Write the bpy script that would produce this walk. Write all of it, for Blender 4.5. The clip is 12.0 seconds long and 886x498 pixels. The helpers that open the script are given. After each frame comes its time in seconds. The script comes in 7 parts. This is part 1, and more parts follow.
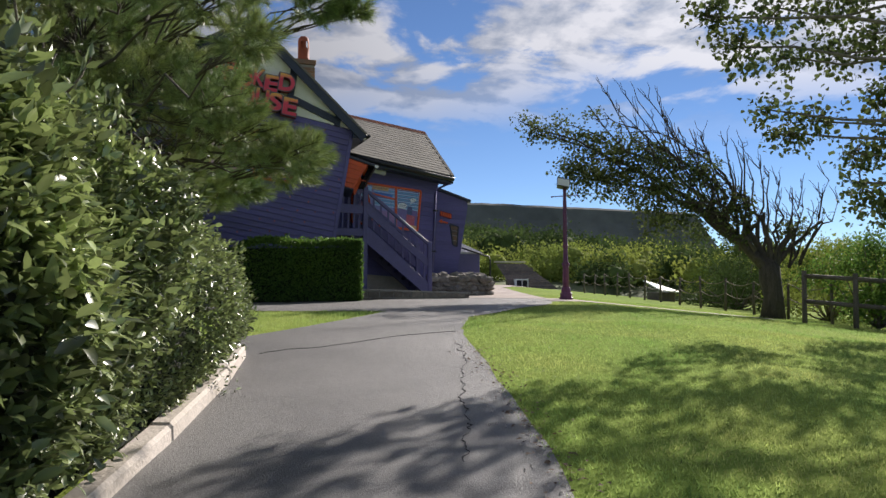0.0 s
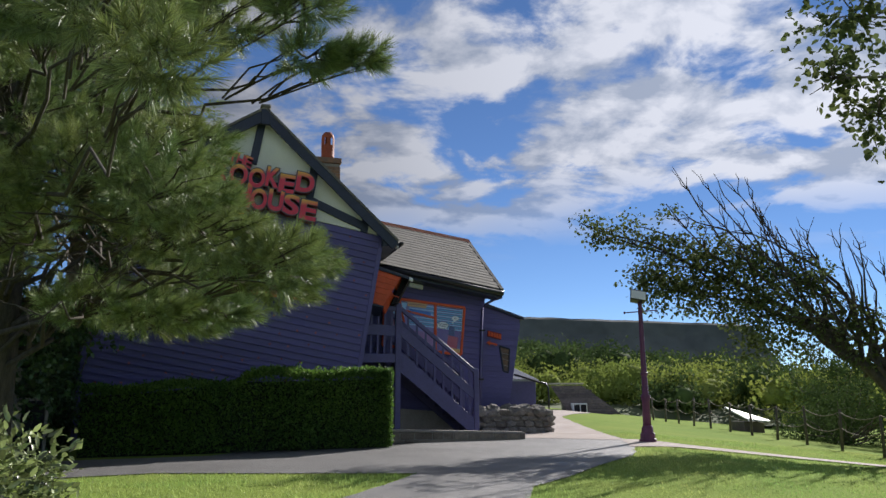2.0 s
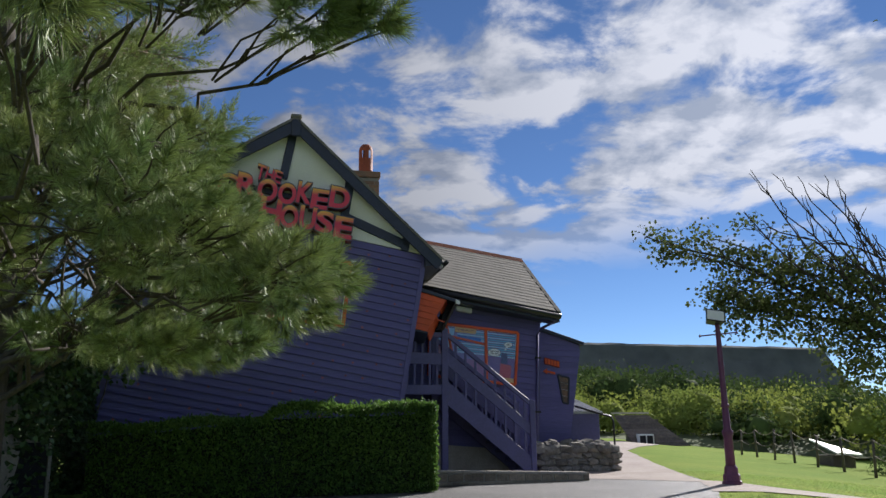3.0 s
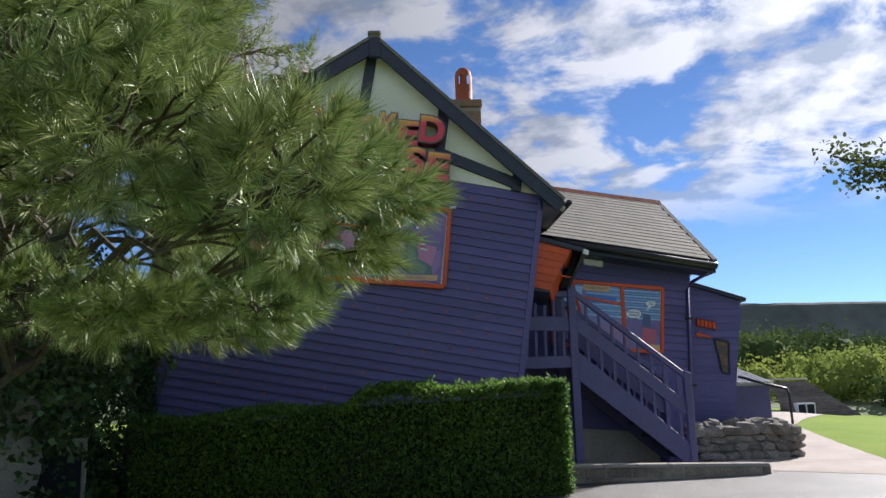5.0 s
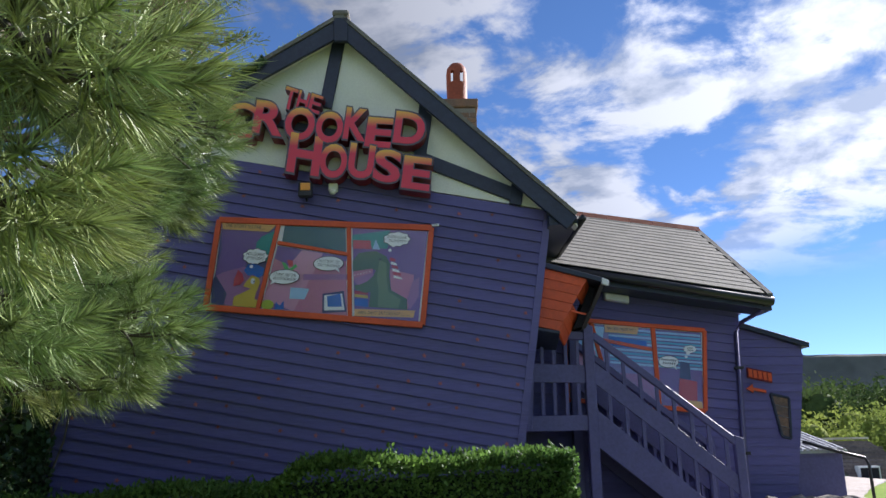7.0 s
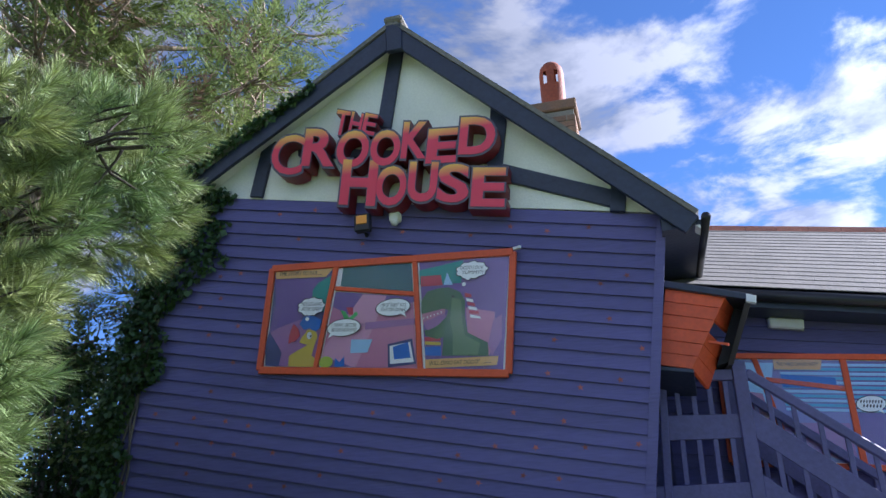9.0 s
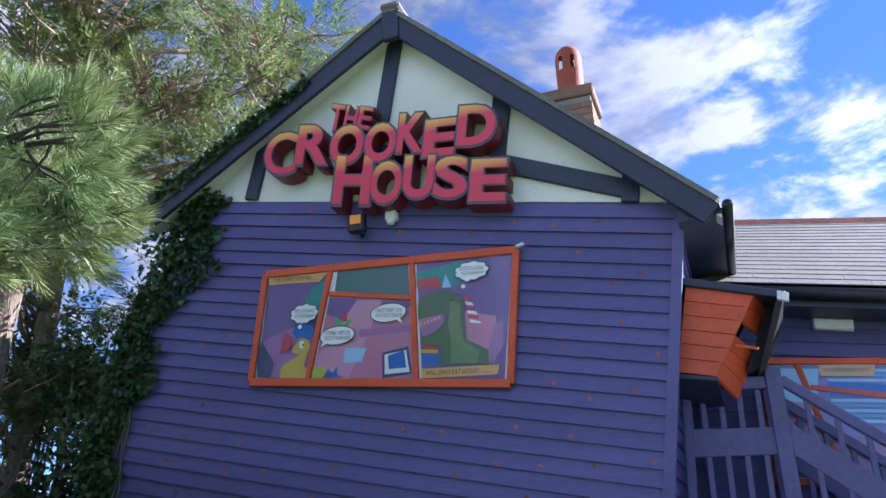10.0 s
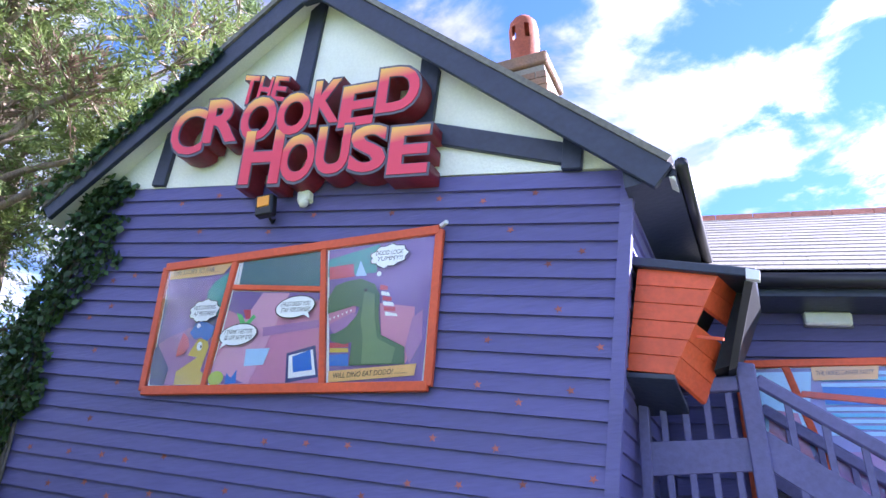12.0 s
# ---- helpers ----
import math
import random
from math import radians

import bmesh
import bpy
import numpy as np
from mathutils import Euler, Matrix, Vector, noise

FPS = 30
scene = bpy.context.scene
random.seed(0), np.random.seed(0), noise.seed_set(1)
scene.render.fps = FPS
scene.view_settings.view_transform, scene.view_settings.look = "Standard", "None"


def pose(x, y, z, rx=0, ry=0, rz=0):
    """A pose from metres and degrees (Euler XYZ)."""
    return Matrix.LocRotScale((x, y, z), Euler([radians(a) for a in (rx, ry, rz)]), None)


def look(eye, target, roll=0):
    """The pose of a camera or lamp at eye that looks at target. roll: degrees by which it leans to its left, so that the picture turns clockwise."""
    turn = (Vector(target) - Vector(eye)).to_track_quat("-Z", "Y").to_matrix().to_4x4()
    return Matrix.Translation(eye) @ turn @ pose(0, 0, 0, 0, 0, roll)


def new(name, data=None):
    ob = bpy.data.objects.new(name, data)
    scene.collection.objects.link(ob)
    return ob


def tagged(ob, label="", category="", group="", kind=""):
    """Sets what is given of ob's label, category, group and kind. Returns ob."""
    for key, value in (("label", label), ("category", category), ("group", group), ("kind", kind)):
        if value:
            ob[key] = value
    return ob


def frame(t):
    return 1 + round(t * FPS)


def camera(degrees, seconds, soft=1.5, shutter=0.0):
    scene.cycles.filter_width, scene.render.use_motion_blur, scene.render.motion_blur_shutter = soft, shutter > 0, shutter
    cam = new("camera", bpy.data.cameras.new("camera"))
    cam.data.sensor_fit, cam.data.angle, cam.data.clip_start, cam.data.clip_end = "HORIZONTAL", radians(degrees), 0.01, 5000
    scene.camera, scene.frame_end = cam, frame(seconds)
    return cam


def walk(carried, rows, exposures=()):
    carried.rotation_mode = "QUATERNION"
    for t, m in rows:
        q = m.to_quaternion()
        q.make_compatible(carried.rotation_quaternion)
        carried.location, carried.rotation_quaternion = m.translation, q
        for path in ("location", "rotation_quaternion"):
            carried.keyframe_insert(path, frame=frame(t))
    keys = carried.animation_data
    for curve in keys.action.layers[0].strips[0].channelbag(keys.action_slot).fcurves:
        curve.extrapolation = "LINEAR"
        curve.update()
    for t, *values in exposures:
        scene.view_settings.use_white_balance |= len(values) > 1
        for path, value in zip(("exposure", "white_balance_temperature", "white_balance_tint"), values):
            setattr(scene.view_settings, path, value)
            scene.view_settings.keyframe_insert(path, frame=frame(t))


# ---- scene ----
cam = camera(58.16, 12.0)
# seconds, x, y, z, pitch, roll, yaw
ROWS = [
    (0.0, 0.051, -0.005, 1.509, 2.46, -0.11, 0.08),
    (0.5, 0.022, 0.776, 1.586, 3.04, 0.67, -0.45),
    (1.0, -0.004, 1.539, 1.725, 5.34, 1.30, -0.16),
    (1.5, 0.016, 2.393, 1.808, 8.36, 0.49, 0.97),
    (2.0, 0.020, 3.229, 1.927, 10.69, 0.25, 3.48),
    (2.5, 0.058, 3.986, 2.025, 12.64, 0.42, 5.58),
    (4.5, -0.233, 6.985, 2.188, 11.97, 1.09, 14.71),
    (5.0, -0.417, 7.589, 2.277, 10.65, 1.73, 16.41),
    (5.5, -0.472, 8.284, 2.293, 10.12, 1.91, 15.95),
    (6.0, -0.538, 8.829, 2.358, 10.95, 0.66, 14.02),
    (6.5, -0.524, 9.534, 2.411, 13.55, 0.63, 15.54),
    (7.0, -0.498, 10.107, 2.469, 14.29, 1.20, 18.83),
    (7.5, -0.398, 10.701, 2.502, 15.83, 1.98, 25.33),
    (9.5, 0.030, 12.749, 2.549, 20.33, 2.01, 36.84),
    (10.0, 0.095, 13.154, 2.625, 20.62, 1.81, 39.93),
    (10.5, 0.110, 13.518, 2.493, 22.12, 1.54, 43.14),
    (11.0, 0.141, 13.846, 2.592, 22.15, 1.46, 45.13),
    (11.5, 0.077, 14.185, 2.637, 23.89, 1.66, 45.40),
    (12.0, 0.026, 14.555, 2.579, 23.35, 1.52, 42.12),
]
EXPOSURES = [(0.0, 0.6, 6550, 15), (2.5, 0.5, 6200, 14), (4.5, 0.74, 6200, 15), (5.5, 1.12, 6200, 15), (7.5, 1.1, 5800, 17), (9.5, 1.7, 5350, 24), (10.5, 2.1, 5300, 28), (11.0, 2.5, 5300, 30), (12.0, 2.8, 5350, 33)]
walk(cam, [(t, pose(x, y, z, 90 + pitch, roll, yaw)) for t, x, y, z, pitch, roll, yaw in ROWS], EXPOSURES)

# ---- sun and sky ----
SUN_AZ, SUN_EL = 59.0, 28.5   # degrees from +x towards +y, and above the horizon
world = bpy.data.worlds.new("sky")
scene.world = world
world.use_nodes = True


def sky_nodes():
    nt = world.node_tree
    N, L = nt.nodes, nt.links
    N.clear()
    out = N.new("ShaderNodeOutputWorld")
    bg = N.new("ShaderNodeBackground")
    bg.inputs["Strength"].default_value = 0.085
    sky = N.new("ShaderNodeTexSky")
    sky.sky_type = "NISHITA"
    sky.sun_disc = False
    sky.sun_elevation = radians(SUN_EL)
    sky.sun_rotation = radians(90 - SUN_AZ)
    sky.altitude = 1500
    sky.air_density, sky.dust_density, sky.ozone_density = 0.72, 0.0, 3.5
    tc = N.new("ShaderNodeTexCoord")
    sep = N.new("ShaderNodeSeparateXYZ")
    L.new(tc.outputs["Generated"], sep.inputs[0])

    def m(op, a, b=None):
        n = N.new("ShaderNodeMath")
        n.operation = op
        for i, v in enumerate((a, b)):
            if v is None:
                continue
            if isinstance(v, (int, float)):
                n.inputs[i].default_value = v
            else:
                L.new(v, n.inputs[i])
        return n.outputs[0]
    den = m("ADD", m("MAXIMUM", sep.outputs["Z"], 0.0), 0.20)
    comb = N.new("ShaderNodeCombineXYZ")
    L.new(m("DIVIDE", sep.outputs["X"], den), comb.inputs["X"])
    L.new(m("DIVIDE", sep.outputs["Y"], den), comb.inputs["Y"])
    comb.inputs["Z"].default_value = 8.2
    big = N.new("ShaderNodeTexNoise")
    big.inputs["Scale"].default_value = 0.9
    big.inputs["Detail"].default_value = 3.0
    puff = N.new("ShaderNodeTexNoise")
    puff.inputs["Scale"].default_value = 4.2
    puff.inputs["Detail"].default_value = 9.0
    puff.inputs["Roughness"].default_value = 0.58
    puff.inputs["Distortion"].default_value = 0.25
    for n in (big, puff):
        L.new(comb.outputs[0], n.inputs["Vector"])
    # the same field a little towards the sun: the difference gives each puff a lit and a shaded side
    shift = N.new("ShaderNodeVectorMath")
    shift.operation = "ADD"
    shift.inputs[1].default_value = (0.05, 0.08, 0.0)
    L.new(comb.outputs[0], shift.inputs[0])
    lee = N.new("ShaderNodeTexNoise")
    lee.inputs["Scale"].default_value = 4.2
    lee.inputs["Detail"].default_value = 5.0
    lee.inputs["Roughness"].default_value = 0.5
    lee.inputs["Distortion"].default_value = 0.25
    L.new(shift.outputs[0], lee.inputs["Vector"])
    # rounded lumps in rows
    rows = N.new("ShaderNodeMapping")
    rows.inputs["Rotation"].default_value = (0, 0, radians(-14))
    rows.inputs["Scale"].default_value = (0.75, 1.25, 1.0)
    L.new(comb.outputs[0], rows.inputs["Vector"])
    warp = N.new("ShaderNodeVectorMath")
    warp.operation = "MULTIPLY_ADD"
    L.new(puff.outputs["Color"], warp.inputs[0])
    warp.inputs[1].default_value = (0.22, 0.22, 0.0)
    L.new(rows.outputs[0], warp.inputs[2])
    lump = N.new("ShaderNodeTexVoronoi")
    lump.feature = "SMOOTH_F1"
    lump.inputs["Scale"].default_value = 5.2
    lump.inputs["Smoothness"].default_value = 0.6
    L.new(warp.outputs[0], lump.inputs["Vector"])
    dens = m("ADD", m("MULTIPLY", big.outputs["Fac"], 0.46), m("SUBTRACT", m("MULTIPLY", puff.outputs["Fac"], 0.62), m("MULTIPLY", m("SUBTRACT", lump.outputs["Distance"], 0.4), 0.16)))
    mask = N.new("ShaderNodeMapRange")
    mask.interpolation_type = "SMOOTHSTEP"
    L.new(dens, mask.inputs["Value"])
    mask.inputs["From Min"].default_value, mask.inputs["From Max"].default_value = 0.455, 0.55
    mask.inputs["To Max"].default_value = 0.95
    low = N.new("ShaderNodeMapRange")
    low.interpolation_type = "SMOOTHSTEP"
    L.new(m("ADD", sep.outputs["Z"], m("MULTIPLY", m("SUBTRACT", big.outputs["Fac"], 0.5), 0.22)), low.inputs["Value"])
    low.inputs["From Min"].default_value, low.inputs["From Max"].default_value = 0.15, 0.27
    fac = m("MULTIPLY", mask.outputs[0], low.outputs[0])
    # thick parts of a cloud are greyer than its rim
    body = N.new("ShaderNodeMapRange")
    L.new(m("SUBTRACT", lee.outputs["Fac"], puff.outputs["Fac"]), body.inputs["Value"])
    body.inputs["From Min"].default_value, body.inputs["From Max"].default_value = -0.06, 0.10
    cc = N.new("ShaderNodeMix")
    cc.data_type = "RGBA"
    cc.inputs["A"].default_value = (5.0, 5.15, 5.4, 1)
    cc.inputs["B"].default_value = (2.5, 2.85, 3.45, 1)
    L.new(body.outputs[0], cc.inputs["Factor"])
    # clouds glow towards the sun, are dull across from it and bright again opposite
    dot = N.new("ShaderNodeVectorMath")
    dot.operation = "DOT_PRODUCT"
    L.new(tc.outputs["Generated"], dot.inputs[0])
    dot.inputs[1].default_value = (math.cos(radians(SUN_EL)) * math.cos(radians(SUN_AZ)), math.cos(radians(SUN_EL)) * math.sin(radians(SUN_AZ)), math.sin(radians(SUN_EL)))
    phase = N.new("ShaderNodeFloatCurve")
    L.new(m("MULTIPLY_ADD", dot.outputs["Value"], 0.5), phase.inputs["Value"])
    phase.inputs["Value"].links[0].from_node.inputs[2].default_value = 0.5
    cv = phase.mapping.curves[0]
    cv.points[0].location, cv.points[1].location = (0.0, 0.66), (1.0, 0.7)
    for px, py in ((0.35, 0.58), (0.52, 0.32), (0.66, 0.13), (0.74, 0.16), (0.86, 0.31), (0.93, 0.52)):
        cv.points.new(px, py)
    phase.mapping.update()
    lit = N.new("ShaderNodeVectorMath")
    lit.operation = "SCALE"
    L.new(cc.outputs["Result"], lit.inputs[0])
    L.new(m("MULTIPLY", phase.outputs["Value"], 2.0), lit.inputs["Scale"])
    mix = N.new("ShaderNodeMix")
    mix.data_type = "RGBA"
    L.new(fac, mix.inputs["Factor"])
    sat = N.new("ShaderNodeHueSaturation")
    sat.inputs["Saturation"].default_value = 1.05
    sat.inputs["Value"].default_value = 0.86
    L.new(sky.outputs[0], sat.inputs["Color"])
    L.new(sat.outputs[0], mix.inputs["A"])
    L.new(lit.outputs[0], mix.inputs["B"])
    L.new(mix.outputs["Result"], bg.inputs["Color"])
    L.new(bg.outputs[0], out.inputs["Surface"])


sky_nodes()
sun_data = bpy.data.lights.new("sun", "SUN")
sun_data.energy = 5.0
sun_data.angle = radians(0.5)
sun_data.color = (1.0, 0.95, 0.86)
sun = new("sun", sun_data)
_d = Vector((math.cos(radians(SUN_EL)) * math.cos(radians(SUN_AZ)), math.cos(radians(SUN_EL)) * math.sin(radians(SUN_AZ)), math.sin(radians(SUN_EL))))
sun.matrix_world = look(_d * 60, (0, 0, 0))

# ---- materials ----


def material(name, base, rough=0.7, metal=0.0, vary=0.25, scale=3.0, fine=40.0, bump=0.15, second=None, spots=None, random_shift=0.0, spec=0.4, trans=0.0, stretch=(1, 1, 1), island=0.0):
    """A surface with stains (large noise), grain (fine noise), bump and, if given, a second colour and spots of a third."""
    mat = bpy.data.materials.new(name)
    mat.use_nodes = True
    nt = mat.node_tree
    N, L = nt.nodes, nt.links
    bsdf = N["Principled BSDF"]
    bsdf.inputs["Roughness"].default_value = rough
    bsdf.inputs["Metallic"].default_value = metal
    bsdf.inputs["Specular IOR Level"].default_value = spec
    tc = N.new("ShaderNodeTexCoord")
    mp = N.new("ShaderNodeMapping")
    mp.inputs["Scale"].default_value = stretch
    L.new(tc.outputs["Object"], mp.inputs["Vector"])

    def noise_tex(sc, detail, dist=0.0):
        n = N.new("ShaderNodeTexNoise")
        n.inputs["Scale"].default_value = sc
        n.inputs["Detail"].default_value = detail
        n.inputs["Distortion"].default_value = dist
        L.new(mp.outputs[0], n.inputs["Vector"])
        return n.outputs["Fac"]
    big, small = noise_tex(scale, 5, 0.4), noise_tex(fine, 3)
    second = second or tuple(c * (1 - vary) for c in base)
    mix = N.new("ShaderNodeMix")
    mix.data_type = "RGBA"
    mr = N.new("ShaderNodeMapRange")
    L.new(big, mr.inputs["Value"])
    mr.inputs["From Min"].default_value, mr.inputs["From Max"].default_value = 0.35, 0.65
    L.new(mr.outputs[0], mix.inputs["Factor"])
    mix.inputs["A"].default_value = (*base, 1)
    mix.inputs["B"].default_value = (*second, 1)
    hsv = N.new("ShaderNodeHueSaturation")
    mv = N.new("ShaderNodeMapRange")
    L.new(small, mv.inputs["Value"])
    mv.inputs["From Min"].default_value, mv.inputs["From Max"].default_value = 0.25, 0.75
    mv.inputs["To Min"].default_value, mv.inputs["To Max"].default_value = 1 - vary * 0.8, 1 + vary * 0.8
    val = mv.outputs[0]
    if random_shift or island:
        if island:
            src = N.new("ShaderNodeNewGeometry").outputs["Random Per Island"]
        else:
            src = N.new("ShaderNodeObjectInfo").outputs["Random"]
        rr = N.new("ShaderNodeMapRange")
        L.new(src, rr.inputs["Value"])
        k = island or random_shift
        rr.inputs["To Min"].default_value, rr.inputs["To Max"].default_value = 1 - k, 1 + k
        mul = N.new("ShaderNodeMath")
        mul.operation = "MULTIPLY"
        L.new(val, mul.inputs[0])
        L.new(rr.outputs[0], mul.inputs[1])
        val = mul.outputs[0]
    L.new(val, hsv.inputs["Value"])
    L.new(mix.outputs["Result"], hsv.inputs["Color"])
    col = hsv.outputs["Color"]
    if spots:
        sc, size, colour, amount = spots
        vor = N.new("ShaderNodeTexVoronoi")
        vor.inputs["Scale"].default_value = sc
        L.new(tc.outputs["Object"], vor.inputs["Vector"])
        ms = N.new("ShaderNodeMapRange")
        L.new(vor.outputs["Distance"], ms.inputs["Value"])
        ms.inputs["From Min"].default_value, ms.inputs["From Max"].default_value = size * 0.4, size
        ms.inputs["To Min"].default_value, ms.inputs["To Max"].default_value = amount, 0.0
        m2 = N.new("ShaderNodeMix")
        m2.data_type = "RGBA"
        L.new(ms.outputs[0], m2.inputs["Factor"])
        L.new(col, m2.inputs["A"])
        m2.inputs["B"].default_value = (*colour, 1)
        col = m2.outputs["Result"]
    L.new(col, bsdf.inputs["Base Color"])
    if bump:
        bn = N.new("ShaderNodeBump")
        bn.inputs["Strength"].default_value = bump
        bn.inputs["Distance"].default_value = 0.02
        L.new(small, bn.inputs["Height"])
        L.new(bn.outputs[0], bsdf.inputs["Normal"])
    if trans:
        tr = N.new("ShaderNodeBsdfTranslucent")
        L.new(col, tr.inputs["Color"])
        ms = N.new("ShaderNodeMixShader")
        ms.inputs[0].default_value = trans
        L.new(bsdf.outputs[0], ms.inputs[1])
        L.new(tr.outputs[0], ms.inputs[2])
        L.new(ms.outputs[0], N["Material Output"].inputs["Surface"])
    return mat


M_ASPHALT = material("asphalt", (0.118, 0.115, 0.112), 0.62, vary=0.9, scale=0.55, fine=130, bump=0.55, second=(0.172, 0.167, 0.16), spots=(70, 0.30, (0.27, 0.26, 0.25), 0.4))
M_GRAVEL = material("pink_gravel", (0.33, 0.275, 0.24), 0.9, vary=0.3, scale=1.2, fine=60, bump=0.5, second=(0.41, 0.35, 0.31))
M_SOIL = material("turf_soil", (0.17, 0.255, 0.05), 1.0, spec=0.03, vary=0.35, scale=0.6, fine=30, bump=0.4, second=(0.22, 0.285, 0.06))
M_GRASS = material("grass_blades", (0.25, 0.385, 0.10), 0.55, vary=0.25, scale=0.7, fine=5, bump=0, second=(0.38, 0.43, 0.14), spec=0.15, trans=0.5, island=0.3)
M_BLUE = material("purple_blue_paint", (0.123, 0.110, 0.275), 0.55, vary=0.12, scale=1.3, fine=28, bump=0.25, random_shift=0.10, stretch=(0.25, 1, 1.6))
M_BLUE_TRIM = material("dark_blue_paint", (0.112, 0.102, 0.232), 0.5, vary=0.15, scale=2, fine=30, bump=0.15)
M_NAVY = material("black_navy_paint", (0.030, 0.038, 0.065), 0.45, vary=0.2, scale=2, fine=25, bump=0.15)
M_CREAM = material("cream_render", (0.80, 0.80, 0.72), 0.8, vary=0.06, scale=1.5, fine=50, bump=0.2, second=(0.74, 0.74, 0.64))
M_ORANGE = material("orange_paint", (0.70, 0.105, 0.03), 0.5, vary=0.14, scale=2.5, fine=30, bump=0.12, random_shift=0.06)
M_SPLASH = material("faded_orange_star", (0.40, 0.115, 0.09), 0.6, vary=0.4, scale=20, fine=60, bump=0.0, random_shift=0.4)
M_SLATE = material("grey_slate", (0.145, 0.135, 0.113), 0.85, vary=0.3, scale=2.0, fine=30, bump=0.3, random_shift=0.05, second=(0.188, 0.172, 0.145))
M_SHINGLE = material("brown_shingle", (0.17, 0.135, 0.115), 0.9, vary=0.35, scale=3, fine=14, bump=0.5, second=(0.12, 0.10, 0.09), random_shift=0.2)
M_RIDGE = material("red_ridge_tile", (0.36, 0.11, 0.055), 0.8, vary=0.3, scale=4, fine=40, bump=0.3, random_shift=0.15)
M_BRICK = material("brown_brick", (0.30, 0.17, 0.10), 0.9, vary=0.3, scale=6, fine=60, bump=0.4, random_shift=0.3, second=(0.22, 0.15, 0.11))
M_MORTAR = material("mortar", (0.28, 0.26, 0.22), 0.95, vary=0.25, scale=5, fine=60, bump=0.4)
M_TERRA = material("terracotta", (0.32, 0.075, 0.03), 0.7, vary=0.25, scale=5, fine=40, bump=0.2)
M_STONE = material("garden_stone", (0.26, 0.235, 0.20), 0.9, vary=0.4, scale=5, fine=35, bump=0.6, random_shift=0.3, second=(0.17, 0.155, 0.135))
M_KERB = material("kerb_stone", (0.55, 0.49, 0.43), 0.85, vary=0.2, scale=2.5, fine=45, bump=0.4, second=(0.44, 0.39, 0.33))
M_CONCRETE = material("concrete", (0.33, 0.30, 0.26), 0.9, vary=0.2, scale=2.5, fine=45, bump=0.4)
M_BLOCK = material("brown_stone_block", (0.27, 0.22, 0.165), 0.9, vary=0.35, scale=5, fine=40, bump=0.5, random_shift=0.25, second=(0.19, 0.155, 0.12))
M_TAN_PANE = material("tan_leaded_glass", (0.20, 0.12, 0.08), 0.35, vary=0.4, scale=6, fine=30, bump=0.1, second=(0.10, 0.075, 0.07))
M_DARK = material("near_black", (0.02, 0.02, 0.025), 0.9, vary=0.2)
M_LAMP_PURPLE = material("purple_post_paint", (0.14, 0.045, 0.10), 0.4, vary=0.2, scale=6, fine=40, bump=0.1)
M_METAL = material("grey_metal", (0.35, 0.36, 0.38), 0.4, metal=0.7, vary=0.15, scale=4, fine=40, bump=0.05)
M_BLACK = material("black_plastic", (0.02, 0.02, 0.022), 0.4, vary=0.2, bump=0.05)
M_WHITE = material("white_plastic", (0.75, 0.76, 0.75), 0.4, vary=0.05, bump=0.0)
M_BARK = material("grey_bark", (0.13, 0.105, 0.085), 0.95, vary=0.4, scale=5, fine=30, bump=0.8, stretch=(3, 3, 0.6), second=(0.20, 0.17, 0.14))
M_PALE_BARK = material("pale_pine_bark", (0.34, 0.26, 0.18), 0.95, vary=0.4, scale=4, fine=24, bump=0.8, stretch=(3, 3, 0.6), second=(0.2, 0.15, 0.11))
M_WOOD = material("weathered_wood", (0.13, 0.11, 0.09), 0.85, vary=0.3, scale=4, fine=40, bump=0.4)
M_ROPE = material("rope", (0.24, 0.20, 0.15), 0.9, vary=0.3, bump=0.2)


def flat_colour(name, c, rough=0.3):
    return material(name, c, rough, vary=0.05, scale=1.5, fine=20, bump=0.0, spec=0.5)


# ---- mesh helpers ----
HOUSE = pose(0, 0, 0, 0, 0, 20)   # house frame: x along the front, y inwards, z up


def from_data(verts, faces, mat, smooth=False):
    me = bpy.data.meshes.new("mesh")
    me.from_pydata(verts, [], faces)
    if mat:
        me.materials.append(mat)
    if smooth:
        me.polygons.foreach_set("use_smooth", [True] * len(me.polygons))
    me.update()
    return me


def thing(name, label="", category="", group="", kind="", at=None, mesh=None):
    ob = new(name, mesh)
    if at is not None:
        ob.matrix_basis = at
    return tagged(ob, label, category, group, kind)


def part(name, mesh, parent, label="", at=None):
    """One mesh object under a thing or under a part."""
    if isinstance(mesh, bmesh.types.BMesh):
        me = bpy.data.meshes.new(name)
        mesh.to_mesh(me)
        mesh.free()
        mesh = me
    ob = new(name, mesh)
    ob.parent = parent
    if at is not None:
        ob.matrix_basis = at
    if label:
        ob["label"] = label
    return ob


def hexa(c, mat, bevel=0.0, smooth=False):
    """A solid from its 8 corners: four of one face, then the four behind them in the same order."""
    bm = bmesh.new()
    v = [bm.verts.new(p) for p in c]
    for f in ((0, 1, 2, 3), (7, 6, 5, 4), (0, 4, 5, 1), (1, 5, 6, 2), (2, 6, 7, 3), (3, 7, 4, 0)):
        bm.faces.new([v[i] for i in f])
    bmesh.ops.recalc_face_normals(bm, faces=bm.faces)
    if bevel:
        bmesh.ops.bevel(bm, geom=bm.edges[:], offset=bevel, segments=1, affect="EDGES")
    me = bpy.data.meshes.new("solid")
    bm.to_mesh(me)
    bm.free()
    if mat:
        me.materials.append(mat)
    return me


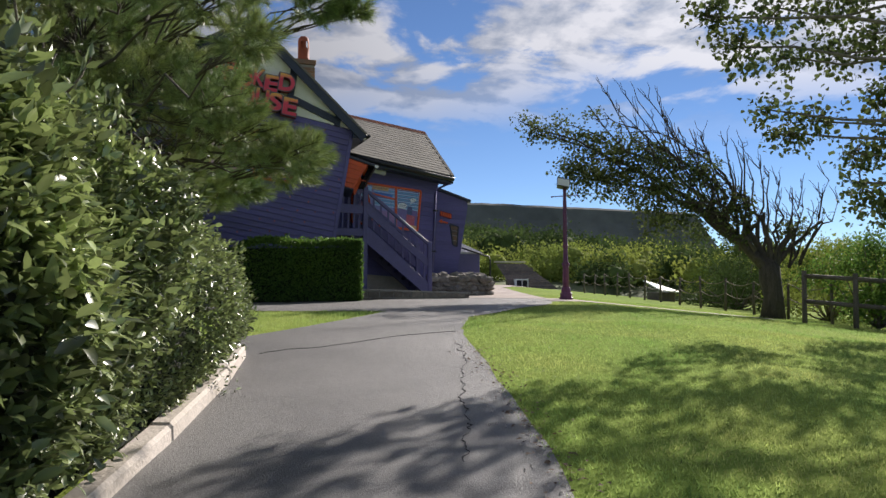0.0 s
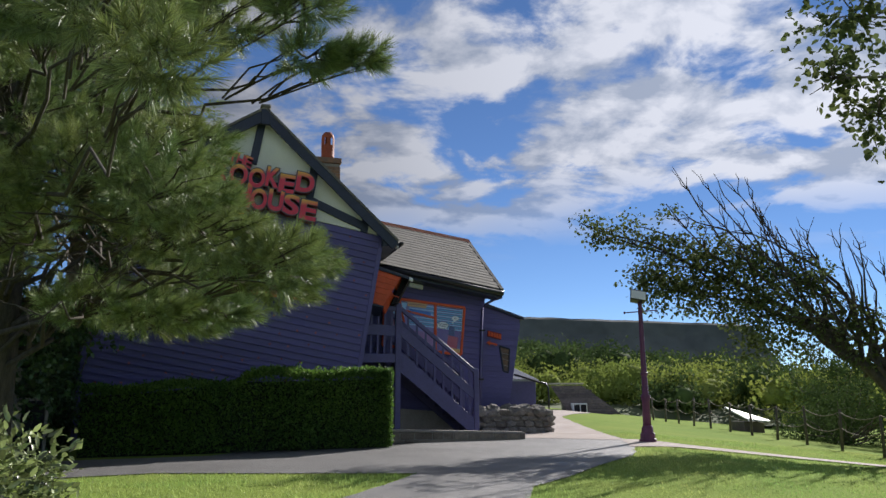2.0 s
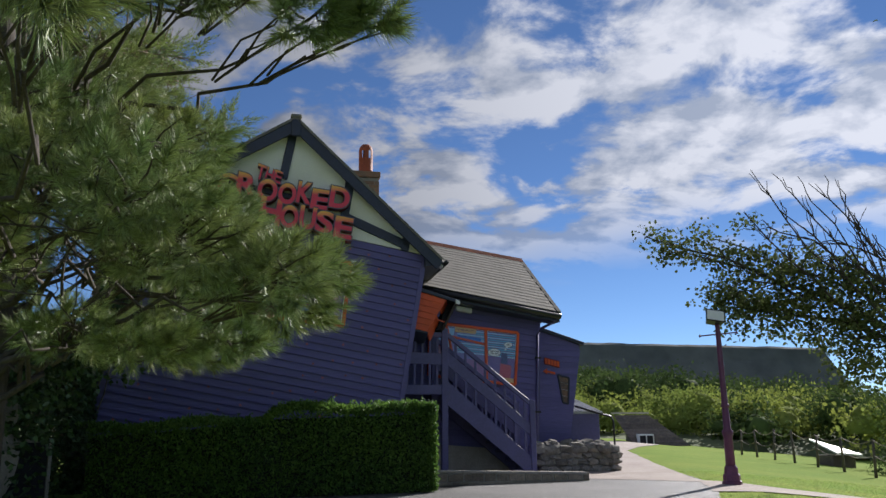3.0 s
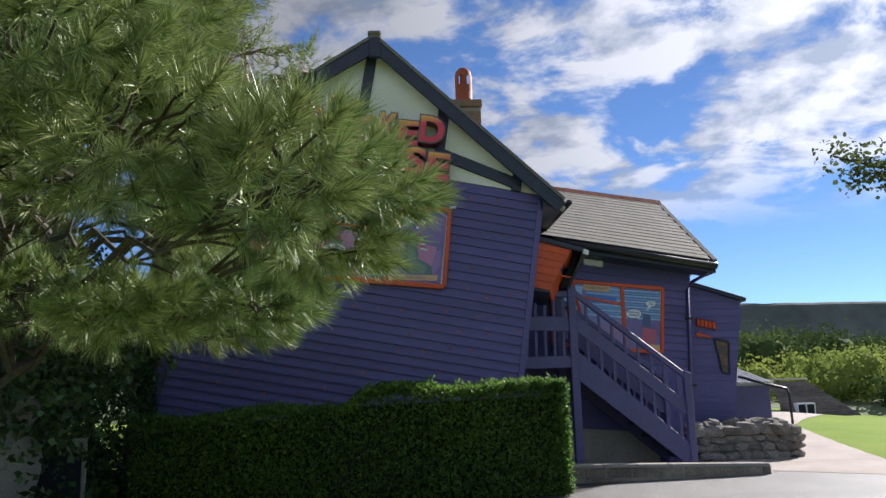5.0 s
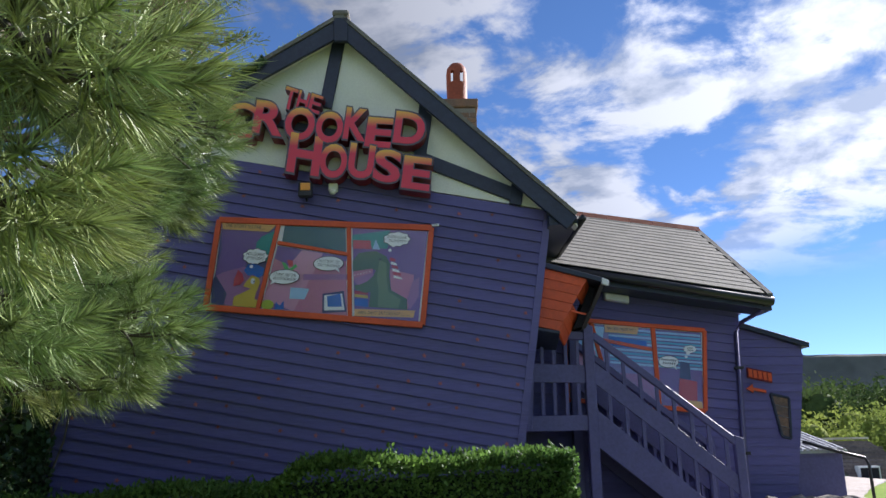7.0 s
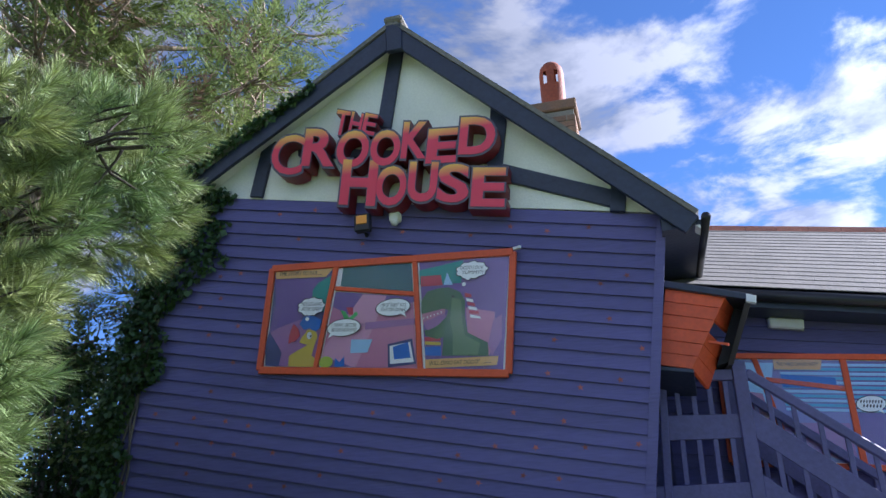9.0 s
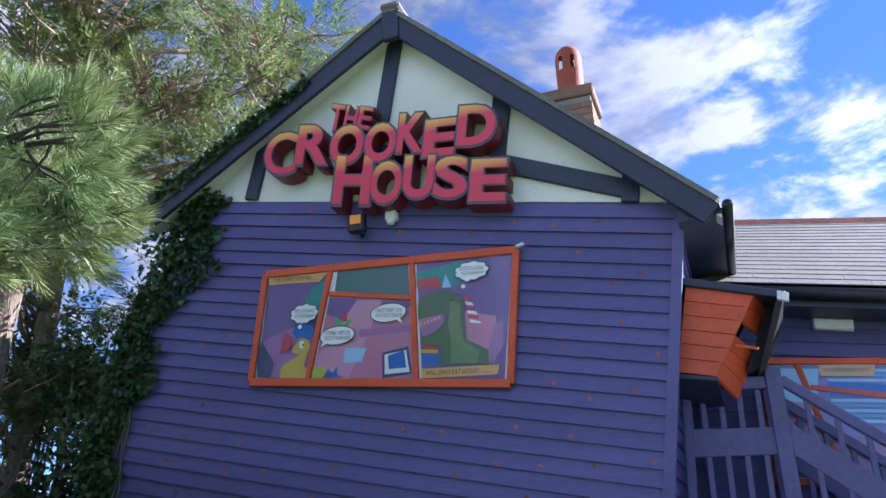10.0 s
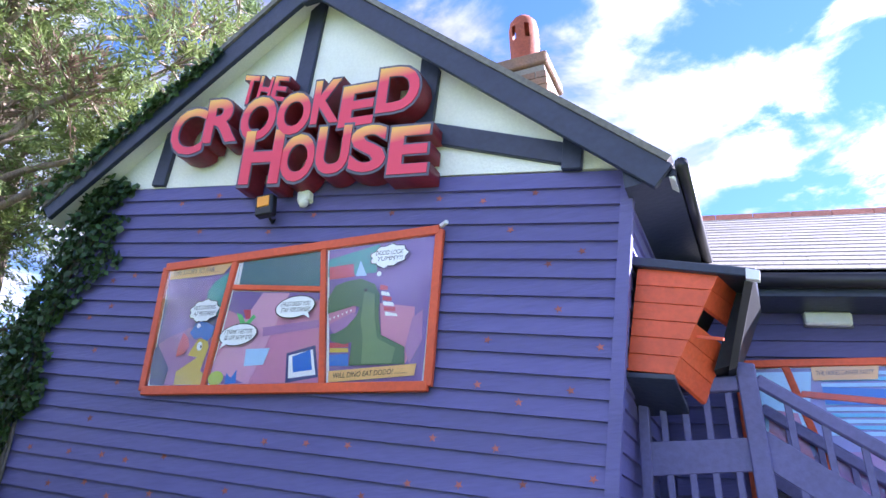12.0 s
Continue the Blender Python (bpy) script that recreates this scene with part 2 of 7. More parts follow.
def box(x0, x1, y0, y1, z0, z1, mat, bevel=0.0):
    return hexa([(x0, y0, z0), (x1, y0, z0), (x1, y0, z1), (x0, y0, z1), (x0, y1, z0), (x1, y1, z0), (x1, y1, z1), (x0, y1, z1)], mat, bevel)


def slab(quad, y0, y1, mat, bevel=0.0):
    """A plate whose outline is a list of four (x, z), between the depths y0 and y1."""
    return hexa([(x, y0, z) for x, z in quad] + [(x, y1, z) for x, z in quad], mat, bevel)


def prism(outline, y0, y1, mat, bevel=0.0):
    """A plate with any outline of (x, z), between the depths y0 and y1."""
    n = len(outline)
    verts = [(x, y0, z) for x, z in outline] + [(x, y1, z) for x, z in outline]
    bm = bmesh.new()
    v = [bm.verts.new(p) for p in verts]
    bm.faces.new(v[:n])
    bm.faces.new(v[n:][::-1])
    for i in range(n):
        j = (i + 1) % n
        bm.faces.new((v[i], v[n + i], v[n + j], v[j]))
    bmesh.ops.recalc_face_normals(bm, faces=bm.faces)
    if bevel:
        bmesh.ops.bevel(bm, geom=bm.edges[:], offset=bevel, segments=1, affect="EDGES")
    me = bpy.data.meshes.new("plate")
    bm.to_mesh(me)
    bm.free()
    if mat:
        me.materials.append(mat)
    return me


def bar(a, b, w, h, mat, bevel=0.0, up=(0, 0, 1)):
    """A square bar from a to b, w wide and h high."""
    a, b = Vector(a), Vector(b)
    d = (b - a).normalized()
    side = d.cross(Vector(up)).normalized() * (w / 2)
    top = side.cross(d).normalized() * (h / 2)
    c = [a - side - top, a + side - top, a + side + top, a - side + top]
    c += [p + (b - a) for p in c]
    return hexa(c, mat, bevel)


def tube(points, radii, mat, sides=8, smooth=True):
    """A round tube along a line of points, with a radius at each."""
    verts, faces = [], []
    pts = [Vector(p) for p in points]
    for i, p in enumerate(pts):
        d = (pts[min(i + 1, len(pts) - 1)] - pts[max(i - 1, 0)]).normalized()
        a = d.orthogonal().normalized() if abs(d.z) > 0.9 else d.cross(Vector((0, 0, 1))).normalized()
        b = d.cross(a)
        for k in range(sides):
            t = 2 * math.pi * k / sides
            verts.append(p + (a * math.cos(t) + b * math.sin(t)) * radii[i])
    for i in range(len(pts) - 1):
        for k in range(sides):
            j = (k + 1) % sides
            faces.append((i * sides + k, i * sides + j, (i + 1) * sides + j, (i + 1) * sides + k))
    faces.append(tuple(range(sides))[::-1])
    faces.append(tuple((len(pts) - 1) * sides + k for k in range(sides)))
    return from_data([tuple(v) for v in verts], faces, mat, smooth)


def lathe(profile, mat, sides=16, smooth=True, at=(0, 0, 0)):
    """A turned solid: profile is a list of (radius, z)."""
    verts, faces = [], []
    for r, z in profile:
        for k in range(sides):
            t = 2 * math.pi * k / sides
            verts.append((at[0] + r * math.cos(t), at[1] + r * math.sin(t), at[2] + z))
    for i in range(len(profile) - 1):
        for k in range(sides):
            j = (k + 1) % sides
            faces.append((i * sides + k, i * sides + j, (i + 1) * sides + j, (i + 1) * sides + k))
    faces.append(tuple(range(sides))[::-1])
    faces.append(tuple((len(profile) - 1) * sides + k for k in range(sides)))
    return from_data(verts, faces, mat, smooth)


def lerp(a, b, t):
    return a + (b - a) * t


def table(x, xs, ys):
    return float(np.interp(x, xs, ys))


def gz(x, y):
    """Height of the ground."""
    z = np.interp(y, [-40, 0, 2, 4, 7, 10.5, 14, 20, 30, 60, 110, 200], [-4.5, 0, 0.27, 0.5, 0.72, 0.93, 1.08, 1.15, 1.35, 1.6, 2.2, 3.0])
    return z - 0.09 * np.clip(np.asarray(x) - 3, 0, 9)

# ---- ground ----


def in_poly(px, py, poly):
    inside = np.zeros(px.shape, bool)
    n = len(poly)
    for i in range(n):
        x0, y0 = poly[i]
        x1, y1 = poly[(i + 1) % n]
        if y0 == y1:
            continue
        hit = ((y0 > py) != (y1 > py)) & (px < (x1 - x0) * (py - y0) / (y1 - y0) + x0)
        inside ^= hit
    return inside


PATH_POLY = [(-1.6, -12), (1.1, -12), (0.72, 0), (0.68, 4), (0.64, 4.9), (0.55, 6.1), (0.45, 7.7), (0.33, 9.2), (0.27, 10.4), (0.45, 12.2), (0.93, 13.0), (2.1, 15.6), (2.5, 17.6),
             (2.6, 19.6), (2.3, 24), (2.2, 30), (4.5, 40), (2.5, 41), (0.6, 30), (1.3, 23.6), (-0.4, 20.4), (-1.4, 18.3), (-1.9, 17.1), (-4.3, 15.5), (-12, 11.8), (-12, 9.6), (-4.2, 13.2), (-0.9, 13.2),
             (-1.3, 11.9), (-1.85, 10.4), (-2.4, 9.4), (-2.3, 8.0), (-1.8, 6.0), (-1.6, 4.6)]
SIDE_PATH = [(2.4, 17.4), (3.6, 17.5), (5.2, 17.2), (7.2, 17.0), (7.2, 17.5), (5.2, 17.9), (3.7, 18.6), (2.5, 19.6)]


def ground_sheet():
    xs = np.concatenate([[-2500, -800, -250, -90, -40, -25], np.arange(-16, 16.1, 0.5), [20, 26, 40, 70, 120, 250, 800, 2500]])
    ys = np.concatenate([[-2500, -600, -150, -60, -30, -16], np.arange(-8, 42.1, 0.5), [48, 56, 70, 90, 120, 170, 260, 600, 2500]])
    X, Y = np.meshgrid(xs, ys)
    Z = gz(X, Y) - 0.012
    verts = np.stack([X.ravel(), Y.ravel(), Z.ravel()], 1).tolist()
    w = len(xs)
    faces = [(j * w + i, j * w + i + 1, (j + 1) * w + i + 1, (j + 1) * w + i) for j in range(len(ys) - 1) for i in range(w - 1)]
    thing("ground", "sloping lawn soil under short green grass", "ground", kind="structure", mesh=from_data(verts, faces, M_SOIL, True))


def paved(name, poly, label, mat, lift, step=0.25):
    """A thin sheet over the ground inside a polygon, cut at its edge."""
    bm = bmesh.new()
    bm.faces.new([bm.verts.new((x, y, 0)) for x, y in poly])
    bmesh.ops.triangulate(bm, faces=bm.faces[:])
    x0, x1 = min(p[0] for p in poly), max(p[0] for p in poly)
    y0, y1 = min(p[1] for p in poly), max(p[1] for p in poly)
    for axis, a, b in ((0, x0, x1), (1, y0, y1)):
        v = a + step
        while v < b:
            co, no = ((v, 0, 0), (1, 0, 0)) if axis == 0 else ((0, v, 0), (0, 1, 0))
            bmesh.ops.bisect_plane(bm, geom=bm.verts[:] + bm.edges[:] + bm.faces[:], plane_co=co, plane_no=no)
            v += step * (2 if axis == 0 else 2)
    for v in bm.verts:
        edge = noise.noise(Vector((v.co.x * 2.3, v.co.y * 2.3, 5.0))) * 0.05
        v.co.x += edge
        v.co.z = float(gz(v.co.x, v.co.y)) + lift
    bmesh.ops.recalc_face_normals(bm, faces=bm.faces)
    me = bpy.data.meshes.new(name)
    bm.to_mesh(me)
    bm.free()
    me.materials.append(mat)
    for p in me.polygons:
        if p.normal.z < 0:
            p.flip()
    return thing(name, label, "path", kind="structure", mesh=me)


ground_sheet()
paved("road", PATH_POLY, "worn grey asphalt footpath with cracks", M_ASPHALT, 0.0)
FAR_PATH = [(-0.2, 20.3), (2.55, 19.2), (2.35, 24), (2.25, 30), (4.4, 40), (2.6, 40.6), (0.7, 30), (1.4, 23.7)]
paved("far_path", FAR_PATH, "pale pinkish gravel path beyond the lamp", M_GRAVEL, 0.005)
paved("pavement", SIDE_PATH, "pale gravel side path across the lawn", M_GRAVEL, 0.006)

# ---- the leaning house: front block ----
FRONT = 18.55
WALL_L = ([1.0, 3.07, 3.65, 4.14, 4.82, 5.33, 6.02], [-1.25, -1.07, -1.03, -0.91, -0.77, -0.49, -0.09])
WALL_R = ([1.0, 2.9, 5.3], [3.76, 4.085, 4.48])
BOARDS, PITCH = 38, 0.133


def wall_l(z):
    return table(z, *WALL_L)


def wall_r(z):
    return table(z, *WALL_R)


def board_z(x, v):
    """Height of board line v (0 at the foot, 1 at the top) at x along the front."""
    return lerp(6.0, 5.252, x / 4) - PITCH * BOARDS * (1 - v)


def board_end(edge, v):
    """Where board line v meets a leaning edge of the front: x and z."""
    z = 3.5
    for k in range(12):
        z = board_z(edge(z), v)
    return edge(z), z


def clad(parent, ends, n, y, mat, name="board", thick=0.036):
    """n lapped boards across a front at depth y."""
    for i in range(n):
        v0, v1 = i / n, (i + 1) / n + 0.12 / n
        wob = 0.004 * noise.noise(Vector((i * 1.7, y, 0.3)))
        (a, zl0), (b, zr0), (a1, zl1), (b1, zr1) = ends(0, v0), ends(1, v0), ends(0, v1), ends(1, v1)
        if zl0 < 0.75:
            continue
        c = [(a, y - thick - wob, zl0), (b, y - thick - wob, zr0), (b1, y - 0.006, zr1), (a1, y - 0.006, zl1),
             (a, y + 0.01, zl0), (b, y + 0.01, zr0), (b1, y + 0.01, zr1), (a1, y + 0.01, zl1)]
        part(name, hexa(c, mat), parent)


def front_block():
    wall = thing("wall_front", "crooked house front clad in dark purple-blue weatherboards", "wall", kind="structure", at=HOUSE,
                 mesh=prism([(wall_l(z) + 0.02, z) for z in (0.8, 2, 3.2, 4.5, 5.4, 6.0)] + [(wall_r(5.16) - 0.02, 5.16), (wall_r(4) - 0.02, 4), (wall_r(2.5) - 0.02, 2.5), (wall_r(0.8) - 0.02, 0.8)], FRONT + 0.012, FRONT + 0.2, M_BLUE_TRIM))
    clad(wall, lambda side, v: board_end(wall_r if side else wall_l, min(v, 1.0)), BOARDS, FRONT, M_BLUE)
    side = thing("wall_side", "side wall of the crooked house in purple-blue weatherboards", "wall", kind="structure", at=HOUSE,
                 mesh=hexa([(3.70, FRONT + 0.202, 0.8), (4.46, FRONT + 0.202, 5.2), (4.46, 24.5, 5.2), (3.70, 24.5, 0.8), (3.5, FRONT + 0.202, 0.8), (4.26, FRONT + 0.202, 5.2), (4.26, 24.5, 5.2), (3.5, 24.5, 0.8)], M_BLUE_TRIM))
    for i in range(32):
        z0, z1 = 1.0 + i * 0.13, 1.0 + (i + 1) * 0.13 + 0.015
        x0, x1 = wall_r(z0) - 0.01, wall_r(z1) - 0.01
        part("board", hexa([(x0 + 0.03, FRONT + 0.035, z0), (x0 + 0.03, 22, z0), (x1 + 0.008, 22, z1), (x1 + 0.008, FRONT + 0.035, z1),
                            (x0 - 0.02, FRONT + 0.035, z0), (x0 - 0.02, 22, z0), (x1 - 0.02, 22, z1), (x1 - 0.02, FRONT + 0.035, z1)], M_BLUE), side)
    thing("wall_back", "plain blue back wall closing the house", "wall", kind="structure", at=HOUSE, mesh=prism([(-1.3, 0.8), (3.7, 0.8), (4.3, 5.2), (1.98, 7.3), (-0.4, 5.9)], 24.52, 24.7, M_BLUE_TRIM))
    thing("wall_far", "hidden side wall of the house behind ivy", "wall", kind="structure", at=HOUSE,
          mesh=hexa([(-1.28, FRONT + 0.202, 0.8), (-0.3, FRONT + 0.202, 5.9), (-0.3, 24.5, 5.9), (-1.28, 24.5, 0.8), (-1.1, FRONT + 0.202, 0.8), (-0.1, FRONT + 0.202, 5.9), (-0.1, 24.5, 5.9), (-1.1, 24.5, 0.8)], M_BLUE_TRIM))
    # cream gable with dark timbers
    thing("gable", "cream rendered gable with dark half-timber beams", "gable", kind="structure", at=HOUSE,
          mesh=prism([(-0.62, 6.05), (-0.1, 6.012), (4.36, 5.2), (4.62, 5.12), (2.03, 7.45)], FRONT - 0.015, FRONT + 0.25, M_CREAM))
    beams = [[(1.77, 6.5), (1.92, 6.47), (2.08, 7.40), (1.93, 7.42)], [(0.36, 5.94), (0.5, 5.91), (0.68, 6.75), (0.54, 6.78)], [(2.88, 5.75), (3.02, 5.72), (3.12, 6.36), (2.97, 6.52)],
             [(3.0, 5.72), (4.03, 5.285), (4.06, 5.45), (3.03, 5.89)], [(0.9, 6.32), (2.9, 5.92), (2.9, 6.02), (0.9, 6.42)], [(4.0, 5.25), (4.14, 5.225), (4.17, 5.41), (4.04, 5.51)]]
    for q in beams:
        thing("timber_beam", "black-painted half-timber beam on the cream gable", "beam", "gable timbers", at=HOUSE, mesh=slab(q, FRONT - 0.055 - 0.002 * beams.index(q), FRONT - 0.01, M_NAVY, 0.006))
    # roof planes, bargeboards
    A, TL, TR = (2.04, 7.62), (-0.66, 5.89), (4.75, 5.07)
    roof = thing("roof", "steep slate roof with dark blue bargeboards", "roof", kind="structure", at=HOUSE)

    def plane(a, b, t, y0, y1, mat):
        d = Vector((b[0] - a[0], b[1] - a[1])).normalized()
        n = Vector((-d.y, d.x))
        if n.y < 0:
            n = -n
        n *= t
        return slab([(a[0] - n.x, a[1] - n.y), (b[0] - n.x, b[1] - n.y), b, a], y0, y1, mat)
    for tip, nm in ((TL, "left"), (TR, "right")):
        part("roof_slope", plane(A, tip, 0.045, FRONT - 0.27, 24.9, M_SLATE), roof)
        d = Vector((tip[0] - A[0], tip[1] - A[1])).normalized()
        n = Vector((-d.y, d.x)) if d.x < 0 else Vector((d.y, -d.x))
        if n.y > 0:
            n = -n
        w = 0.13 if nm == "left" else 0.19
        q = [(A[0] + 0.0, A[1] - 0.06), (tip[0], tip[1] - 0.052), (tip[0] + n.x * w, tip[1] - 0.052 + n.y * w), (A[0], A[1] - 0.30)]
        part("bargeboard", slab(q, FRONT - 0.25, FRONT - 0.20, M_NAVY, 0.006), roof, "dark navy bargeboard")
        part("soffit", slab([(A[0], A[1] - 0.17), (tip[0], tip[1] - 0.12), (tip[0], tip[1] - 0.15), (A[0], A[1] - 0.21)], FRONT - 0.2, FRONT - 0.017, M_CREAM), roof)
    part("ridge_cap", bar((A[0], FRONT - 0.29, A[1] + 0.0), (A[0], 24.9, A[1] + 0.0), 0.2, 0.07, M_SLATE, 0.02), roof)
    part("apex_block", slab([(1.96, 7.24), (2.13, 7.24), (2.13, 7.56), (1.95, 7.56)], FRONT - 0.27, FRONT - 0.2, M_NAVY, 0.01), roof)
    part("gutter", tube([(4.80, FRONT - 0.27, 5.0), (4.80, 20.3, 5.0)], [0.042, 0.042], M_BLACK, 10), roof, "black half-round gutter")
    part("eaves_box", hexa([(4.43, FRONT - 0.2, 4.94), (4.76, FRONT - 0.2, 4.96), (4.76, FRONT - 0.2, 5.0), (4.43, FRONT - 0.2, 5.25), (4.43, 22, 4.94), (4.76, 22, 4.96), (4.76, 22, 5.0), (4.43, 22, 5.25)], M_NAVY), roof)

    for za, zb in ((0.9, 2.94), (2.94, 5.2)):
        part("corner_trim", hexa([(wall_r(za) - 0.05, FRONT - 0.04, za), (wall_r(za) + 0.035, FRONT - 0.04, za), (wall_r(zb) + 0.035, FRONT - 0.04, zb), (wall_r(zb) - 0.05, FRONT - 0.04, zb), (wall_r(za) - 0.05, FRONT + 0.03, za), (wall_r(za) + 0.035, FRONT + 0.03, za), (wall_r(zb) + 0.035, FRONT + 0.03, zb), (wall_r(zb) - 0.05, FRONT + 0.03, zb)], M_BLUE), wall)
    star = prism([(math.cos(a * math.pi / 5) * (0.031 if a % 2 == 0 else 0.012), math.sin(a * math.pi / 5) * (0.031 if a % 2 == 0 else 0.012)) for a in range(10)], -0.001, 0.001, M_SPLASH)
    rnd = random.Random(9)
    for r in range(15):
        for k in range(16):
            x, z = -1.1 + 0.36 * (k + 0.5 * (r % 2)) + rnd.uniform(-0.09, 0.09), 1.7 + 0.29 * r + rnd.uniform(-0.07, 0.07) - 0.15 * (0.36 * k) * 0.4
            if wall_l(z) + 0.12 < x < wall_r(z) - 0.08 and z < board_z(x, 0.985) and not (0.3 < x < 3.2 and 3.7 < z < 5.2):
                v = (z - board_z(x, 0)) / (board_z(x, 1) - board_z(x, 0)) * BOARDS
                f = v - math.floor(v)
                if f < 0.12 or f > 0.88:
                    continue
                part("paint_star", star, wall, at=pose(x, FRONT - lerp(0.0425, 0.012, f), z, -12.7, rnd.uniform(0, 70), 0))


front_block()

# ---- wing with slate roof ----
WING = 20.3
EAVE = 19.8


def eave_z(x):
    return 4.83 - 0.168 * (x - 4.75)


def ridge_z(x):
    return 6.43 - 0.15 * (x - 4.8)


def wing_block():
    zt = lambda x: eave_z(x) - 0.02
    wall = thing("wall_wing", "wing wall clad in dark blue weatherboards", "wall", kind="structure", at=HOUSE,
                 mesh=slab([(4.0, 0.9), (7.12, 0.9), (7.28, zt(7.28) + 0.1), (4.0, zt(4.0) + 0.1)], WING + 0.012, WING + 0.2, M_BLUE_TRIM))
    def wing_end(side, v):
        z = lerp(1.0 - 0.05 * side, zt(4.3 if side == 0 else 7.2), v)
        return (7.05 + 0.06 * (z - 1) if side else 4.3), z
    clad(wall, wing_end, 28, WING, M_BLUE)
    thing("wall_wing_end", "end wall of the wing in blue boards", "wall", kind="structure", at=HOUSE,
          mesh=hexa([(7.1, WING + 0.2, 0.9), (7.26, WING + 0.2, 4.3), (7.26, 25, 4.3), (7.1, 25, 0.9), (6.9, WING + 0.2, 0.9), (7.06, WING + 0.2, 4.3), (7.06, 25, 4.3), (6.9, 25, 0.9)], M_BLUE_TRIM))
    roof = thing("wing_roof", "grey slate wing roof with red ridge tiles", "roof", kind="structure", at=HOUSE)
    R = 22.5
    x0, x1, xr0, xr1 = 4.5, 7.52, 4.5, 7.64
    part("roof_deck", hexa([(x0, EAVE, eave_z(x0) - 0.08), (x1, EAVE, eave_z(x1) - 0.08), (xr1, R, ridge_z(xr1) - 0.09), (xr0, R, ridge_z(xr0) - 0.09),
                            (x0, EAVE, eave_z(x0) - 0.02), (x1, EAVE, eave_z(x1) - 0.02), (xr1, R, ridge_z(xr1) - 0.03), (xr0, R, ridge_z(xr0) - 0.03)], M_NAVY), roof)
    part("roof_back", hexa([(xr0, R, ridge_z(xr0) - 0.09), (xr1, R, ridge_z(xr1) - 0.09), (x1, 25.2, 4.3), (x0, 25.2, 4.7), (xr0, R, ridge_z(xr0) - 0.03), (xr1, R, ridge_z(xr1) - 0.03), (x1, 25.2, 4.4), (x0, 25.2, 4.8)], M_SLATE), roof)
    part("gable_end", from_data([(7.3, WING, 4.2), (7.3, 25, 4.2), (7.3, R, 5.85), (7.2, WING, 4.2), (7.2, 25, 4.2), (7.2, R, 5.85)], [(0, 1, 2), (5, 4, 3), (0, 3, 4, 1), (1, 4, 5, 2), (2, 5, 3, 0)], M_BLUE_TRIM), roof)
    part("fascia", hexa([(x0, EAVE + 0.02, eave_z(x0) - 0.2), (x1, EAVE + 0.02, eave_z(x1) - 0.2), (x1, EAVE + 0.02, eave_z(x1) - 0.085), (x0, EAVE + 0.02, eave_z(x0) - 0.085),
                         (x0, WING - 0.04, eave_z(x0) - 0.2), (x1, WING - 0.04, eave_z(x1) - 0.2), (x1, WING - 0.04, eave_z(x1) - 0.085), (x0, WING - 0.04, eave_z(x0) - 0.085)], M_NAVY, 0.005), roof, "black painted fascia and soffit")
    part("gutter", tube([(x0, EAVE - 0.03, eave_z(x0) - 0.09), (x1, EAVE - 0.03, eave_z(x1) - 0.09)], [0.06, 0.06], M_BLACK, 10), roof, "black gutter")
    rows, per = 17, 8
    for r in range(rows):
        for k in range(per):
            f0, f1 = (k + 0.5 * (r % 2) - 0.25) / per, (k + 1 + 0.5 * (r % 2) - 0.25) / per
            f0, f1 = max(0, f0), min(1, f1)
            t0, t1 = r / rows, min(1.0, (r + 1.15) / rows)
            def P(f, t, up):
                return (lerp(lerp(x0, x1, f), lerp(xr0, xr1, f), t), lerp(EAVE - 0.03, R, t), lerp(eave_z(lerp(x0, x1, f)), ridge_z(lerp(xr0, xr1, f)), t) + up)
            g = 0.0003
            part("slate", hexa([P(f0 + g, t0, 0.005), P(f1 - g, t0, 0.005), P(f1 - g, t1, -0.003), P(f0 + g, t1, -0.003), P(f0 + g, t0, -0.004), P(f1 - g, t0, -0.004), P(f1 - g, t1, -0.016), P(f0 + g, t1, -0.016)], M_SLATE), roof)
    part("verge", hexa([(x1 - 0.06, EAVE - 0.03, eave_z(x1) - 0.03), (x1 + 0.012, EAVE - 0.03, eave_z(x1) - 0.03), (xr1 + 0.012, R, ridge_z(xr1) - 0.04), (xr1 - 0.06, R, ridge_z(xr1) - 0.04),
                         (x1 - 0.06, EAVE - 0.03, eave_z(x1) + 0.018), (x1 + 0.012, EAVE - 0.03, eave_z(x1) + 0.018), (xr1 + 0.012, R, ridge_z(xr1) + 0.012), (xr1 - 0.06, R, ridge_z(xr1) + 0.012)], M_SLATE), roof)
    n = 8
    for k in range(n):
        xa, xb = lerp(xr0, xr1, k / n), lerp(xr0, xr1, (k + 0.985) / n)
        part("ridge_tile", hexa([(xa, R - 0.11, ridge_z(xa) - 0.06), (xb, R - 0.11, ridge_z(xb) - 0.06), (xb, R, ridge_z(xb) + 0.05), (xa, R, ridge_z(xa) + 0.05),
                                 (xa, R + 0.11, ridge_z(xa) - 0.06), (xb, R + 0.11, ridge_z(xb) - 0.06), (xb, R + 0.001, ridge_z(xb) + 0.051), (xa, R + 0.001, ridge_z(xa) + 0.051)], M_RIDGE), roof)


wing_block()

# ---- chimney ----


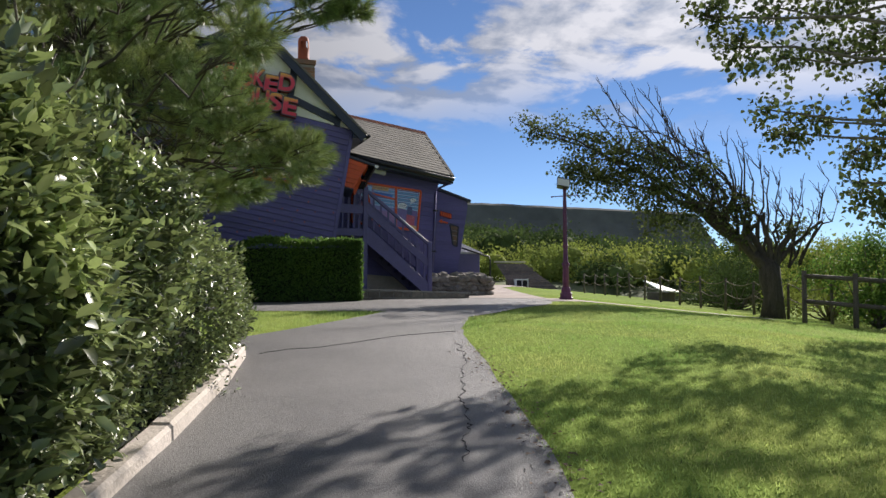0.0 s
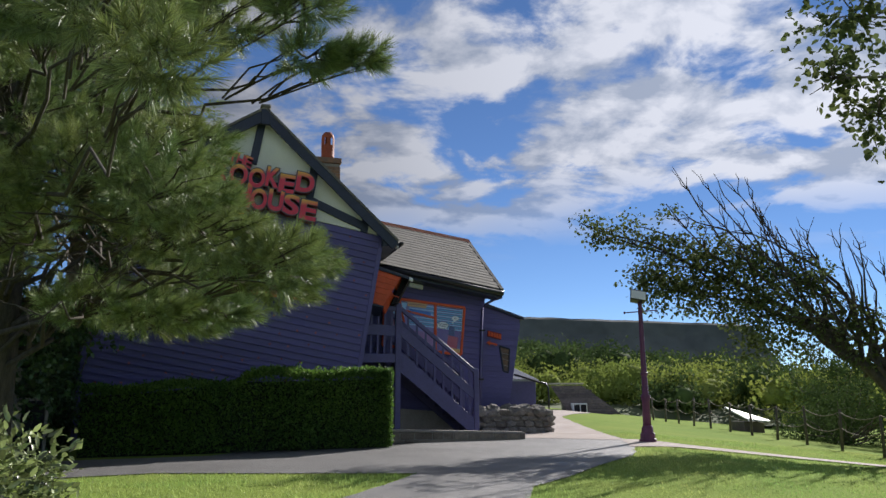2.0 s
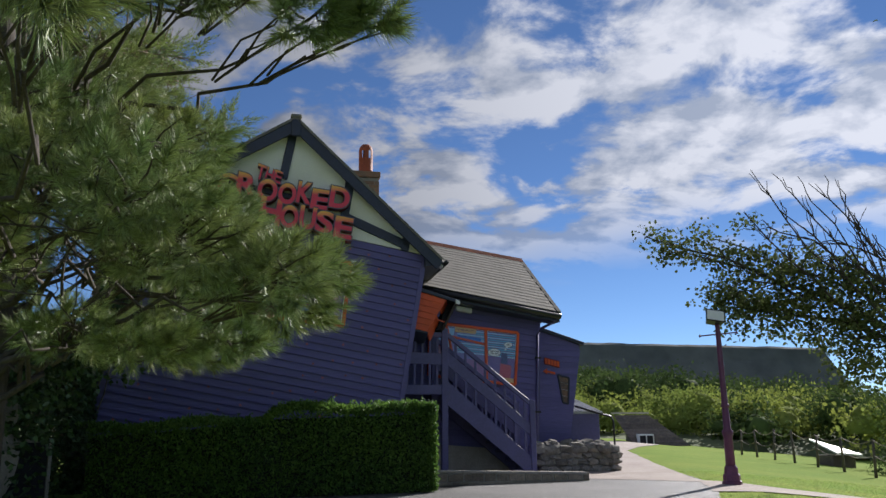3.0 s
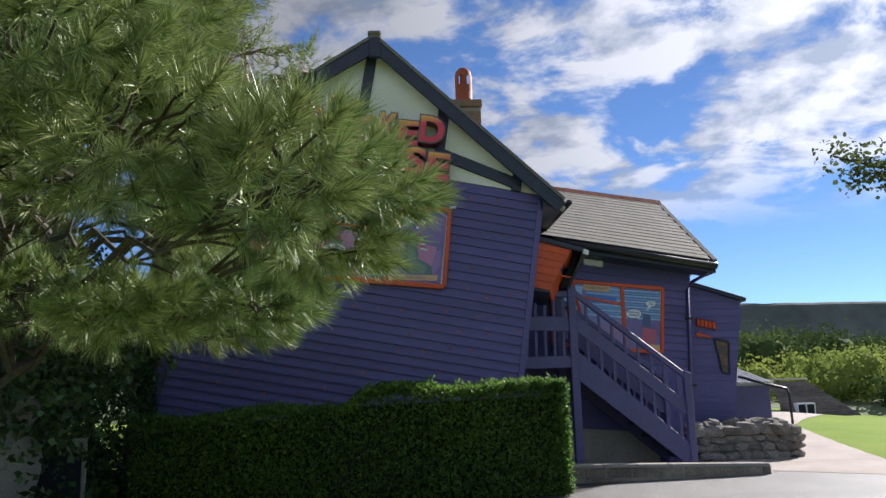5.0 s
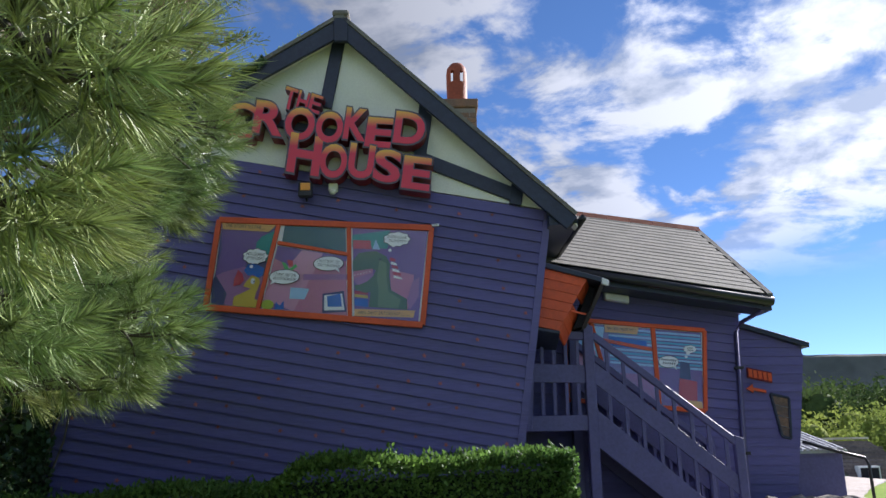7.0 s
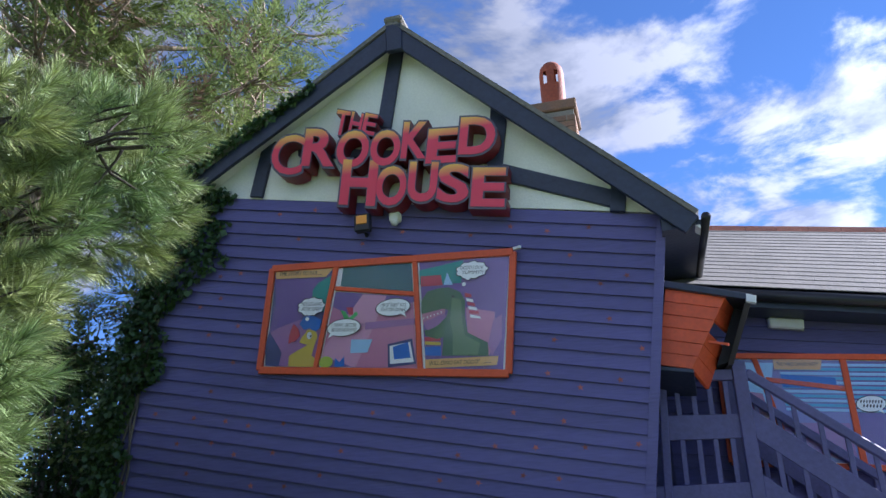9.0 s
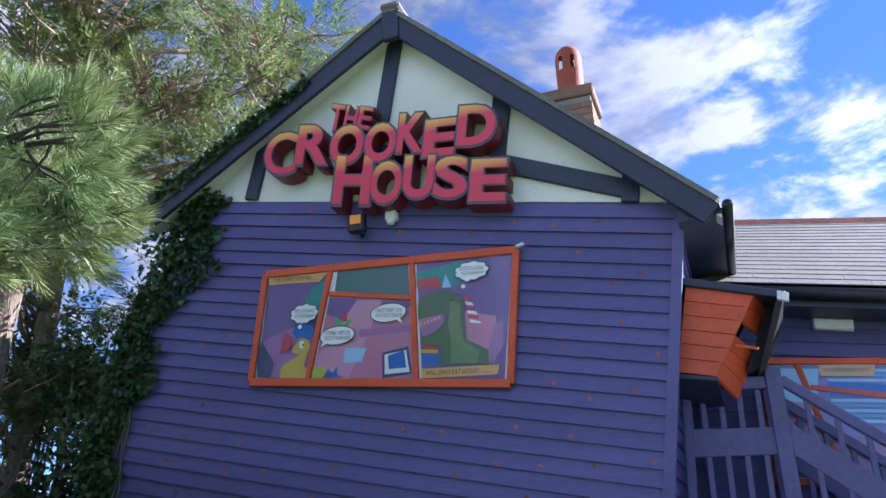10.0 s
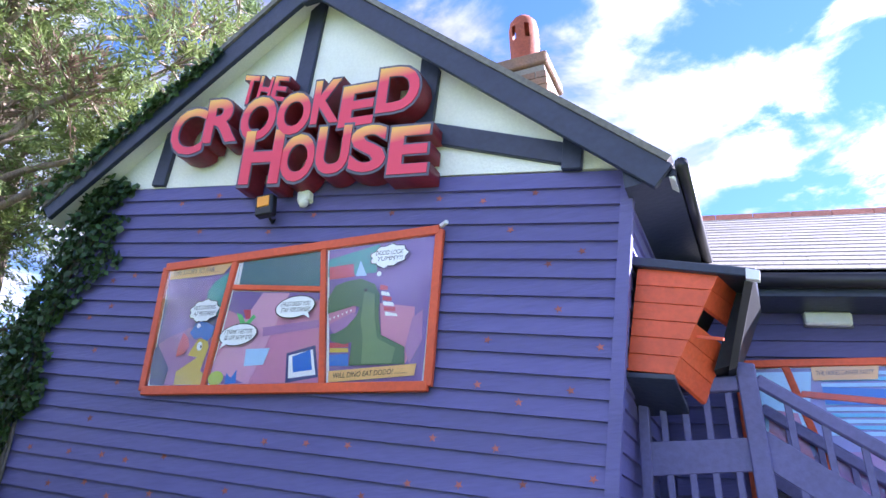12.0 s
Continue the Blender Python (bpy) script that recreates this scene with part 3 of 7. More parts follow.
def chimney():
    t = thing("chimney", "brown brick chimney stack with a red terracotta pot", "chimney", at=HOUSE)
    x0, x1, y0, y1, z0, z1 = 3.19, 3.73, 19.54, 20.1, 5.8, 7.06
    part("core", box(x0 + 0.012, x1 - 0.012, y0 + 0.012, y1 - 0.012, z0, z1 - 0.13, M_MORTAR), t)
    h, n = 0.075, 14
    for r in range(n):
        za = z0 + 0.1 + r * h
        if za + h > z1 - 0.12:
            break
        off = 0.5 * (r % 2)
        for k in range(-1, 3):
            a, b = x0 + (k + off) * 0.225, x0 + (k + 1 + off) * 0.225 - 0.012
            a, b = max(a, x0), min(b, x1)
            if b - a > 0.03:
                part("brick", box(a, b, y0, y0 + 0.05, za, za + h - 0.012, M_BRICK), t)
            a, b = y0 + (k + 0.5 - off) * 0.225, y0 + (k + 1.5 - off) * 0.225 - 0.012
            a, b = max(a, y0 + 0.055), min(b, y1)
            if b - a > 0.03:
                part("brick", box(x1 - 0.05, x1, a, b, za, za + h - 0.012, M_BRICK), t)
    part("cap", box(x0 - 0.025, x1 + 0.025, y0 - 0.025, y1 + 0.025, z1 - 0.12, z1, M_BRICK, 0.012), t, "weathered brick cap")
    cx, cy = (x0 + x1) / 2 + 0.03, (y0 + y1) / 2
    pot = lathe([(0.0, 0), (0.16, 0), (0.16, 0.07), (0.14, 0.1), (0.143, 0.34), (0.143, 0.50), (0.13, 0.58), (0.085, 0.64), (0.0, 0.66)], M_TERRA, 20, at=(cx, cy, z1))
    bm = bmesh.new()
    bm.from_mesh(pot)
    # slots right through the pot, front and back
    cut = []
    for f in bm.faces:
        c = f.calc_center_median()
        ang = math.degrees(math.atan2(c.y - cy, c.x - cx)) % 180
        zz = c.z - z1
        if 0.35 < zz < 0.49 and (45 < ang < 80 or 100 < ang < 135) or (0.49 < zz < 0.57 and c.y > cy and (45 < ang < 80 or 100 < ang < 135)):
            cut.append(f)
    bmesh.ops.delete(bm, geom=cut, context="FACES")
    bm.to_mesh(pot)
    bm.free()
    part("chimney_pot", pot, t, "red terracotta hooded pot")


chimney()

# ---- sign ----


def gradient_red():
    mat = bpy.data.materials.new("red_to_yellow_paint")
    mat.use_nodes = True
    N, L = mat.node_tree.nodes, mat.node_tree.links
    tc = N.new("ShaderNodeTexCoord")
    sep = N.new("ShaderNodeSeparateXYZ")
    ramp = N.new("ShaderNodeValToRGB")
    nz = N.new("ShaderNodeTexNoise")
    nz.inputs["Scale"].default_value = 25
    L.new(tc.outputs["Object"], nz.inputs["Vector"])
    L.new(tc.outputs["Generated"], sep.inputs[0])
    ad = N.new("ShaderNodeMath")
    ad.operation = "MULTIPLY_ADD"
    L.new(nz.outputs["Fac"], ad.inputs[0])
    ad.inputs[1].default_value = 0.02
    L.new(sep.outputs["Z"], ad.inputs[2])
    L.new(ad.outputs[0], ramp.inputs[0])
    ramp.color_ramp.elements[0].position, ramp.color_ramp.elements[0].color = 0.70, (0.68, 0.035, 0.07, 1)
    ramp.color_ramp.elements[1].position, ramp.color_ramp.elements[1].color = 1.0, (0.82, 0.46, 0.06, 1)
    L.new(ramp.outputs[0], N["Principled BSDF"].inputs["Base Color"])
    N["Principled BSDF"].inputs["Roughness"].default_value = 0.4
    return mat


M_SIGN = gradient_red()
M_SIGN_EDGE = material("sign_maroon", (0.22, 0.02, 0.03), 0.45, vary=0.2, scale=4, fine=30, bump=0.05)
M_SIGN_GREY = material("sign_outline_grey", (0.11, 0.10, 0.13), 0.5, vary=0.1, bump=0.0)
M_INK = flat_colour("ink", (0.03, 0.025, 0.03))


def text_mesh(body, extrude=0.0, offset=0.0, bevel=0.0):
    cu = bpy.data.curves.new("text", "FONT")
    cu.body, cu.extrude, cu.offset, cu.bevel_depth = body, extrude, offset, bevel
    cu.resolution_u = 4
    ob = new("text", cu)
    bpy.context.view_layer.update()
    me = bpy.data.meshes.new_from_object(ob.evaluated_get(bpy.context.evaluated_depsgraph_get()))
    bpy.data.objects.remove(ob)
    bpy.data.curves.remove(cu)
    return me


def fit_text(body, quad, y, depth, mat, offset=0.0, grow=0.0, slant=0.0):
    """Lettering warped into a quad (x, z): lower left, lower right, upper right, upper left; its face at y, its back at y + depth."""
    me = text_mesh(body, 0.5, offset)
    co = np.zeros(len(me.vertices) * 3)
    me.vertices.foreach_get("co", co)
    co = co.reshape(-1, 3)
    lo, hi = co.min(0), co.max(0)
    f = (co - lo) / np.maximum(hi - lo, 1e-6)
    q = np.array(quad, float)
    c = q.mean(0)
    q = c + (q - c) * (1 + grow)
    u, v = f[:, :1], f[:, 1:2]
    P = q[0] * (1 - u) * (1 - v) + q[1] * u * (1 - v) + q[2] * u * v + q[3] * (1 - u) * v
    P[:, 0] += slant * (f[:, 1] - 0.5)
    out = np.stack([P[:, 0], y + depth * (1 - f[:, 2]), P[:, 1]], 1)
    me.vertices.foreach_set("co", out.ravel())
    me.materials.clear()
    me.materials.append(mat)
    me.use_auto_texspace = True
    me.update()
    bm = bmesh.new()
    bm.from_mesh(me)
    bmesh.ops.recalc_face_normals(bm, faces=bm.faces)
    bm.to_mesh(me)
    bm.free()
    return me


def house_sign():
    t = thing("house_sign", "large red and yellow raised letter sign on the gable", "sign", at=HOUSE)
    letters = [("T", 1.36, 1.55, 6.39, 6.67, -0.05), ("H", 1.52, 1.69, 6.37, 6.62, -0.05), ("E", 1.66, 1.84, 6.35, 6.58, -0.05),
               ("C", 0.68, 1.07, 6.02, 6.48, -0.06), ("R", 1.03, 1.42, 6.06, 6.49, -0.06), ("O", 1.39, 1.77, 5.99, 6.41, -0.05), ("O", 1.75, 2.10, 5.95, 6.35, -0.05), ("K", 2.08, 2.38, 5.98, 6.39, -0.04), ("E", 2.33, 2.67, 5.89, 6.27, -0.03), ("D", 2.66, 3.05, 5.92, 6.33, -0.05),
               ("H", 1.44, 1.85, 5.57, 6.07, -0.07), ("O", 1.80, 2.15, 5.52, 5.95, -0.05), ("U", 2.13, 2.46, 5.51, 5.94, -0.05), ("S", 2.42, 2.77, 5.46, 5.87, -0.05), ("E", 2.75, 3.11, 5.37, 5.78, -0.05)]
    for i, (ch, x0, x1, z0, z1, drop) in enumerate(letters):
        small = i < 3
        zc = (z0 + z1) / 2
        z0, z1 = zc + (z0 - zc) * 0.93, zc + (z1 - zc) * 0.93
        fat = 0.012 if small or ch == "C" else 0.03
        d = drop
        quad = [(x0, z0 - d * 0.5), (x1 - 0.05, z0 + d * 0.5), (x1, z1 + d * 0.5), (x0 + 0.05, z1 - d * 0.5)]
        y = 18.30 + (0.03 if small else 0.0) + 0.004 * (i % 3)
        edge = part("letter_backing", fit_text(ch, quad, y + 0.014, 0.19 - (0.05 if small else 0), M_SIGN_EDGE, fat + 0.022, 0.15), t, "deep maroon letter side")
        part("letter_outline", fit_text(ch, quad, y + 0.007, 0.012, M_SIGN_GREY, fat + 0.022, 0.145), edge, "grey letter outline")
        part("letter", fit_text(ch, quad, y, 0.012, M_SIGN, fat, 0.03), edge, "red letter fading to yellow on top")


house_sign()


def flood_light():
    t = thing("flood_light", "small black floodlight with an amber lens under the sign", "light", at=HOUSE)
    part("housing", box(1.57, 1.73, 18.36, 18.44, 5.33, 5.51, M_BLACK, 0.012), t)
    part("lens", box(1.595, 1.705, 18.352, 18.362, 5.40, 5.49, flat_colour("amber_lens", (0.85, 0.33, 0.02)), 0.004), t, "amber glass lens")
    part("bracket", tube([(1.65, 18.44, 5.36), (1.65, 18.5, 5.32), (1.65, FRONT - 0.02, 5.36)], [0.012] * 3, M_BLACK, 6), t)
    s = thing("wall_sensor", "small cream sensor under the sign", "sensor", at=HOUSE)
    part("base", box(1.90, 2.01, 18.44, FRONT - 0.02, 5.42, 5.52, M_CREAM, 0.015), s)
    part("dome", lathe([(0.0, 0), (0.03, 0.005), (0.042, 0.03), (0.04, 0.05)], M_CREAM, 10, at=(1.955, 18.46, 5.38)), s)
    c = thing("wall_camera", "small white bracket on the window frame corner", "camera", at=HOUSE)
    part("arm", bar((3.09, 18.5, 5.0), (3.17, 18.42, 4.985), 0.03, 0.03, M_WHITE, 0.006), c)


flood_light()

# ---- comic windows ----
TEAL, PINK, VIOLET, NAVYC, SKYC = (flat_colour("teal_print", (0.03, 0.28, 0.27)), flat_colour("pink_print", (0.52, 0.21, 0.35)), flat_colour("violet_print", (0.19, 0.11, 0.34)), flat_colour("navy_print", (0.06, 0.07, 0.2)), flat_colour("sky_print", (0.12, 0.42, 0.66)))
RED, GREEN, YELLOW, BLUEC, TAN, PALE, MAUVE = (flat_colour("red_print", (0.5, 0.06, 0.10)), flat_colour("green_print", (0.07, 0.145, 0.085)), flat_colour("yellow_print", (0.62, 0.46, 0.08)), flat_colour("blue_print", (0.03, 0.15, 0.55)), flat_colour("tan_print", (0.72, 0.42, 0.16)), flat_colour("pale_blue_print", (0.38, 0.6, 0.85)), flat_colour("mauve_print", (0.35, 0.17, 0.38)))
PAPER = flat_colour("white_print", (0.85, 0.86, 0.88))


def ngon(points, y, mat, t=0.002):
    """A flat printed shape, a thin plate at depth y."""
    return prism(points, y - t, y, mat)


def oval(cx, cz, rx, rz, n=20, lumps=0):
    out = []
    for k in range(n):
        a = 2 * math.pi * k / n
        r = 1 + (0.09 * math.cos(lumps * a) if lumps else 0)
        out.append((cx + rx * r * math.cos(a), cz + rz * r * math.sin(a)))
    return out


def bubble(parent, cx, cz, rx, rz, lines, y, cloud, tail):
    part("speech_bubble", ngon(oval(cx, cz, rx * 1.06, rz * 1.09, 28, 9 if cloud else 0), y, M_INK, 0.001), parent)
    b = part("speech_bubble", ngon(oval(cx, cz, rx, rz, 28, 9 if cloud else 0), y - 0.001, PAPER, 0.001), parent, "white speech bubble")
    if cloud:
        for k in (1, 2):
            part("bubble_dot", ngon(oval(cx + tail[0] * k, cz + tail[1] * k, 0.035 - 0.008 * k, 0.035 - 0.008 * k, 12), y - 0.001, PAPER), parent)
    else:
        part("bubble_tail", ngon([(cx + tail[0] * 0.55, cz + tail[1] * 0.6), (cx + tail[0] * 0.85, cz + tail[1] * 0.5), (cx + tail[0], cz + tail[1])], y - 0.001, PAPER), parent)
    n = len(lines)
    for i, ln in enumerate(lines):
        h = rz * 0.42
        zc = cz + (0.5 * (n - 1) - i) * h * 1.35
        w = min(rx * 1.5, 0.030 * len(ln) * h / 0.035)
        part("lettering", fit_text(ln, [(cx - w / 2, zc - h / 2 + w * 0.05), (cx + w / 2, zc - h / 2 - w * 0.05), (cx + w / 2 + 0.01, zc + h / 2 - w * 0.05), (cx - w / 2 + 0.01, zc + h / 2 + w * 0.05)], y - 0.0035, 0.0008, M_INK), b)


def frame_bar(name, parent, a, b, w, y0, y1, mat=None):
    d = Vector((b[0] - a[0], b[1] - a[1])).normalized()
    n = Vector((-d.y, d.x)) * (w / 2)
    part(name, slab([(a[0] - n.x, a[1] - n.y), (b[0] - n.x, b[1] - n.y), (b[0] + n.x, b[1] + n.y), (a[0] + n.x, a[1] + n.y)], y0, y1, mat or M_ORANGE, 0.006), parent)


def pane_glass():
    mat = bpy.data.materials.new("window_glass")
    mat.use_nodes = True
    N, L = mat.node_tree.nodes, mat.node_tree.links
    N.clear()
    out, mix = N.new("ShaderNodeOutputMaterial"), N.new("ShaderNodeMixShader")
    tr, gl, fr = N.new("ShaderNodeBsdfTransparent"), N.new("ShaderNodeBsdfGlossy"), N.new("ShaderNodeFresnel")
    fr.inputs["IOR"].default_value = 1.3
    gl.inputs["Roughness"].default_value = 0.06
    L.new(fr.outputs[0], mix.inputs[0])
    L.new(tr.outputs[0], mix.inputs[1])
    L.new(gl.outputs[0], mix.inputs[2])
    L.new(mix.outputs[0], out.inputs["Surface"])
    return mat


M_GLASS = pane_glass()


def front_window():
    w = thing("window_1", "crooked comic-strip window in an orange frame on the front", "window", kind="structure", at=HOUSE)
    TL, TR, BR, BL = (0.658, 5.101), (3.090, 4.968), (2.970, 3.843), (0.553, 4.087)
    y = 18.505
    part("panel", slab([BL, BR, TR, TL], y, FRONT - 0.03, PAPER), w, "white printed backing")
    m1t, m1b, m2t, m2b = (1.34, 5.05), (1.13, 4.04), (2.14, 4.99), (2.16, 3.94)
    a = y - 0.003
    # scene prints, pane by pane
    P1 = [(0.61, 4.13), (1.11, 4.07), (1.31, 5.03), (0.69, 5.09)]
    P2 = [(1.38, 4.84), (2.11, 4.70), (2.10, 5.00), (1.41, 5.05)]
    P3 = [(1.17, 4.07), (2.13, 3.96), (2.11, 4.65), (1.33, 4.78)]
    P4 = [(2.21, 3.96), (2.92, 3.88), (3.05, 4.94), (2.18, 5.00)]
    for q, m in ((P1, flat_colour("dusk_print", (0.115, 0.11, 0.27))), (P2, flat_colour("slate_teal_print", (0.06, 0.15, 0.19))), (P3, PINK), (P4, VIOLET)):
        part("print", ngon(q, a, m), w)
    for q, m in (([(0.62, 4.13), (0.64, 4.45), (0.70, 4.76), (0.68, 5.07), (1.23, 5.02), (1.14, 4.76), (0.95, 4.54), (0.76, 4.35), (0.73, 4.12)], VIOLET),
                 ([(0.61, 4.13), (0.60, 4.35), (0.64, 4.46), (0.72, 4.41), (0.77, 4.22), (0.74, 4.11)], NAVYC),
                 ([(0.75, 4.11), (0.78, 4.24), (0.65, 4.45), (0.74, 4.49), (0.97, 4.55), (1.18, 4.43), (1.11, 4.07)], MAUVE),
                 ([(1.09, 4.83), (1.15, 4.90), (1.31, 4.97), (1.28, 4.82), (1.22, 4.59), (1.08, 4.67)], TEAL),
                 ([(1.33, 4.79), (2.12, 4.65), (2.12, 4.60), (1.66, 4.49), (1.63, 4.45), (1.30, 4.64)], VIOLET),
                 ([(1.61, 4.73), (1.85, 4.69), (1.53, 4.03), (1.17, 4.07), (1.20, 4.23)], flat_colour("light_ray_print", (0.60, 0.31, 0.47))),
                 ([(1.63, 4.45), (2.13, 4.44), (2.13, 4.38), (1.63, 4.38)], MAUVE),
                 ([(1.17, 4.07), (1.49, 4.04), (1.35, 4.11), (1.21, 4.14)], VIOLET),
                 ([(1.49, 4.30), (1.70, 4.28), (1.65, 4.16), (1.48, 4.17)], PALE),
                 ([(1.38, 4.60), (1.43, 4.58), (1.47, 4.51), (1.54, 4.57), (1.56, 4.54), (1.49, 4.48), (1.42, 4.51)], flat_colour("leaf_green_print", (0.1, 0.45, 0.15))),
                 ([(1.44, 4.62), (1.51, 4.61), (1.51, 4.54), (1.47, 4.54)], RED),
                 ([(1.85, 4.22), (2.09, 4.25), (2.12, 4.01), (1.85, 4.00)], NAVYC),
                 ([(1.87, 4.20), (2.07, 4.22), (2.10, 4.03), (1.87, 4.03)], PAPER),
                 ([(1.90, 4.19), (2.05, 4.22), (2.07, 4.07), (1.91, 4.07)], BLUEC),
                 ([(1.32, 4.05), (1.33, 4.14), (1.37, 4.09), (1.42, 4.15), (1.42, 4.05)], BLUEC),
                 ([(2.18, 4.90), (2.61, 4.95), (2.58, 4.73), (2.18, 4.76)], TEAL),
                 ([(2.19, 4.84), (2.39, 4.83), (2.40, 4.73), (2.19, 4.74)], RED),
                 ([(2.41, 4.73), (2.50, 4.72), (2.45, 4.85)], PALE),
                 ([(2.61, 4.49), (2.88, 4.42), (2.86, 4.12), (2.80, 4.02), (2.62, 4.21)], PINK),
                 ([(2.86, 4.34), (2.94, 4.39), (2.93, 4.17), (2.83, 4.02), (2.80, 4.13)], MAUVE),
                 ([(2.19, 4.50), (2.42, 4.50), (2.40, 4.41), (2.20, 4.37)], PINK),
                 ([(2.21, 4.16), (2.36, 4.15), (2.36, 4.06), (2.21, 4.08)], BLUEC),
                 ([(2.21, 4.21), (2.36, 4.19), (2.36, 4.16), (2.21, 4.18)], YELLOW),
                 ([(2.21, 4.25), (2.36, 4.23), (2.36, 4.20), (2.21, 4.21)], RED),
                 ([(2.61, 4.63), (2.67, 4.61), (2.67, 4.58), (2.61, 4.59)], RED),
                 ([(2.62, 4.58), (2.68, 4.56), (2.69, 4.53), (2.62, 4.55)], PAPER),
                 ([(2.63, 4.54), (2.70, 4.52), (2.70, 4.49), (2.63, 4.51)], RED),
                 ([(2.63, 4.50), (2.71, 4.48), (2.72, 4.45), (2.64, 4.47)], PAPER),
                 ([(2.64, 4.46), (2.73, 4.44), (2.73, 4.41), (2.64, 4.43)], RED),
                 ([(2.65, 4.42), (2.74, 4.39), (2.75, 4.37), (2.65, 4.39)], PAPER)):
        part("print", ngon(q, a - 0.0022 - 0.0001 * len(w.children), m), w)
    b = a - 0.011
    # a big green head with an open jaw, a paler throat, an eye and a row of teeth
    part("print", ngon([(2.19, 4.59), (2.25, 4.68), (2.35, 4.70), (2.46, 4.70), (2.57, 4.64), (2.61, 4.55), (2.60, 4.41), (2.62, 4.25), (2.80, 4.14), (2.80, 4.02), (2.37, 4.06), (2.39, 4.23), (2.33, 4.22), (2.22, 4.26), (2.21, 4.31), (2.31, 4.33), (2.42, 4.41), (2.45, 4.48), (2.40, 4.50), (2.19, 4.47)], b, GREEN), w, "dark green printed shape")
    part("print", ngon([(2.49, 4.60), (2.57, 4.56), (2.57, 4.39), (2.59, 4.23), (2.73, 4.14), (2.70, 4.04), (2.47, 4.06), (2.48, 4.26), (2.46, 4.38)], b - 0.0024, flat_colour("pale_green_print", (0.15, 0.24, 0.13))), w)
    part("print", ngon([(2.25, 4.31), (2.35, 4.35), (2.43, 4.43), (2.40, 4.45), (2.21, 4.39), (2.22, 4.34)], b - 0.0024, MAUVE), w)
    for k in range(6):
        tx, tz = lerp(2.21, 2.38, k / 5), lerp( 4.43,  4.47, k / 5)
        part("print", ngon([(tx - 0.008, tz), (tx + 0.008, tz + 0.004), (tx + 0.003, tz - 0.018)], b - 0.0047, PAPER), w)
    part("print", ngon(oval(2.499, 4.604, 0.014, 0.012, 10), b - 0.0024, M_INK), w)
    # a yellow bird with a red beak and a blue crest
    part("print", ngon([(0.85, 4.10), (0.86, 4.20), (0.94, 4.24), (1.05, 4.29), (0.96, 4.32), (0.99, 4.37), (1.05, 4.44), (1.13, 4.42), (1.15, 4.36), (1.12, 4.28), (1.09, 4.18), (1.16, 4.13), (1.12, 4.07)], b, YELLOW), w, "yellow printed shape")
    part("print", ngon([(1.01, 4.44), (0.96, 4.50), (1.01, 4.57), (1.09, 4.58), (1.19, 4.52), (1.17, 4.44), (1.13, 4.41), (1.07, 4.45)], b - 0.0024, BLUEC), w)
    part("print", ngon([(0.85, 4.32), (0.86, 4.41), (0.90, 4.51), (0.95, 4.46), (0.97, 4.39), (0.93, 4.34)], b - 0.0048, RED), w)
    part("print", ngon(oval(1.068, 4.376, 0.026, 0.036, 12), b - 0.0072, PAPER), w)
    part("print", ngon(oval(1.083, 4.371, 0.008, 0.012, 10), b - 0.0096, M_INK), w)
    part("print", ngon(oval(1.238, 4.105, 0.07, 0.055), b, flat_colour("lime_print", (0.45, 0.55, 0.08))), w)
    for q, txt in (([(0.70, 4.99), (1.23, 4.95), (1.32, 5.04), (0.69, 5.09)], "THE STORY SO FAR....."),
                   ([(2.21, 3.96), (2.87, 3.93), (2.89, 4.01), (2.21, 4.04)], "WILL DINO EAT DODO? ..........")):
        cap = part("caption", ngon(q, b - 0.002, TAN), w, "tan caption strip")
        i = [(lerp(q[0][0], q[2][0], 0.05), lerp(q[0][1], q[3][1], 0.28)), (lerp(q[0][0], q[1][0], 0.92), lerp(q[1][1], q[2][1], 0.28)), (lerp(q[0][0], q[1][0], 0.93), lerp(q[1][1], q[2][1], 0.74)), (lerp(q[0][0], q[2][0], 0.06), lerp(q[0][1], q[3][1], 0.74))]
        part("lettering", fit_text(txt, i, b - 0.0062, 0.001, M_INK), cap)
    bubble(w, 1.086, 4.662, 0.135, 0.085, ["HE'S LOOKING", "AT ME FUNNY"], b - 0.012, True, (-0.02, -0.06))
    bubble(w, 1.421, 4.418, 0.165, 0.08, ["I THINK I BETTER", "BE OFF NOW BYE!"], b - 0.012, False, (-0.16, -0.09))
    bubble(w, 1.915, 4.564, 0.165, 0.08, ["I MUST INSIST YOU", "STAY FOR DINNER!"], b - 0.012, False, (0.13, -0.11))
    bubble(w, 2.691, 4.838, 0.145, 0.08, ["DODO LOOK", "YUMMY!!"], b - 0.012, True, (-0.04, -0.065))
    f0, f1 = 18.468, 18.515
    for s, e in ((TL, TR), (BL, BR)):
        frame_bar("window_frame", w, s, e, 0.07, f0, f1)
    for s, e in ((BL, TL), (BR, TR)):
        frame_bar("window_frame", w, s, e, 0.062, f0 + 0.003, f1)
    frame_bar("mullion", w, m1b, m1t, 0.048, f0 + 0.005, f1)
    frame_bar("mullion", w, m2b, m2t, 0.048, f0 + 0.005, f1)
    frame_bar("transom", w, (1.33, 4.82), (2.14, 4.67), 0.042, f0 + 0.007, f1)
    for q in (P1, P2, P3, P4):
        c = np.mean(q, 0)
        g = part("pane", prism([tuple(c + (np.array(p) - c) * 1.03) for p in q], 18.4765, 18.479, M_GLASS), w, "clear reflective pane")
        g.visible_shadow = False


front_window()


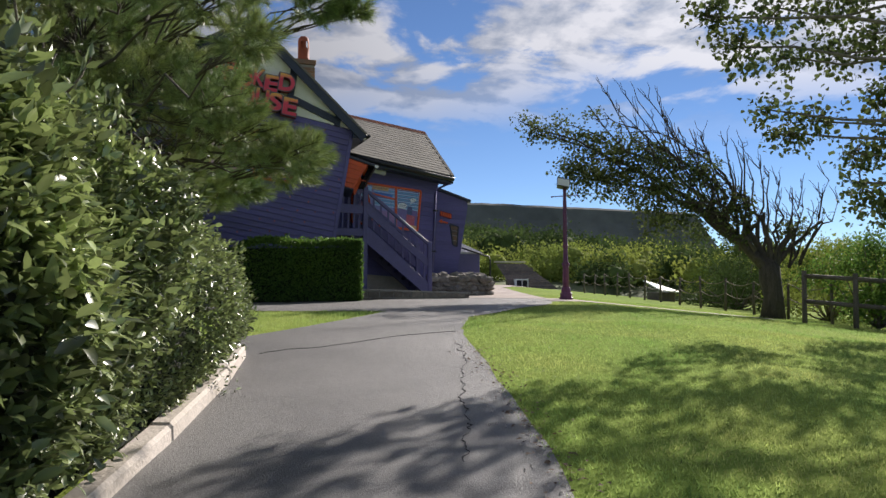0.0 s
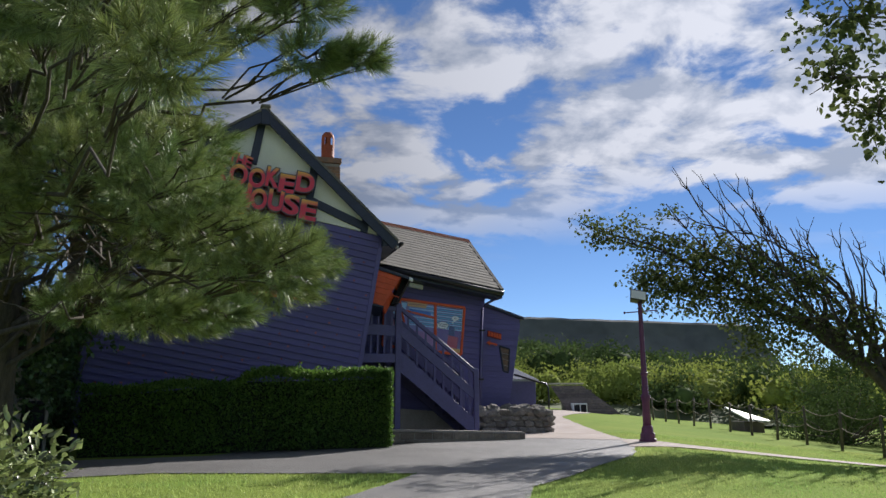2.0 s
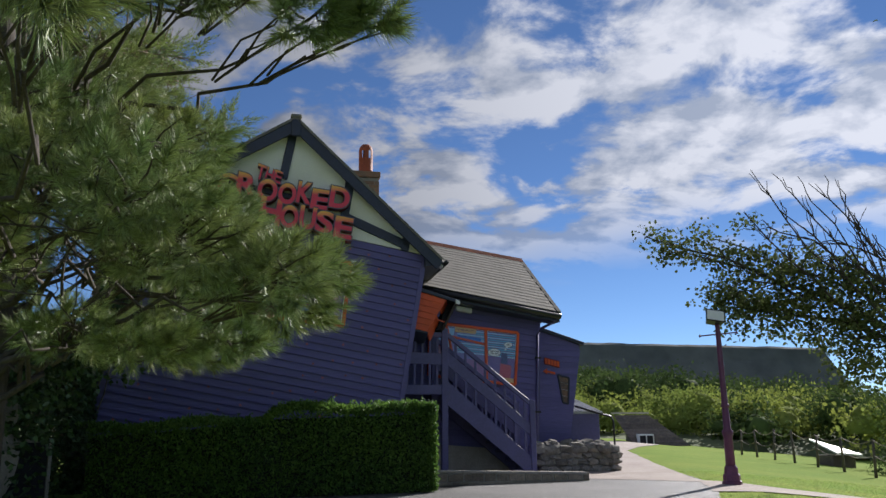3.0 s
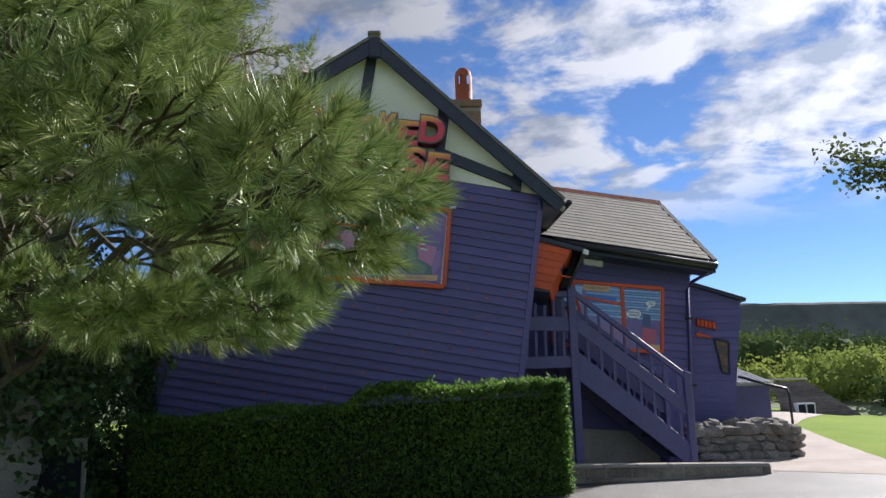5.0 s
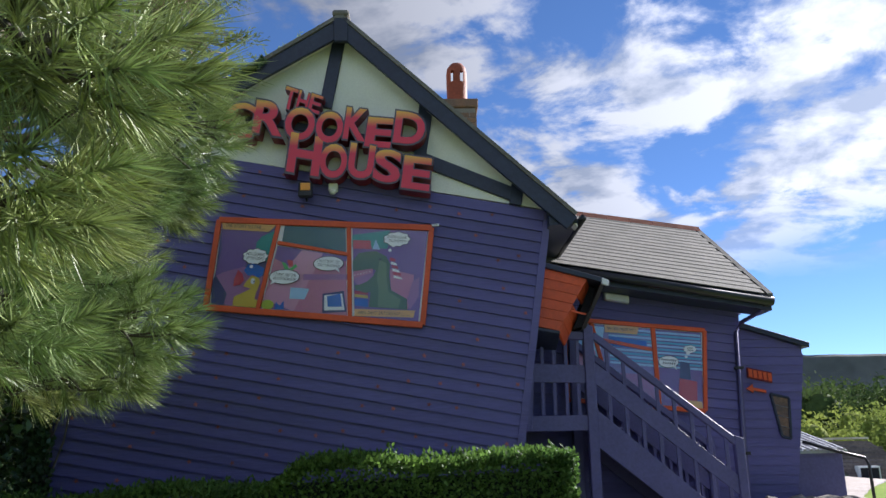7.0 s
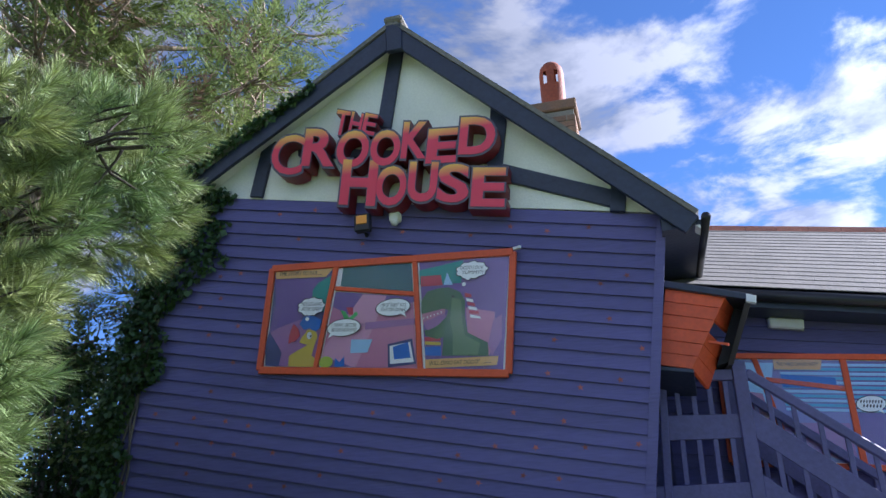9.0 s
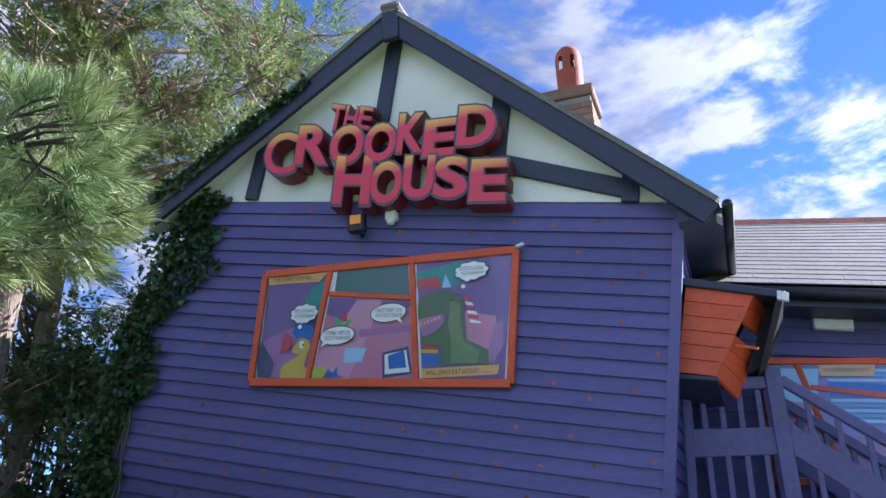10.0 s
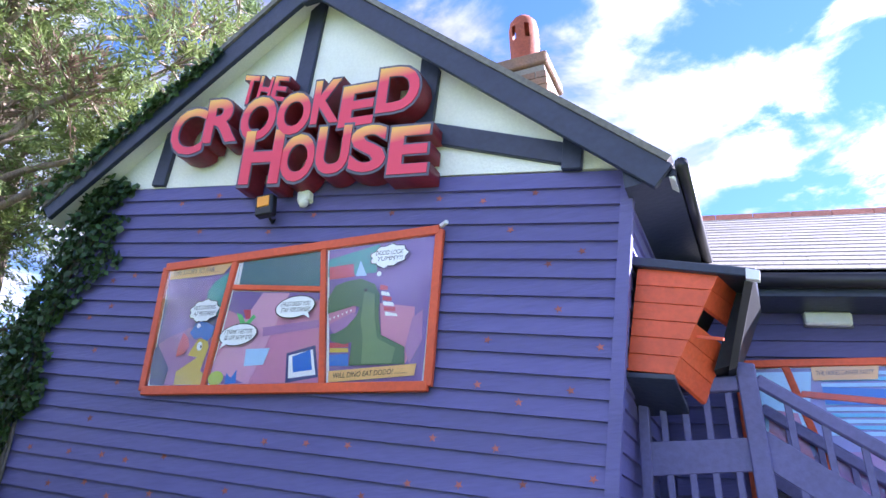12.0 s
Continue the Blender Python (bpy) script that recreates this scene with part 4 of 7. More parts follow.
def side_window():
    w = thing("window_2", "orange-framed comic window with blue blinds beside the stairs", "window", kind="structure", at=HOUSE @ pose(0, 0, 0.045))
    TL, TR, BR, BL = (4.88, 4.12), (6.745, 3.93), (6.65, 2.87), (4.85, 3.05)
    y = WING - 0.06
    part("panel", slab([BL, BR, TR, TL], y, WING - 0.025, PAPER), w, "white printed backing")
    a = y - 0.003
    part("print", ngon([(4.92, 3.08), (6.02, 2.97), (6.02, 3.97), (4.92, 4.08)], a, flat_colour("lilac_print", (0.25, 0.22, 0.5))), w)
    part("print", ngon([(6.08, 2.96), (6.63, 2.9), (6.70, 3.90), (6.08, 3.96)], a, VIOLET), w)
    for k in range(11):
        za = 4.02 - 0.045 * k
        part("blind_slat", prism([(5.45, za - 0.052), (6.02, za - 0.11), (6.02, za - 0.083), (5.45, za - 0.025)], a - 0.012, a - 0.002, SKYC if k % 2 else PALE), w)
        part("blind_slat", prism([(6.08, za - 0.117), (6.68, za - 0.175), (6.68, za - 0.148), (6.08, za - 0.09)], a - 0.012, a - 0.002, SKYC if k % 2 else PALE), w)
    for q, m in (([(4.93, 3.6), (5.3, 3.55), (5.4, 4.0), (4.93, 4.05)], PALE), ([(5.0, 3.4), (5.3, 3.35), (5.25, 3.7), (5.05, 3.75)], PINK), ([(5.45, 3.75), (5.95, 3.68), (5.95, 3.8), (5.45, 3.88)], BLUEC), ([(6.3, 2.95), (6.55, 2.93), (6.58, 3.25), (6.35, 3.3)], RED), ([(6.35, 3.3), (6.5, 3.28), (6.5, 3.5), (6.38, 3.52)], NAVYC), ([(5.4, 3.1), (6.0, 3.0), (6.0, 3.35), (5.4, 3.4)], MAUVE), ([(6.35, 2.93), (6.62, 2.9), (6.62, 2.99), (6.35, 3.02)], TAN)):
        part("print", ngon(q, a - 0.014 - 0.0001 * len(w.children), m), w)
    cap = part("caption", ngon([(5.40, 3.93), (5.83, 3.89), (5.86, 3.99), (5.40, 4.035)], a - 0.024, TAN), w, "tan caption strip")
    part("lettering", fit_text("THE FAIRIES DINNER PARTY", [(5.43, 3.965), (5.81, 3.93), (5.82, 3.965), (5.43, 4.0)], a - 0.0275, 0.001, M_INK), cap)
    bubble(w, 6.22, 3.52, 0.13, 0.075, ["........", "......"], a - 0.026, False, (0.1, -0.11))
    bubble(w, 6.52, 3.68, 0.085, 0.05, ["....", "...."], a - 0.026, True, (-0.03, -0.05))
    f0, f1 = WING - 0.105, WING - 0.05
    for s, e in ((TL, TR), (BL, BR)):
        frame_bar("window_frame", w, s, e, 0.058, f0, f1)
    for s, e in ((BL, TL), (BR, TR)):
        frame_bar("window_frame", w, s, e, 0.052, f0 + 0.004, f1)
    frame_bar("mullion", w, (6.05, 2.93), (6.05, 4.0), 0.06, f0 + 0.008, f1)
    frame_bar("mullion", w, (5.44, 2.99), (5.22, 4.09), 0.055, f0 + 0.012, f1)
    frame_bar("transom", w, (5.30, 3.84), (6.04, 3.68), 0.05, f0 + 0.016, f1)
    for q in ([(4.9, 3.06), (6.05, 2.95), (6.05, 3.98), (4.9, 4.1)], [(6.05, 2.95), (6.66, 2.89), (6.72, 3.92), (6.05, 3.98)]):
        g = part("pane", prism(q, WING - 0.093, WING - 0.09, M_GLASS), w, "clear reflective pane")
        g.visible_shadow = False
    b = thing("bulkhead_light", "white rectangular wall light under the eaves", "light", at=HOUSE @ pose(-0.04, 0, 0.05))
    q = [(5.46, 4.36), (5.80, 4.30), (5.81, 4.41), (5.46, 4.47)]
    part("base", slab([(x, z) for x, z in q], WING - 0.05, WING - 0.02, M_METAL, 0.005), b)
    part("diffuser", slab([(lerp(x, 5.63, 0.04), lerp(z, 4.385, 0.06)) for x, z in q], WING - 0.12, WING - 0.05, M_WHITE, 0.015), b, "white plastic diffuser")


side_window()

# ---- orange porch ----


def porch():
    t = thing("hanging_porch", "crooked orange boarded porch box with a dark roof", "porch", at=HOUSE @ pose(0, 0, -0.075))
    TLp, TRp, BRp, BLp = (4.40, 4.60), (4.90, 4.475), (4.53, 3.865), (4.25, 3.925)
    y0, y1 = 18.72, 19.35
    for i in range(6):
        f0, f1 = i / 6, (i + 0.97) / 6
        q = [(lerp(BLp[0], TLp[0], f0), lerp(BLp[1], TLp[1], f0)), (lerp(BRp[0], TRp[0], f0), lerp(BRp[1], TRp[1], f0)), (lerp(BRp[0], TRp[0], f1), lerp(BRp[1], TRp[1], f1)), (lerp(BLp[0], TLp[0], f1), lerp(BLp[1], TLp[1], f1))]
        part("board", slab(q, y0, y0 + 0.03, M_ORANGE, 0.003), t)
        e0, e1 = Vector((q[1][0], 0, q[1][1])), Vector((q[2][0], 0, q[2][1]))
        if i != 3:
            b0, b1 = e0.z - lerp(0.12, 0.02, i / 5), e1.z - lerp(0.12, 0.02, (i + 1) / 5)
            part("cheek_board", hexa([(e0.x, y0 + 0.001, e0.z), (e0.x + 0.14, y1 - 0.2, b0), (e1.x + 0.14, y1 - 0.2, b1), (e1.x, y0 + 0.001, e1.z), (e0.x - 0.03, y0 + 0.001, e0.z), (e0.x + 0.11, y1 - 0.2, b0), (e1.x + 0.11, y1 - 0.2, b1), (e1.x - 0.03, y0 + 0.001, e1.z)], M_ORANGE, 0.003), t)
    # solid near-black fillings: the shade in the recess and underneath, as colour
    part("core", slab([(4.28, 3.95), (4.5, 3.92), (4.84, 4.42), (4.42, 4.52)], y0 + 0.04, y1 - 0.02, M_DARK), t, "near-black block in place of the recess shade")
    part("dark_soffit", slab([(4.98, 4.43), (5.06, 4.40), (4.86, 3.95), (4.76, 3.93)], y0 + 0.3, y1 + 0.05, M_DARK), t, "near-black slab in place of the shade underneath")
    part("base_plate", hexa([(4.2, y0 - 0.01, 3.885), (4.54, y0 - 0.01, 3.825), (4.54, y0 - 0.01, 3.862), (4.2, y0 - 0.01, 3.922), (4.2, y1, 3.74), (4.56, y1 - 0.2, 3.69), (4.56, y1 - 0.2, 3.73), (4.2, y1, 3.78)], M_NAVY, 0.005), t)
    part("roof_slab", slab([(4.36, 4.61), (5.10, 4.40), (5.12, 4.455), (4.38, 4.67)], y0 - 0.05, y1 + 0.1, M_NAVY, 0.006), t, "dark blue roof slab")
    part("roof_slab", hexa([(5.04, y0 - 0.02, 4.39), (5.10, y0 - 0.02, 4.41), (4.90, y0 + 0.3, 3.93), (4.85, y0 + 0.3, 3.92), (5.06, y1 + 0.1, 4.39), (5.12, y1 + 0.1, 4.41), (4.86, y1 + 0.1, 3.90), (4.81, y1 + 0.1, 3.89)], M_BLACK), t)
    part("tip_cap", slab([(5.05, 4.395), (5.13, 4.37), (5.14, 4.435), (5.06, 4.465)], y0 - 0.056, y0 + 0.0, M_WHITE, 0.004), t, "white weathered end cap")
    part("catch", bar((4.70, y0 + 0.06, 4.10), (4.86, y0 + 0.02, 4.05), 0.02, 0.02, M_ORANGE), t)


porch()

# ---- stairs and landing ----


def stairs():
    t = thing("staircase", "dark blue painted timber stairs with landing and balustrade", "staircase", at=HOUSE @ pose(-0.01, 0.07, 0.055))
    Y0, Y1 = 19.1, 20.08
    nx = 4.97
    for y in (Y0, Y1):
        part("newel_post", slab([(nx - 0.09, 1.05), (nx + 0.03, 1.05), (nx + 0.05, 3.84), (nx - 0.07, 3.87)], y - 0.05, y + 0.06, M_BLUE_TRIM, 0.008), t)
        part("newel_post", slab([(6.60, 1.05), (6.70, 1.05), (6.70, 2.50), (6.59, 2.53)], y - 0.045, y + 0.05, M_BLUE_TRIM, 0.008), t)
        part("handrail", bar((nx + 0.04, y, 3.74), (6.62, y, 2.45), 0.07, 0.085, M_BLUE_TRIM, 0.012), t)
        part("mid_band", slab([(nx + 0.04, 3.16), (6.60, 1.86), (6.60, 2.08), (nx + 0.04, 3.42)], y - 0.015, y + 0.02, M_BLUE_TRIM, 0.004), t)
        part("stringer", slab([(nx + 0.04, 2.42), (6.62, 1.10), (6.62, 1.46), (nx + 0.04, 2.86)], y - 0.02, y + 0.025, M_BLUE_TRIM, 0.004), t)
        for k in range(8):
            x = lerp(nx + 0.2, 6.5, k / 7)
            f = (x - nx - 0.04) / (6.62 - nx - 0.04)
            part("baluster", box(x - 0.022, x + 0.022, y - 0.012, y + 0.012, lerp(2.80, 1.44, f), lerp(3.72, 2.43, f), M_BLUE_TRIM, 0.004), t)
    n = 8
    for k in range(n):
        x = lerp(nx + 0.08, 6.55, k / n)
        z = lerp(2.62, 1.18, k / n)
        part("tread", box(x, x + 0.26, Y0 + 0.03, Y1 - 0.03, z, z + 0.035, M_BLUE_TRIM, 0.006), t)
        part("riser", box(x + 0.225, x + 0.245, Y0 + 0.03, Y1 - 0.03, z - 0.145, z, M_BLUE_TRIM), t)
    part("landing_deck", box(4.12, nx + 0.02, Y0, WING - 0.11, 2.72, 2.78, M_BLUE_TRIM, 0.005), t)
    part("landing_edge", box(4.10, nx - 0.06, Y0 - 0.03, Y0 + 0.01, 2.62, 2.80, M_BLUE_TRIM, 0.005), t)
    part("landing_rail", slab([(4.30, 3.71), (nx - 0.07, 3.68), (nx - 0.07, 3.78), (4.30, 3.81)], Y0 - 0.03, Y0 + 0.04, M_BLUE_TRIM, 0.008), t)
    part("landing_band", slab([(4.22, 3.19), (nx - 0.07, 3.17), (nx - 0.07, 3.38), (4.22, 3.41)], Y0 - 0.015, Y0 + 0.02, M_BLUE_TRIM, 0.004), t)
    part("wall_post", slab([(4.17, 2.62), (4.24, 2.62), (4.32, 3.76), (4.25, 3.76)], Y0 - 0.04, Y0 + 0.04, M_BLUE_TRIM, 0.006), t)
    for k in range(4):
        x = 4.38 + 0.142 * k
        part("baluster", slab([(x - 0.022, 2.78), (x + 0.022, 2.78), (x + 0.042, 3.68), (x - 0.002, 3.68)], Y0 - 0.008, Y0 + 0.014, M_BLUE_TRIM, 0.004), t)
    thing("low_wall_under_stairs", "pale rendered low wall beneath the stairs", "wall", at=HOUSE, mesh=prism([(4.9, 0.9), (6.5, 0.9), (6.45, 1.35), (6.2, 1.66), (5.2, 1.74), (4.9, 1.72)], 20.17, 20.26, M_CONCRETE))


stairs()


def downpipe():
    t = thing("downpipe", "black plastic downpipe and swan-neck at the wing corner", "pipe", at=HOUSE @ pose(0, -0.15, 0.05))
    part("pipe", tube([(7.42, 20.0, 4.2), (7.41, 20.05, 4.12), (7.24, 20.34, 4.02), (7.18, 20.40, 3.9), (7.05, 20.40, 1.15)], [0.03] * 5, M_BLUE_TRIM, 8), t)
    for z in (3.4, 2.3):
        part("clip", box(7.03 + (z - 1.2) * 0.035, 7.15 + (z - 1.2) * 0.035, 20.37, 20.44, z, z + 0.04, M_BLACK, 0.004), t)
    part("outlet", lathe([(0.05, 0), (0.05, 0.12)], M_BLACK, 10, at=(7.44, 20.0, 4.16)), t)


downpipe()

# ---- leaning extension, annex, rocks ----


def extension():
    Y = 21.0
    w = thing("wall_extension", "leaning lean-to extension in dark blue boards", "wall", kind="structure", at=HOUSE @ pose(-0.05, 0, 0.085), mesh=slab([(7.1, 0.9), (7.98, 0.9), (8.46, 3.74), (7.1, 4.18)], Y + 0.012, Y + 0.2, M_BLUE_TRIM))
    n = 24
    for i in range(n):
        z0, z1 = 1.0 + i * 0.125, 1.0 + (i + 1) * 0.125 + 0.012
        r0, r1 = table(z0, [0.9, 3.74, 4.2], [8.0, 8.47, 7.15]), table(z1, [0.9, 3.74, 4.2], [8.0, 8.47, 7.15])
        if r1 > 7.25:
            part("board", hexa([(7.1, Y - 0.025, z0), (r0, Y - 0.025, z0 - 0.02), (r1, Y - 0.005, z1 - 0.02), (7.1, Y - 0.005, z1), (7.1, Y + 0.01, z0), (r0, Y + 0.01, z0 - 0.02), (r1, Y + 0.01, z1 - 0.02), (7.1, Y + 0.01, z1)], M_BLUE), w)
    thing("wall_extension_end", "end wall of the extension in blue boards", "wall", kind="structure", at=HOUSE, mesh=hexa([(7.98, Y + 0.201, 0.9), (8.46, Y + 0.201, 3.7), (8.46, 24, 3.7), (7.98, 24, 0.9), (7.8, Y + 0.201, 0.9), (8.28, Y + 0.201, 3.7), (8.28, 24, 3.7), (7.8, 24, 0.9)], M_BLUE_TRIM))
    r = thing("extension_roof", "dark sloping felt roof of the extension", "roof", kind="structure", at=HOUSE @ pose(-0.05, 0, 0.085))
    part("roof_slab", slab([(7.05, 4.18), (8.52, 3.72), (8.53, 3.79), (7.05, 4.26)], Y - 0.1, 24.2, M_NAVY, 0.006), r)
    s = thing("entrance_sign", "small orange-red raised sign with an arrow", "sign", at=HOUSE @ pose(-0.05, 0, 0.085))
    part("word_plate", slab([(7.60, 3.31), (7.95, 3.23), (7.96, 3.38), (7.61, 3.46)], Y - 0.05, Y - 0.02, M_SIGN_EDGE, 0.006), s)
    for k in range(5):
        x, z = 7.615 + 0.068 * k, 3.325 - 0.0155 * k
        part("letter_bar", slab([(x, z), (x + 0.055, z - 0.012), (x + 0.055, z + 0.10), (x, z + 0.112)], Y - 0.065, Y - 0.05, M_ORANGE, 0.003), s)
    part("arrow", prism([(7.57, 3.16), (7.66, 3.22), (7.66, 3.175), (7.84, 3.135), (7.84, 3.095), (7.66, 3.135), (7.66, 3.10)], Y - 0.06, Y - 0.02, M_ORANGE), s)
    win = thing("window_3", "small leaning leaded window in the extension", "window", kind="structure", at=HOUSE @ pose(-0.05, 0, 0.085))
    q = [(8.00, 2.50), (8.12, 2.46), (8.16, 3.02), (7.91, 3.08)]
    part("pane", slab(q, Y - 0.03, Y - 0.015, M_TAN_PANE), win, "tan leaded glass")
    for a, b in ((q[0], q[1]), (q[1], q[2]), (q[2], q[3]), (q[3], q[0])):
        frame_bar("window_frame", win, a, b, 0.035, Y - 0.05, Y - 0.01, M_NAVY)
    for f in (0.25, 0.5, 0.75):
        frame_bar("lead_bar", win, (lerp(q[0][0], q[3][0], f), lerp(q[0][1], q[3][1], f)), (lerp(q[1][0], q[2][0], f), lerp(q[1][1], q[2][1], f)), 0.012, Y - 0.045, Y - 0.02, M_METAL)
    a = thing("annex", "low blue annex with a shiny metal roof", "annex", at=HOUSE)
    part("wall", box(8.0, 8.80, Y + 0.05, 23, 0.95, 2.37, M_BLUE_TRIM, 0.01), a)
    part("roof", hexa([(7.95, Y, 2.34), (8.86, Y, 2.34), (8.70, 22.6, 2.68), (7.95, 22.6, 2.68), (7.95, Y, 2.38), (8.86, Y, 2.38), (8.70, 22.6, 2.72), (7.95, 22.6, 2.72)], M_METAL), a, "shiny corrugated metal roof")
    for k in range(10):
        x = 7.99 + 0.09 * k
        part("roof_rib", bar((x, Y - 0.01, 2.39), (x - 0.01, 22.6, 2.73), 0.03, 0.025, M_METAL), a)
    h = thing("handrail", "black tubular metal handrail at the path edge", "handrail", at=HOUSE)
    part("rail", tube([(8.15, 20.8, 2.5), (8.6, 20.75, 2.36), (8.93, 20.7, 2.27), (8.97, 20.7, 2.18), (8.98, 20.7, 1.15)], [0.022] * 5, M_BLACK, 8), h)


extension()


def rock_mesh(sx, sy, sz, seed):
    bm = bmesh.new()
    bmesh.ops.create_icosphere(bm, subdivisions=2, radius=1)
    for v in bm.verts:
        c = v.co
        k = 1 + 0.28 * noise.noise(c * 1.3 + Vector((seed, 0, 0))) + 0.12 * noise.noise(c * 3.1 + Vector((0, seed, 0)))
        m = max(abs(c.x), abs(c.y), abs(c.z))
        c2 = c * (0.55 + 0.45 / m) * k
        v.co = (c2.x * sx, c2.y * sy, c2.z * sz)
    me = bpy.data.meshes.new("rock")
    bm.to_mesh(me)
    bm.free()
    me.materials.append(M_STONE)
    return me


def rock_wall():
    w = thing("rock_wall", "dry stone wall of rough grey-brown rocks beside the path", "stone wall", at=HOUSE)
    part("rubble_core", box(7.12, 8.62, 20.12, 20.6, 1.0, 1.5, M_STONE, 0.03), w)
    rnd = random.Random(5)
    meshes = [rock_mesh(0.11 + 0.07 * rnd.random(), 0.1 + 0.04 * rnd.random(), 0.06 + 0.03 * rnd.random(), i * 3.7) for i in range(10)]
    for r in range(5):
        x = 7.08 + 0.1 * (r % 2)
        while x < 8.70 - 0.02 * r:
            big = 1.3 if r == 4 else 1.0
            z = 1.10 + 0.125 * r + 0.02 * rnd.random() + (0.02 if r == 4 else 0)
            part("stone", rnd.choice(meshes), w, at=pose(x, 20.08 + 0.05 * rnd.random() + 0.02 * r, z, rnd.uniform(-12, 12), rnd.uniform(-12, 12), rnd.choice((0, 180)) + rnd.uniform(-20, 20)) @ Matrix.Diagonal((big, big, big, 1)))
            x += 0.2 * big + 0.05 * rnd.random()
    for k in range(5):
        for r in range(5):
            part("stone", rnd.choice(meshes), w, at=pose(8.68 + 0.03 * rnd.random(), 20.14 + 0.13 * k, 1.12 + 0.125 * r, rnd.uniform(-12, 12), rnd.uniform(-12, 12), 90 + rnd.uniform(-20, 20)))
    for k in range(22):
        part("stone", rnd.choice(meshes), w, at=pose(rnd.uniform(7.1, 8.65), rnd.uniform(20.2, 20.6), 1.66 + 0.05 * rnd.random(), rnd.uniform(-15, 15), rnd.uniform(-15, 15), rnd.uniform(0, 360)) @ Matrix.Diagonal((1.25, 1.25, 1.2, 1)))
    low = thing("low_wall", "low weathered stone edging wall before the stairs", "wall", at=HOUSE)
    g = random.Random(12)

    def edge(f, z, back):
        return (lerp(4.5, 7.3, f), lerp(17.9, 18.1, f) + back, z)
    part("wall_core", hexa([edge(0, 0.95, 0.015), edge(1, 0.95, 0.015), edge(1, 1.24, 0.015), edge(0, 1.33, 0.015), edge(0, 0.95, 0.2), edge(1, 0.95, 0.2), edge(1, 1.24, 0.2), edge(0, 1.33, 0.2)], M_MORTAR), low)
    for r in range(2):
        f = 0.0
        while f < 0.99:
            f1 = min(1.0, f + g.uniform(0.07, 0.13))
            z0, z1 = [1.06 + 0.13 * r - 0.03 * q for q in (f, f1)], [1.182 + 0.13 * r - 0.035 * q for q in (f, f1)]
            d = g.uniform(0.0, 0.012)
            part("stone_block", hexa([edge(f + 0.003, z0[0], d), edge(f1 - 0.003, z0[1], d), edge(f1 - 0.003, z1[0], d), edge(f + 0.003, z1[1], d), edge(f + 0.003, z0[0], 0.05), edge(f1 - 0.003, z0[1], 0.05), edge(f1 - 0.003, z1[0], 0.05), edge(f + 0.003, z1[1], 0.05)], M_BLOCK, 0.006), low)
            f = f1
    f = 0.0
    while f < 0.99:
        f1 = min(1.0, f + 0.165)
        z = [1.335 - 0.09 * q for q in (f, f1)]
        part("coping", hexa([edge(f + 0.001, z[0], -0.02), edge(f1 - 0.001, z[1], -0.02), edge(f1 - 0.001, z[1] + 0.045, -0.02), edge(f + 0.001, z[0] + 0.045, -0.02), edge(f + 0.001, z[0], 0.22), edge(f1 - 0.001, z[1], 0.22), edge(f1 - 0.001, z[1] + 0.045, 0.22), edge(f + 0.001, z[0] + 0.045, 0.22)], M_CONCRETE, 0.008), low)
        f = f1


rock_wall()

# ---- foliage tools ----
M_LAUREL = material("laurel_leaf", (0.145, 0.185, 0.07), 0.36, vary=0.2, scale=1.2, fine=8, bump=0, second=(0.25, 0.305, 0.11), trans=0.25, island=0.75, spec=1.0)
M_PRIVET = material("privet_leaf", (0.09, 0.17, 0.04), 0.55, spec=0.2, vary=0.2, scale=1.0, fine=8, bump=0, second=(0.12, 0.21, 0.035), trans=0.45, island=0.45)
M_PINE = material("pine_needle", (0.195, 0.275, 0.108), 0.42, vary=0.25, scale=0.8, fine=8, bump=0, second=(0.335, 0.368, 0.143), trans=0.08, island=0.55, spec=0.25)
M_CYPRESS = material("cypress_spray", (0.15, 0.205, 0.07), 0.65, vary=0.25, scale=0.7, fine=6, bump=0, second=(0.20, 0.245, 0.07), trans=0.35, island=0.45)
M_SYCAMORE = material("sycamore_leaf", (0.10, 0.135, 0.055), 0.75, spec=0.12, vary=0.25, scale=0.8, fine=8, bump=0, second=(0.10, 0.12, 0.04), trans=0.3, island=0.4)
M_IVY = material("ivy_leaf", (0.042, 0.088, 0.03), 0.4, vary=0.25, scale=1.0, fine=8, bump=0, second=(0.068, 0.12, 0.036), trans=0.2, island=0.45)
M_BUSH = material("hillside_leaf", (0.10, 0.145, 0.045), 0.9, spec=0.08, vary=0.3, scale=0.15, fine=2, bump=0, second=(0.06, 0.095, 0.03), trans=0.2, island=0.2)
M_BUSH_LIGHT = material("light_bush_leaf", (0.30, 0.34, 0.075), 0.9, spec=0.08, vary=0.25, scale=0.2, fine=2, bump=0, second=(0.22, 0.28, 0.065), trans=0.3, island=0.2)
# bark darkened in its colour to look backlit and shaded
M_SHADED_BARK = material("shaded_bark", (0.095, 0.08, 0.065), 0.95, vary=0.4, scale=4, fine=24, bump=0.8, stretch=(3, 3, 0.6))
# near-black green that stands in for the shade deep inside a hedge
M_HEDGE_SHADE = material("hedge_inner_shade", (0.015, 0.022, 0.010), 0.95, vary=0.3)
RNG = np.random.default_rng(11)


def unit(v):
    return v / np.maximum(np.linalg.norm(v, axis=1, keepdims=True), 1e-9)


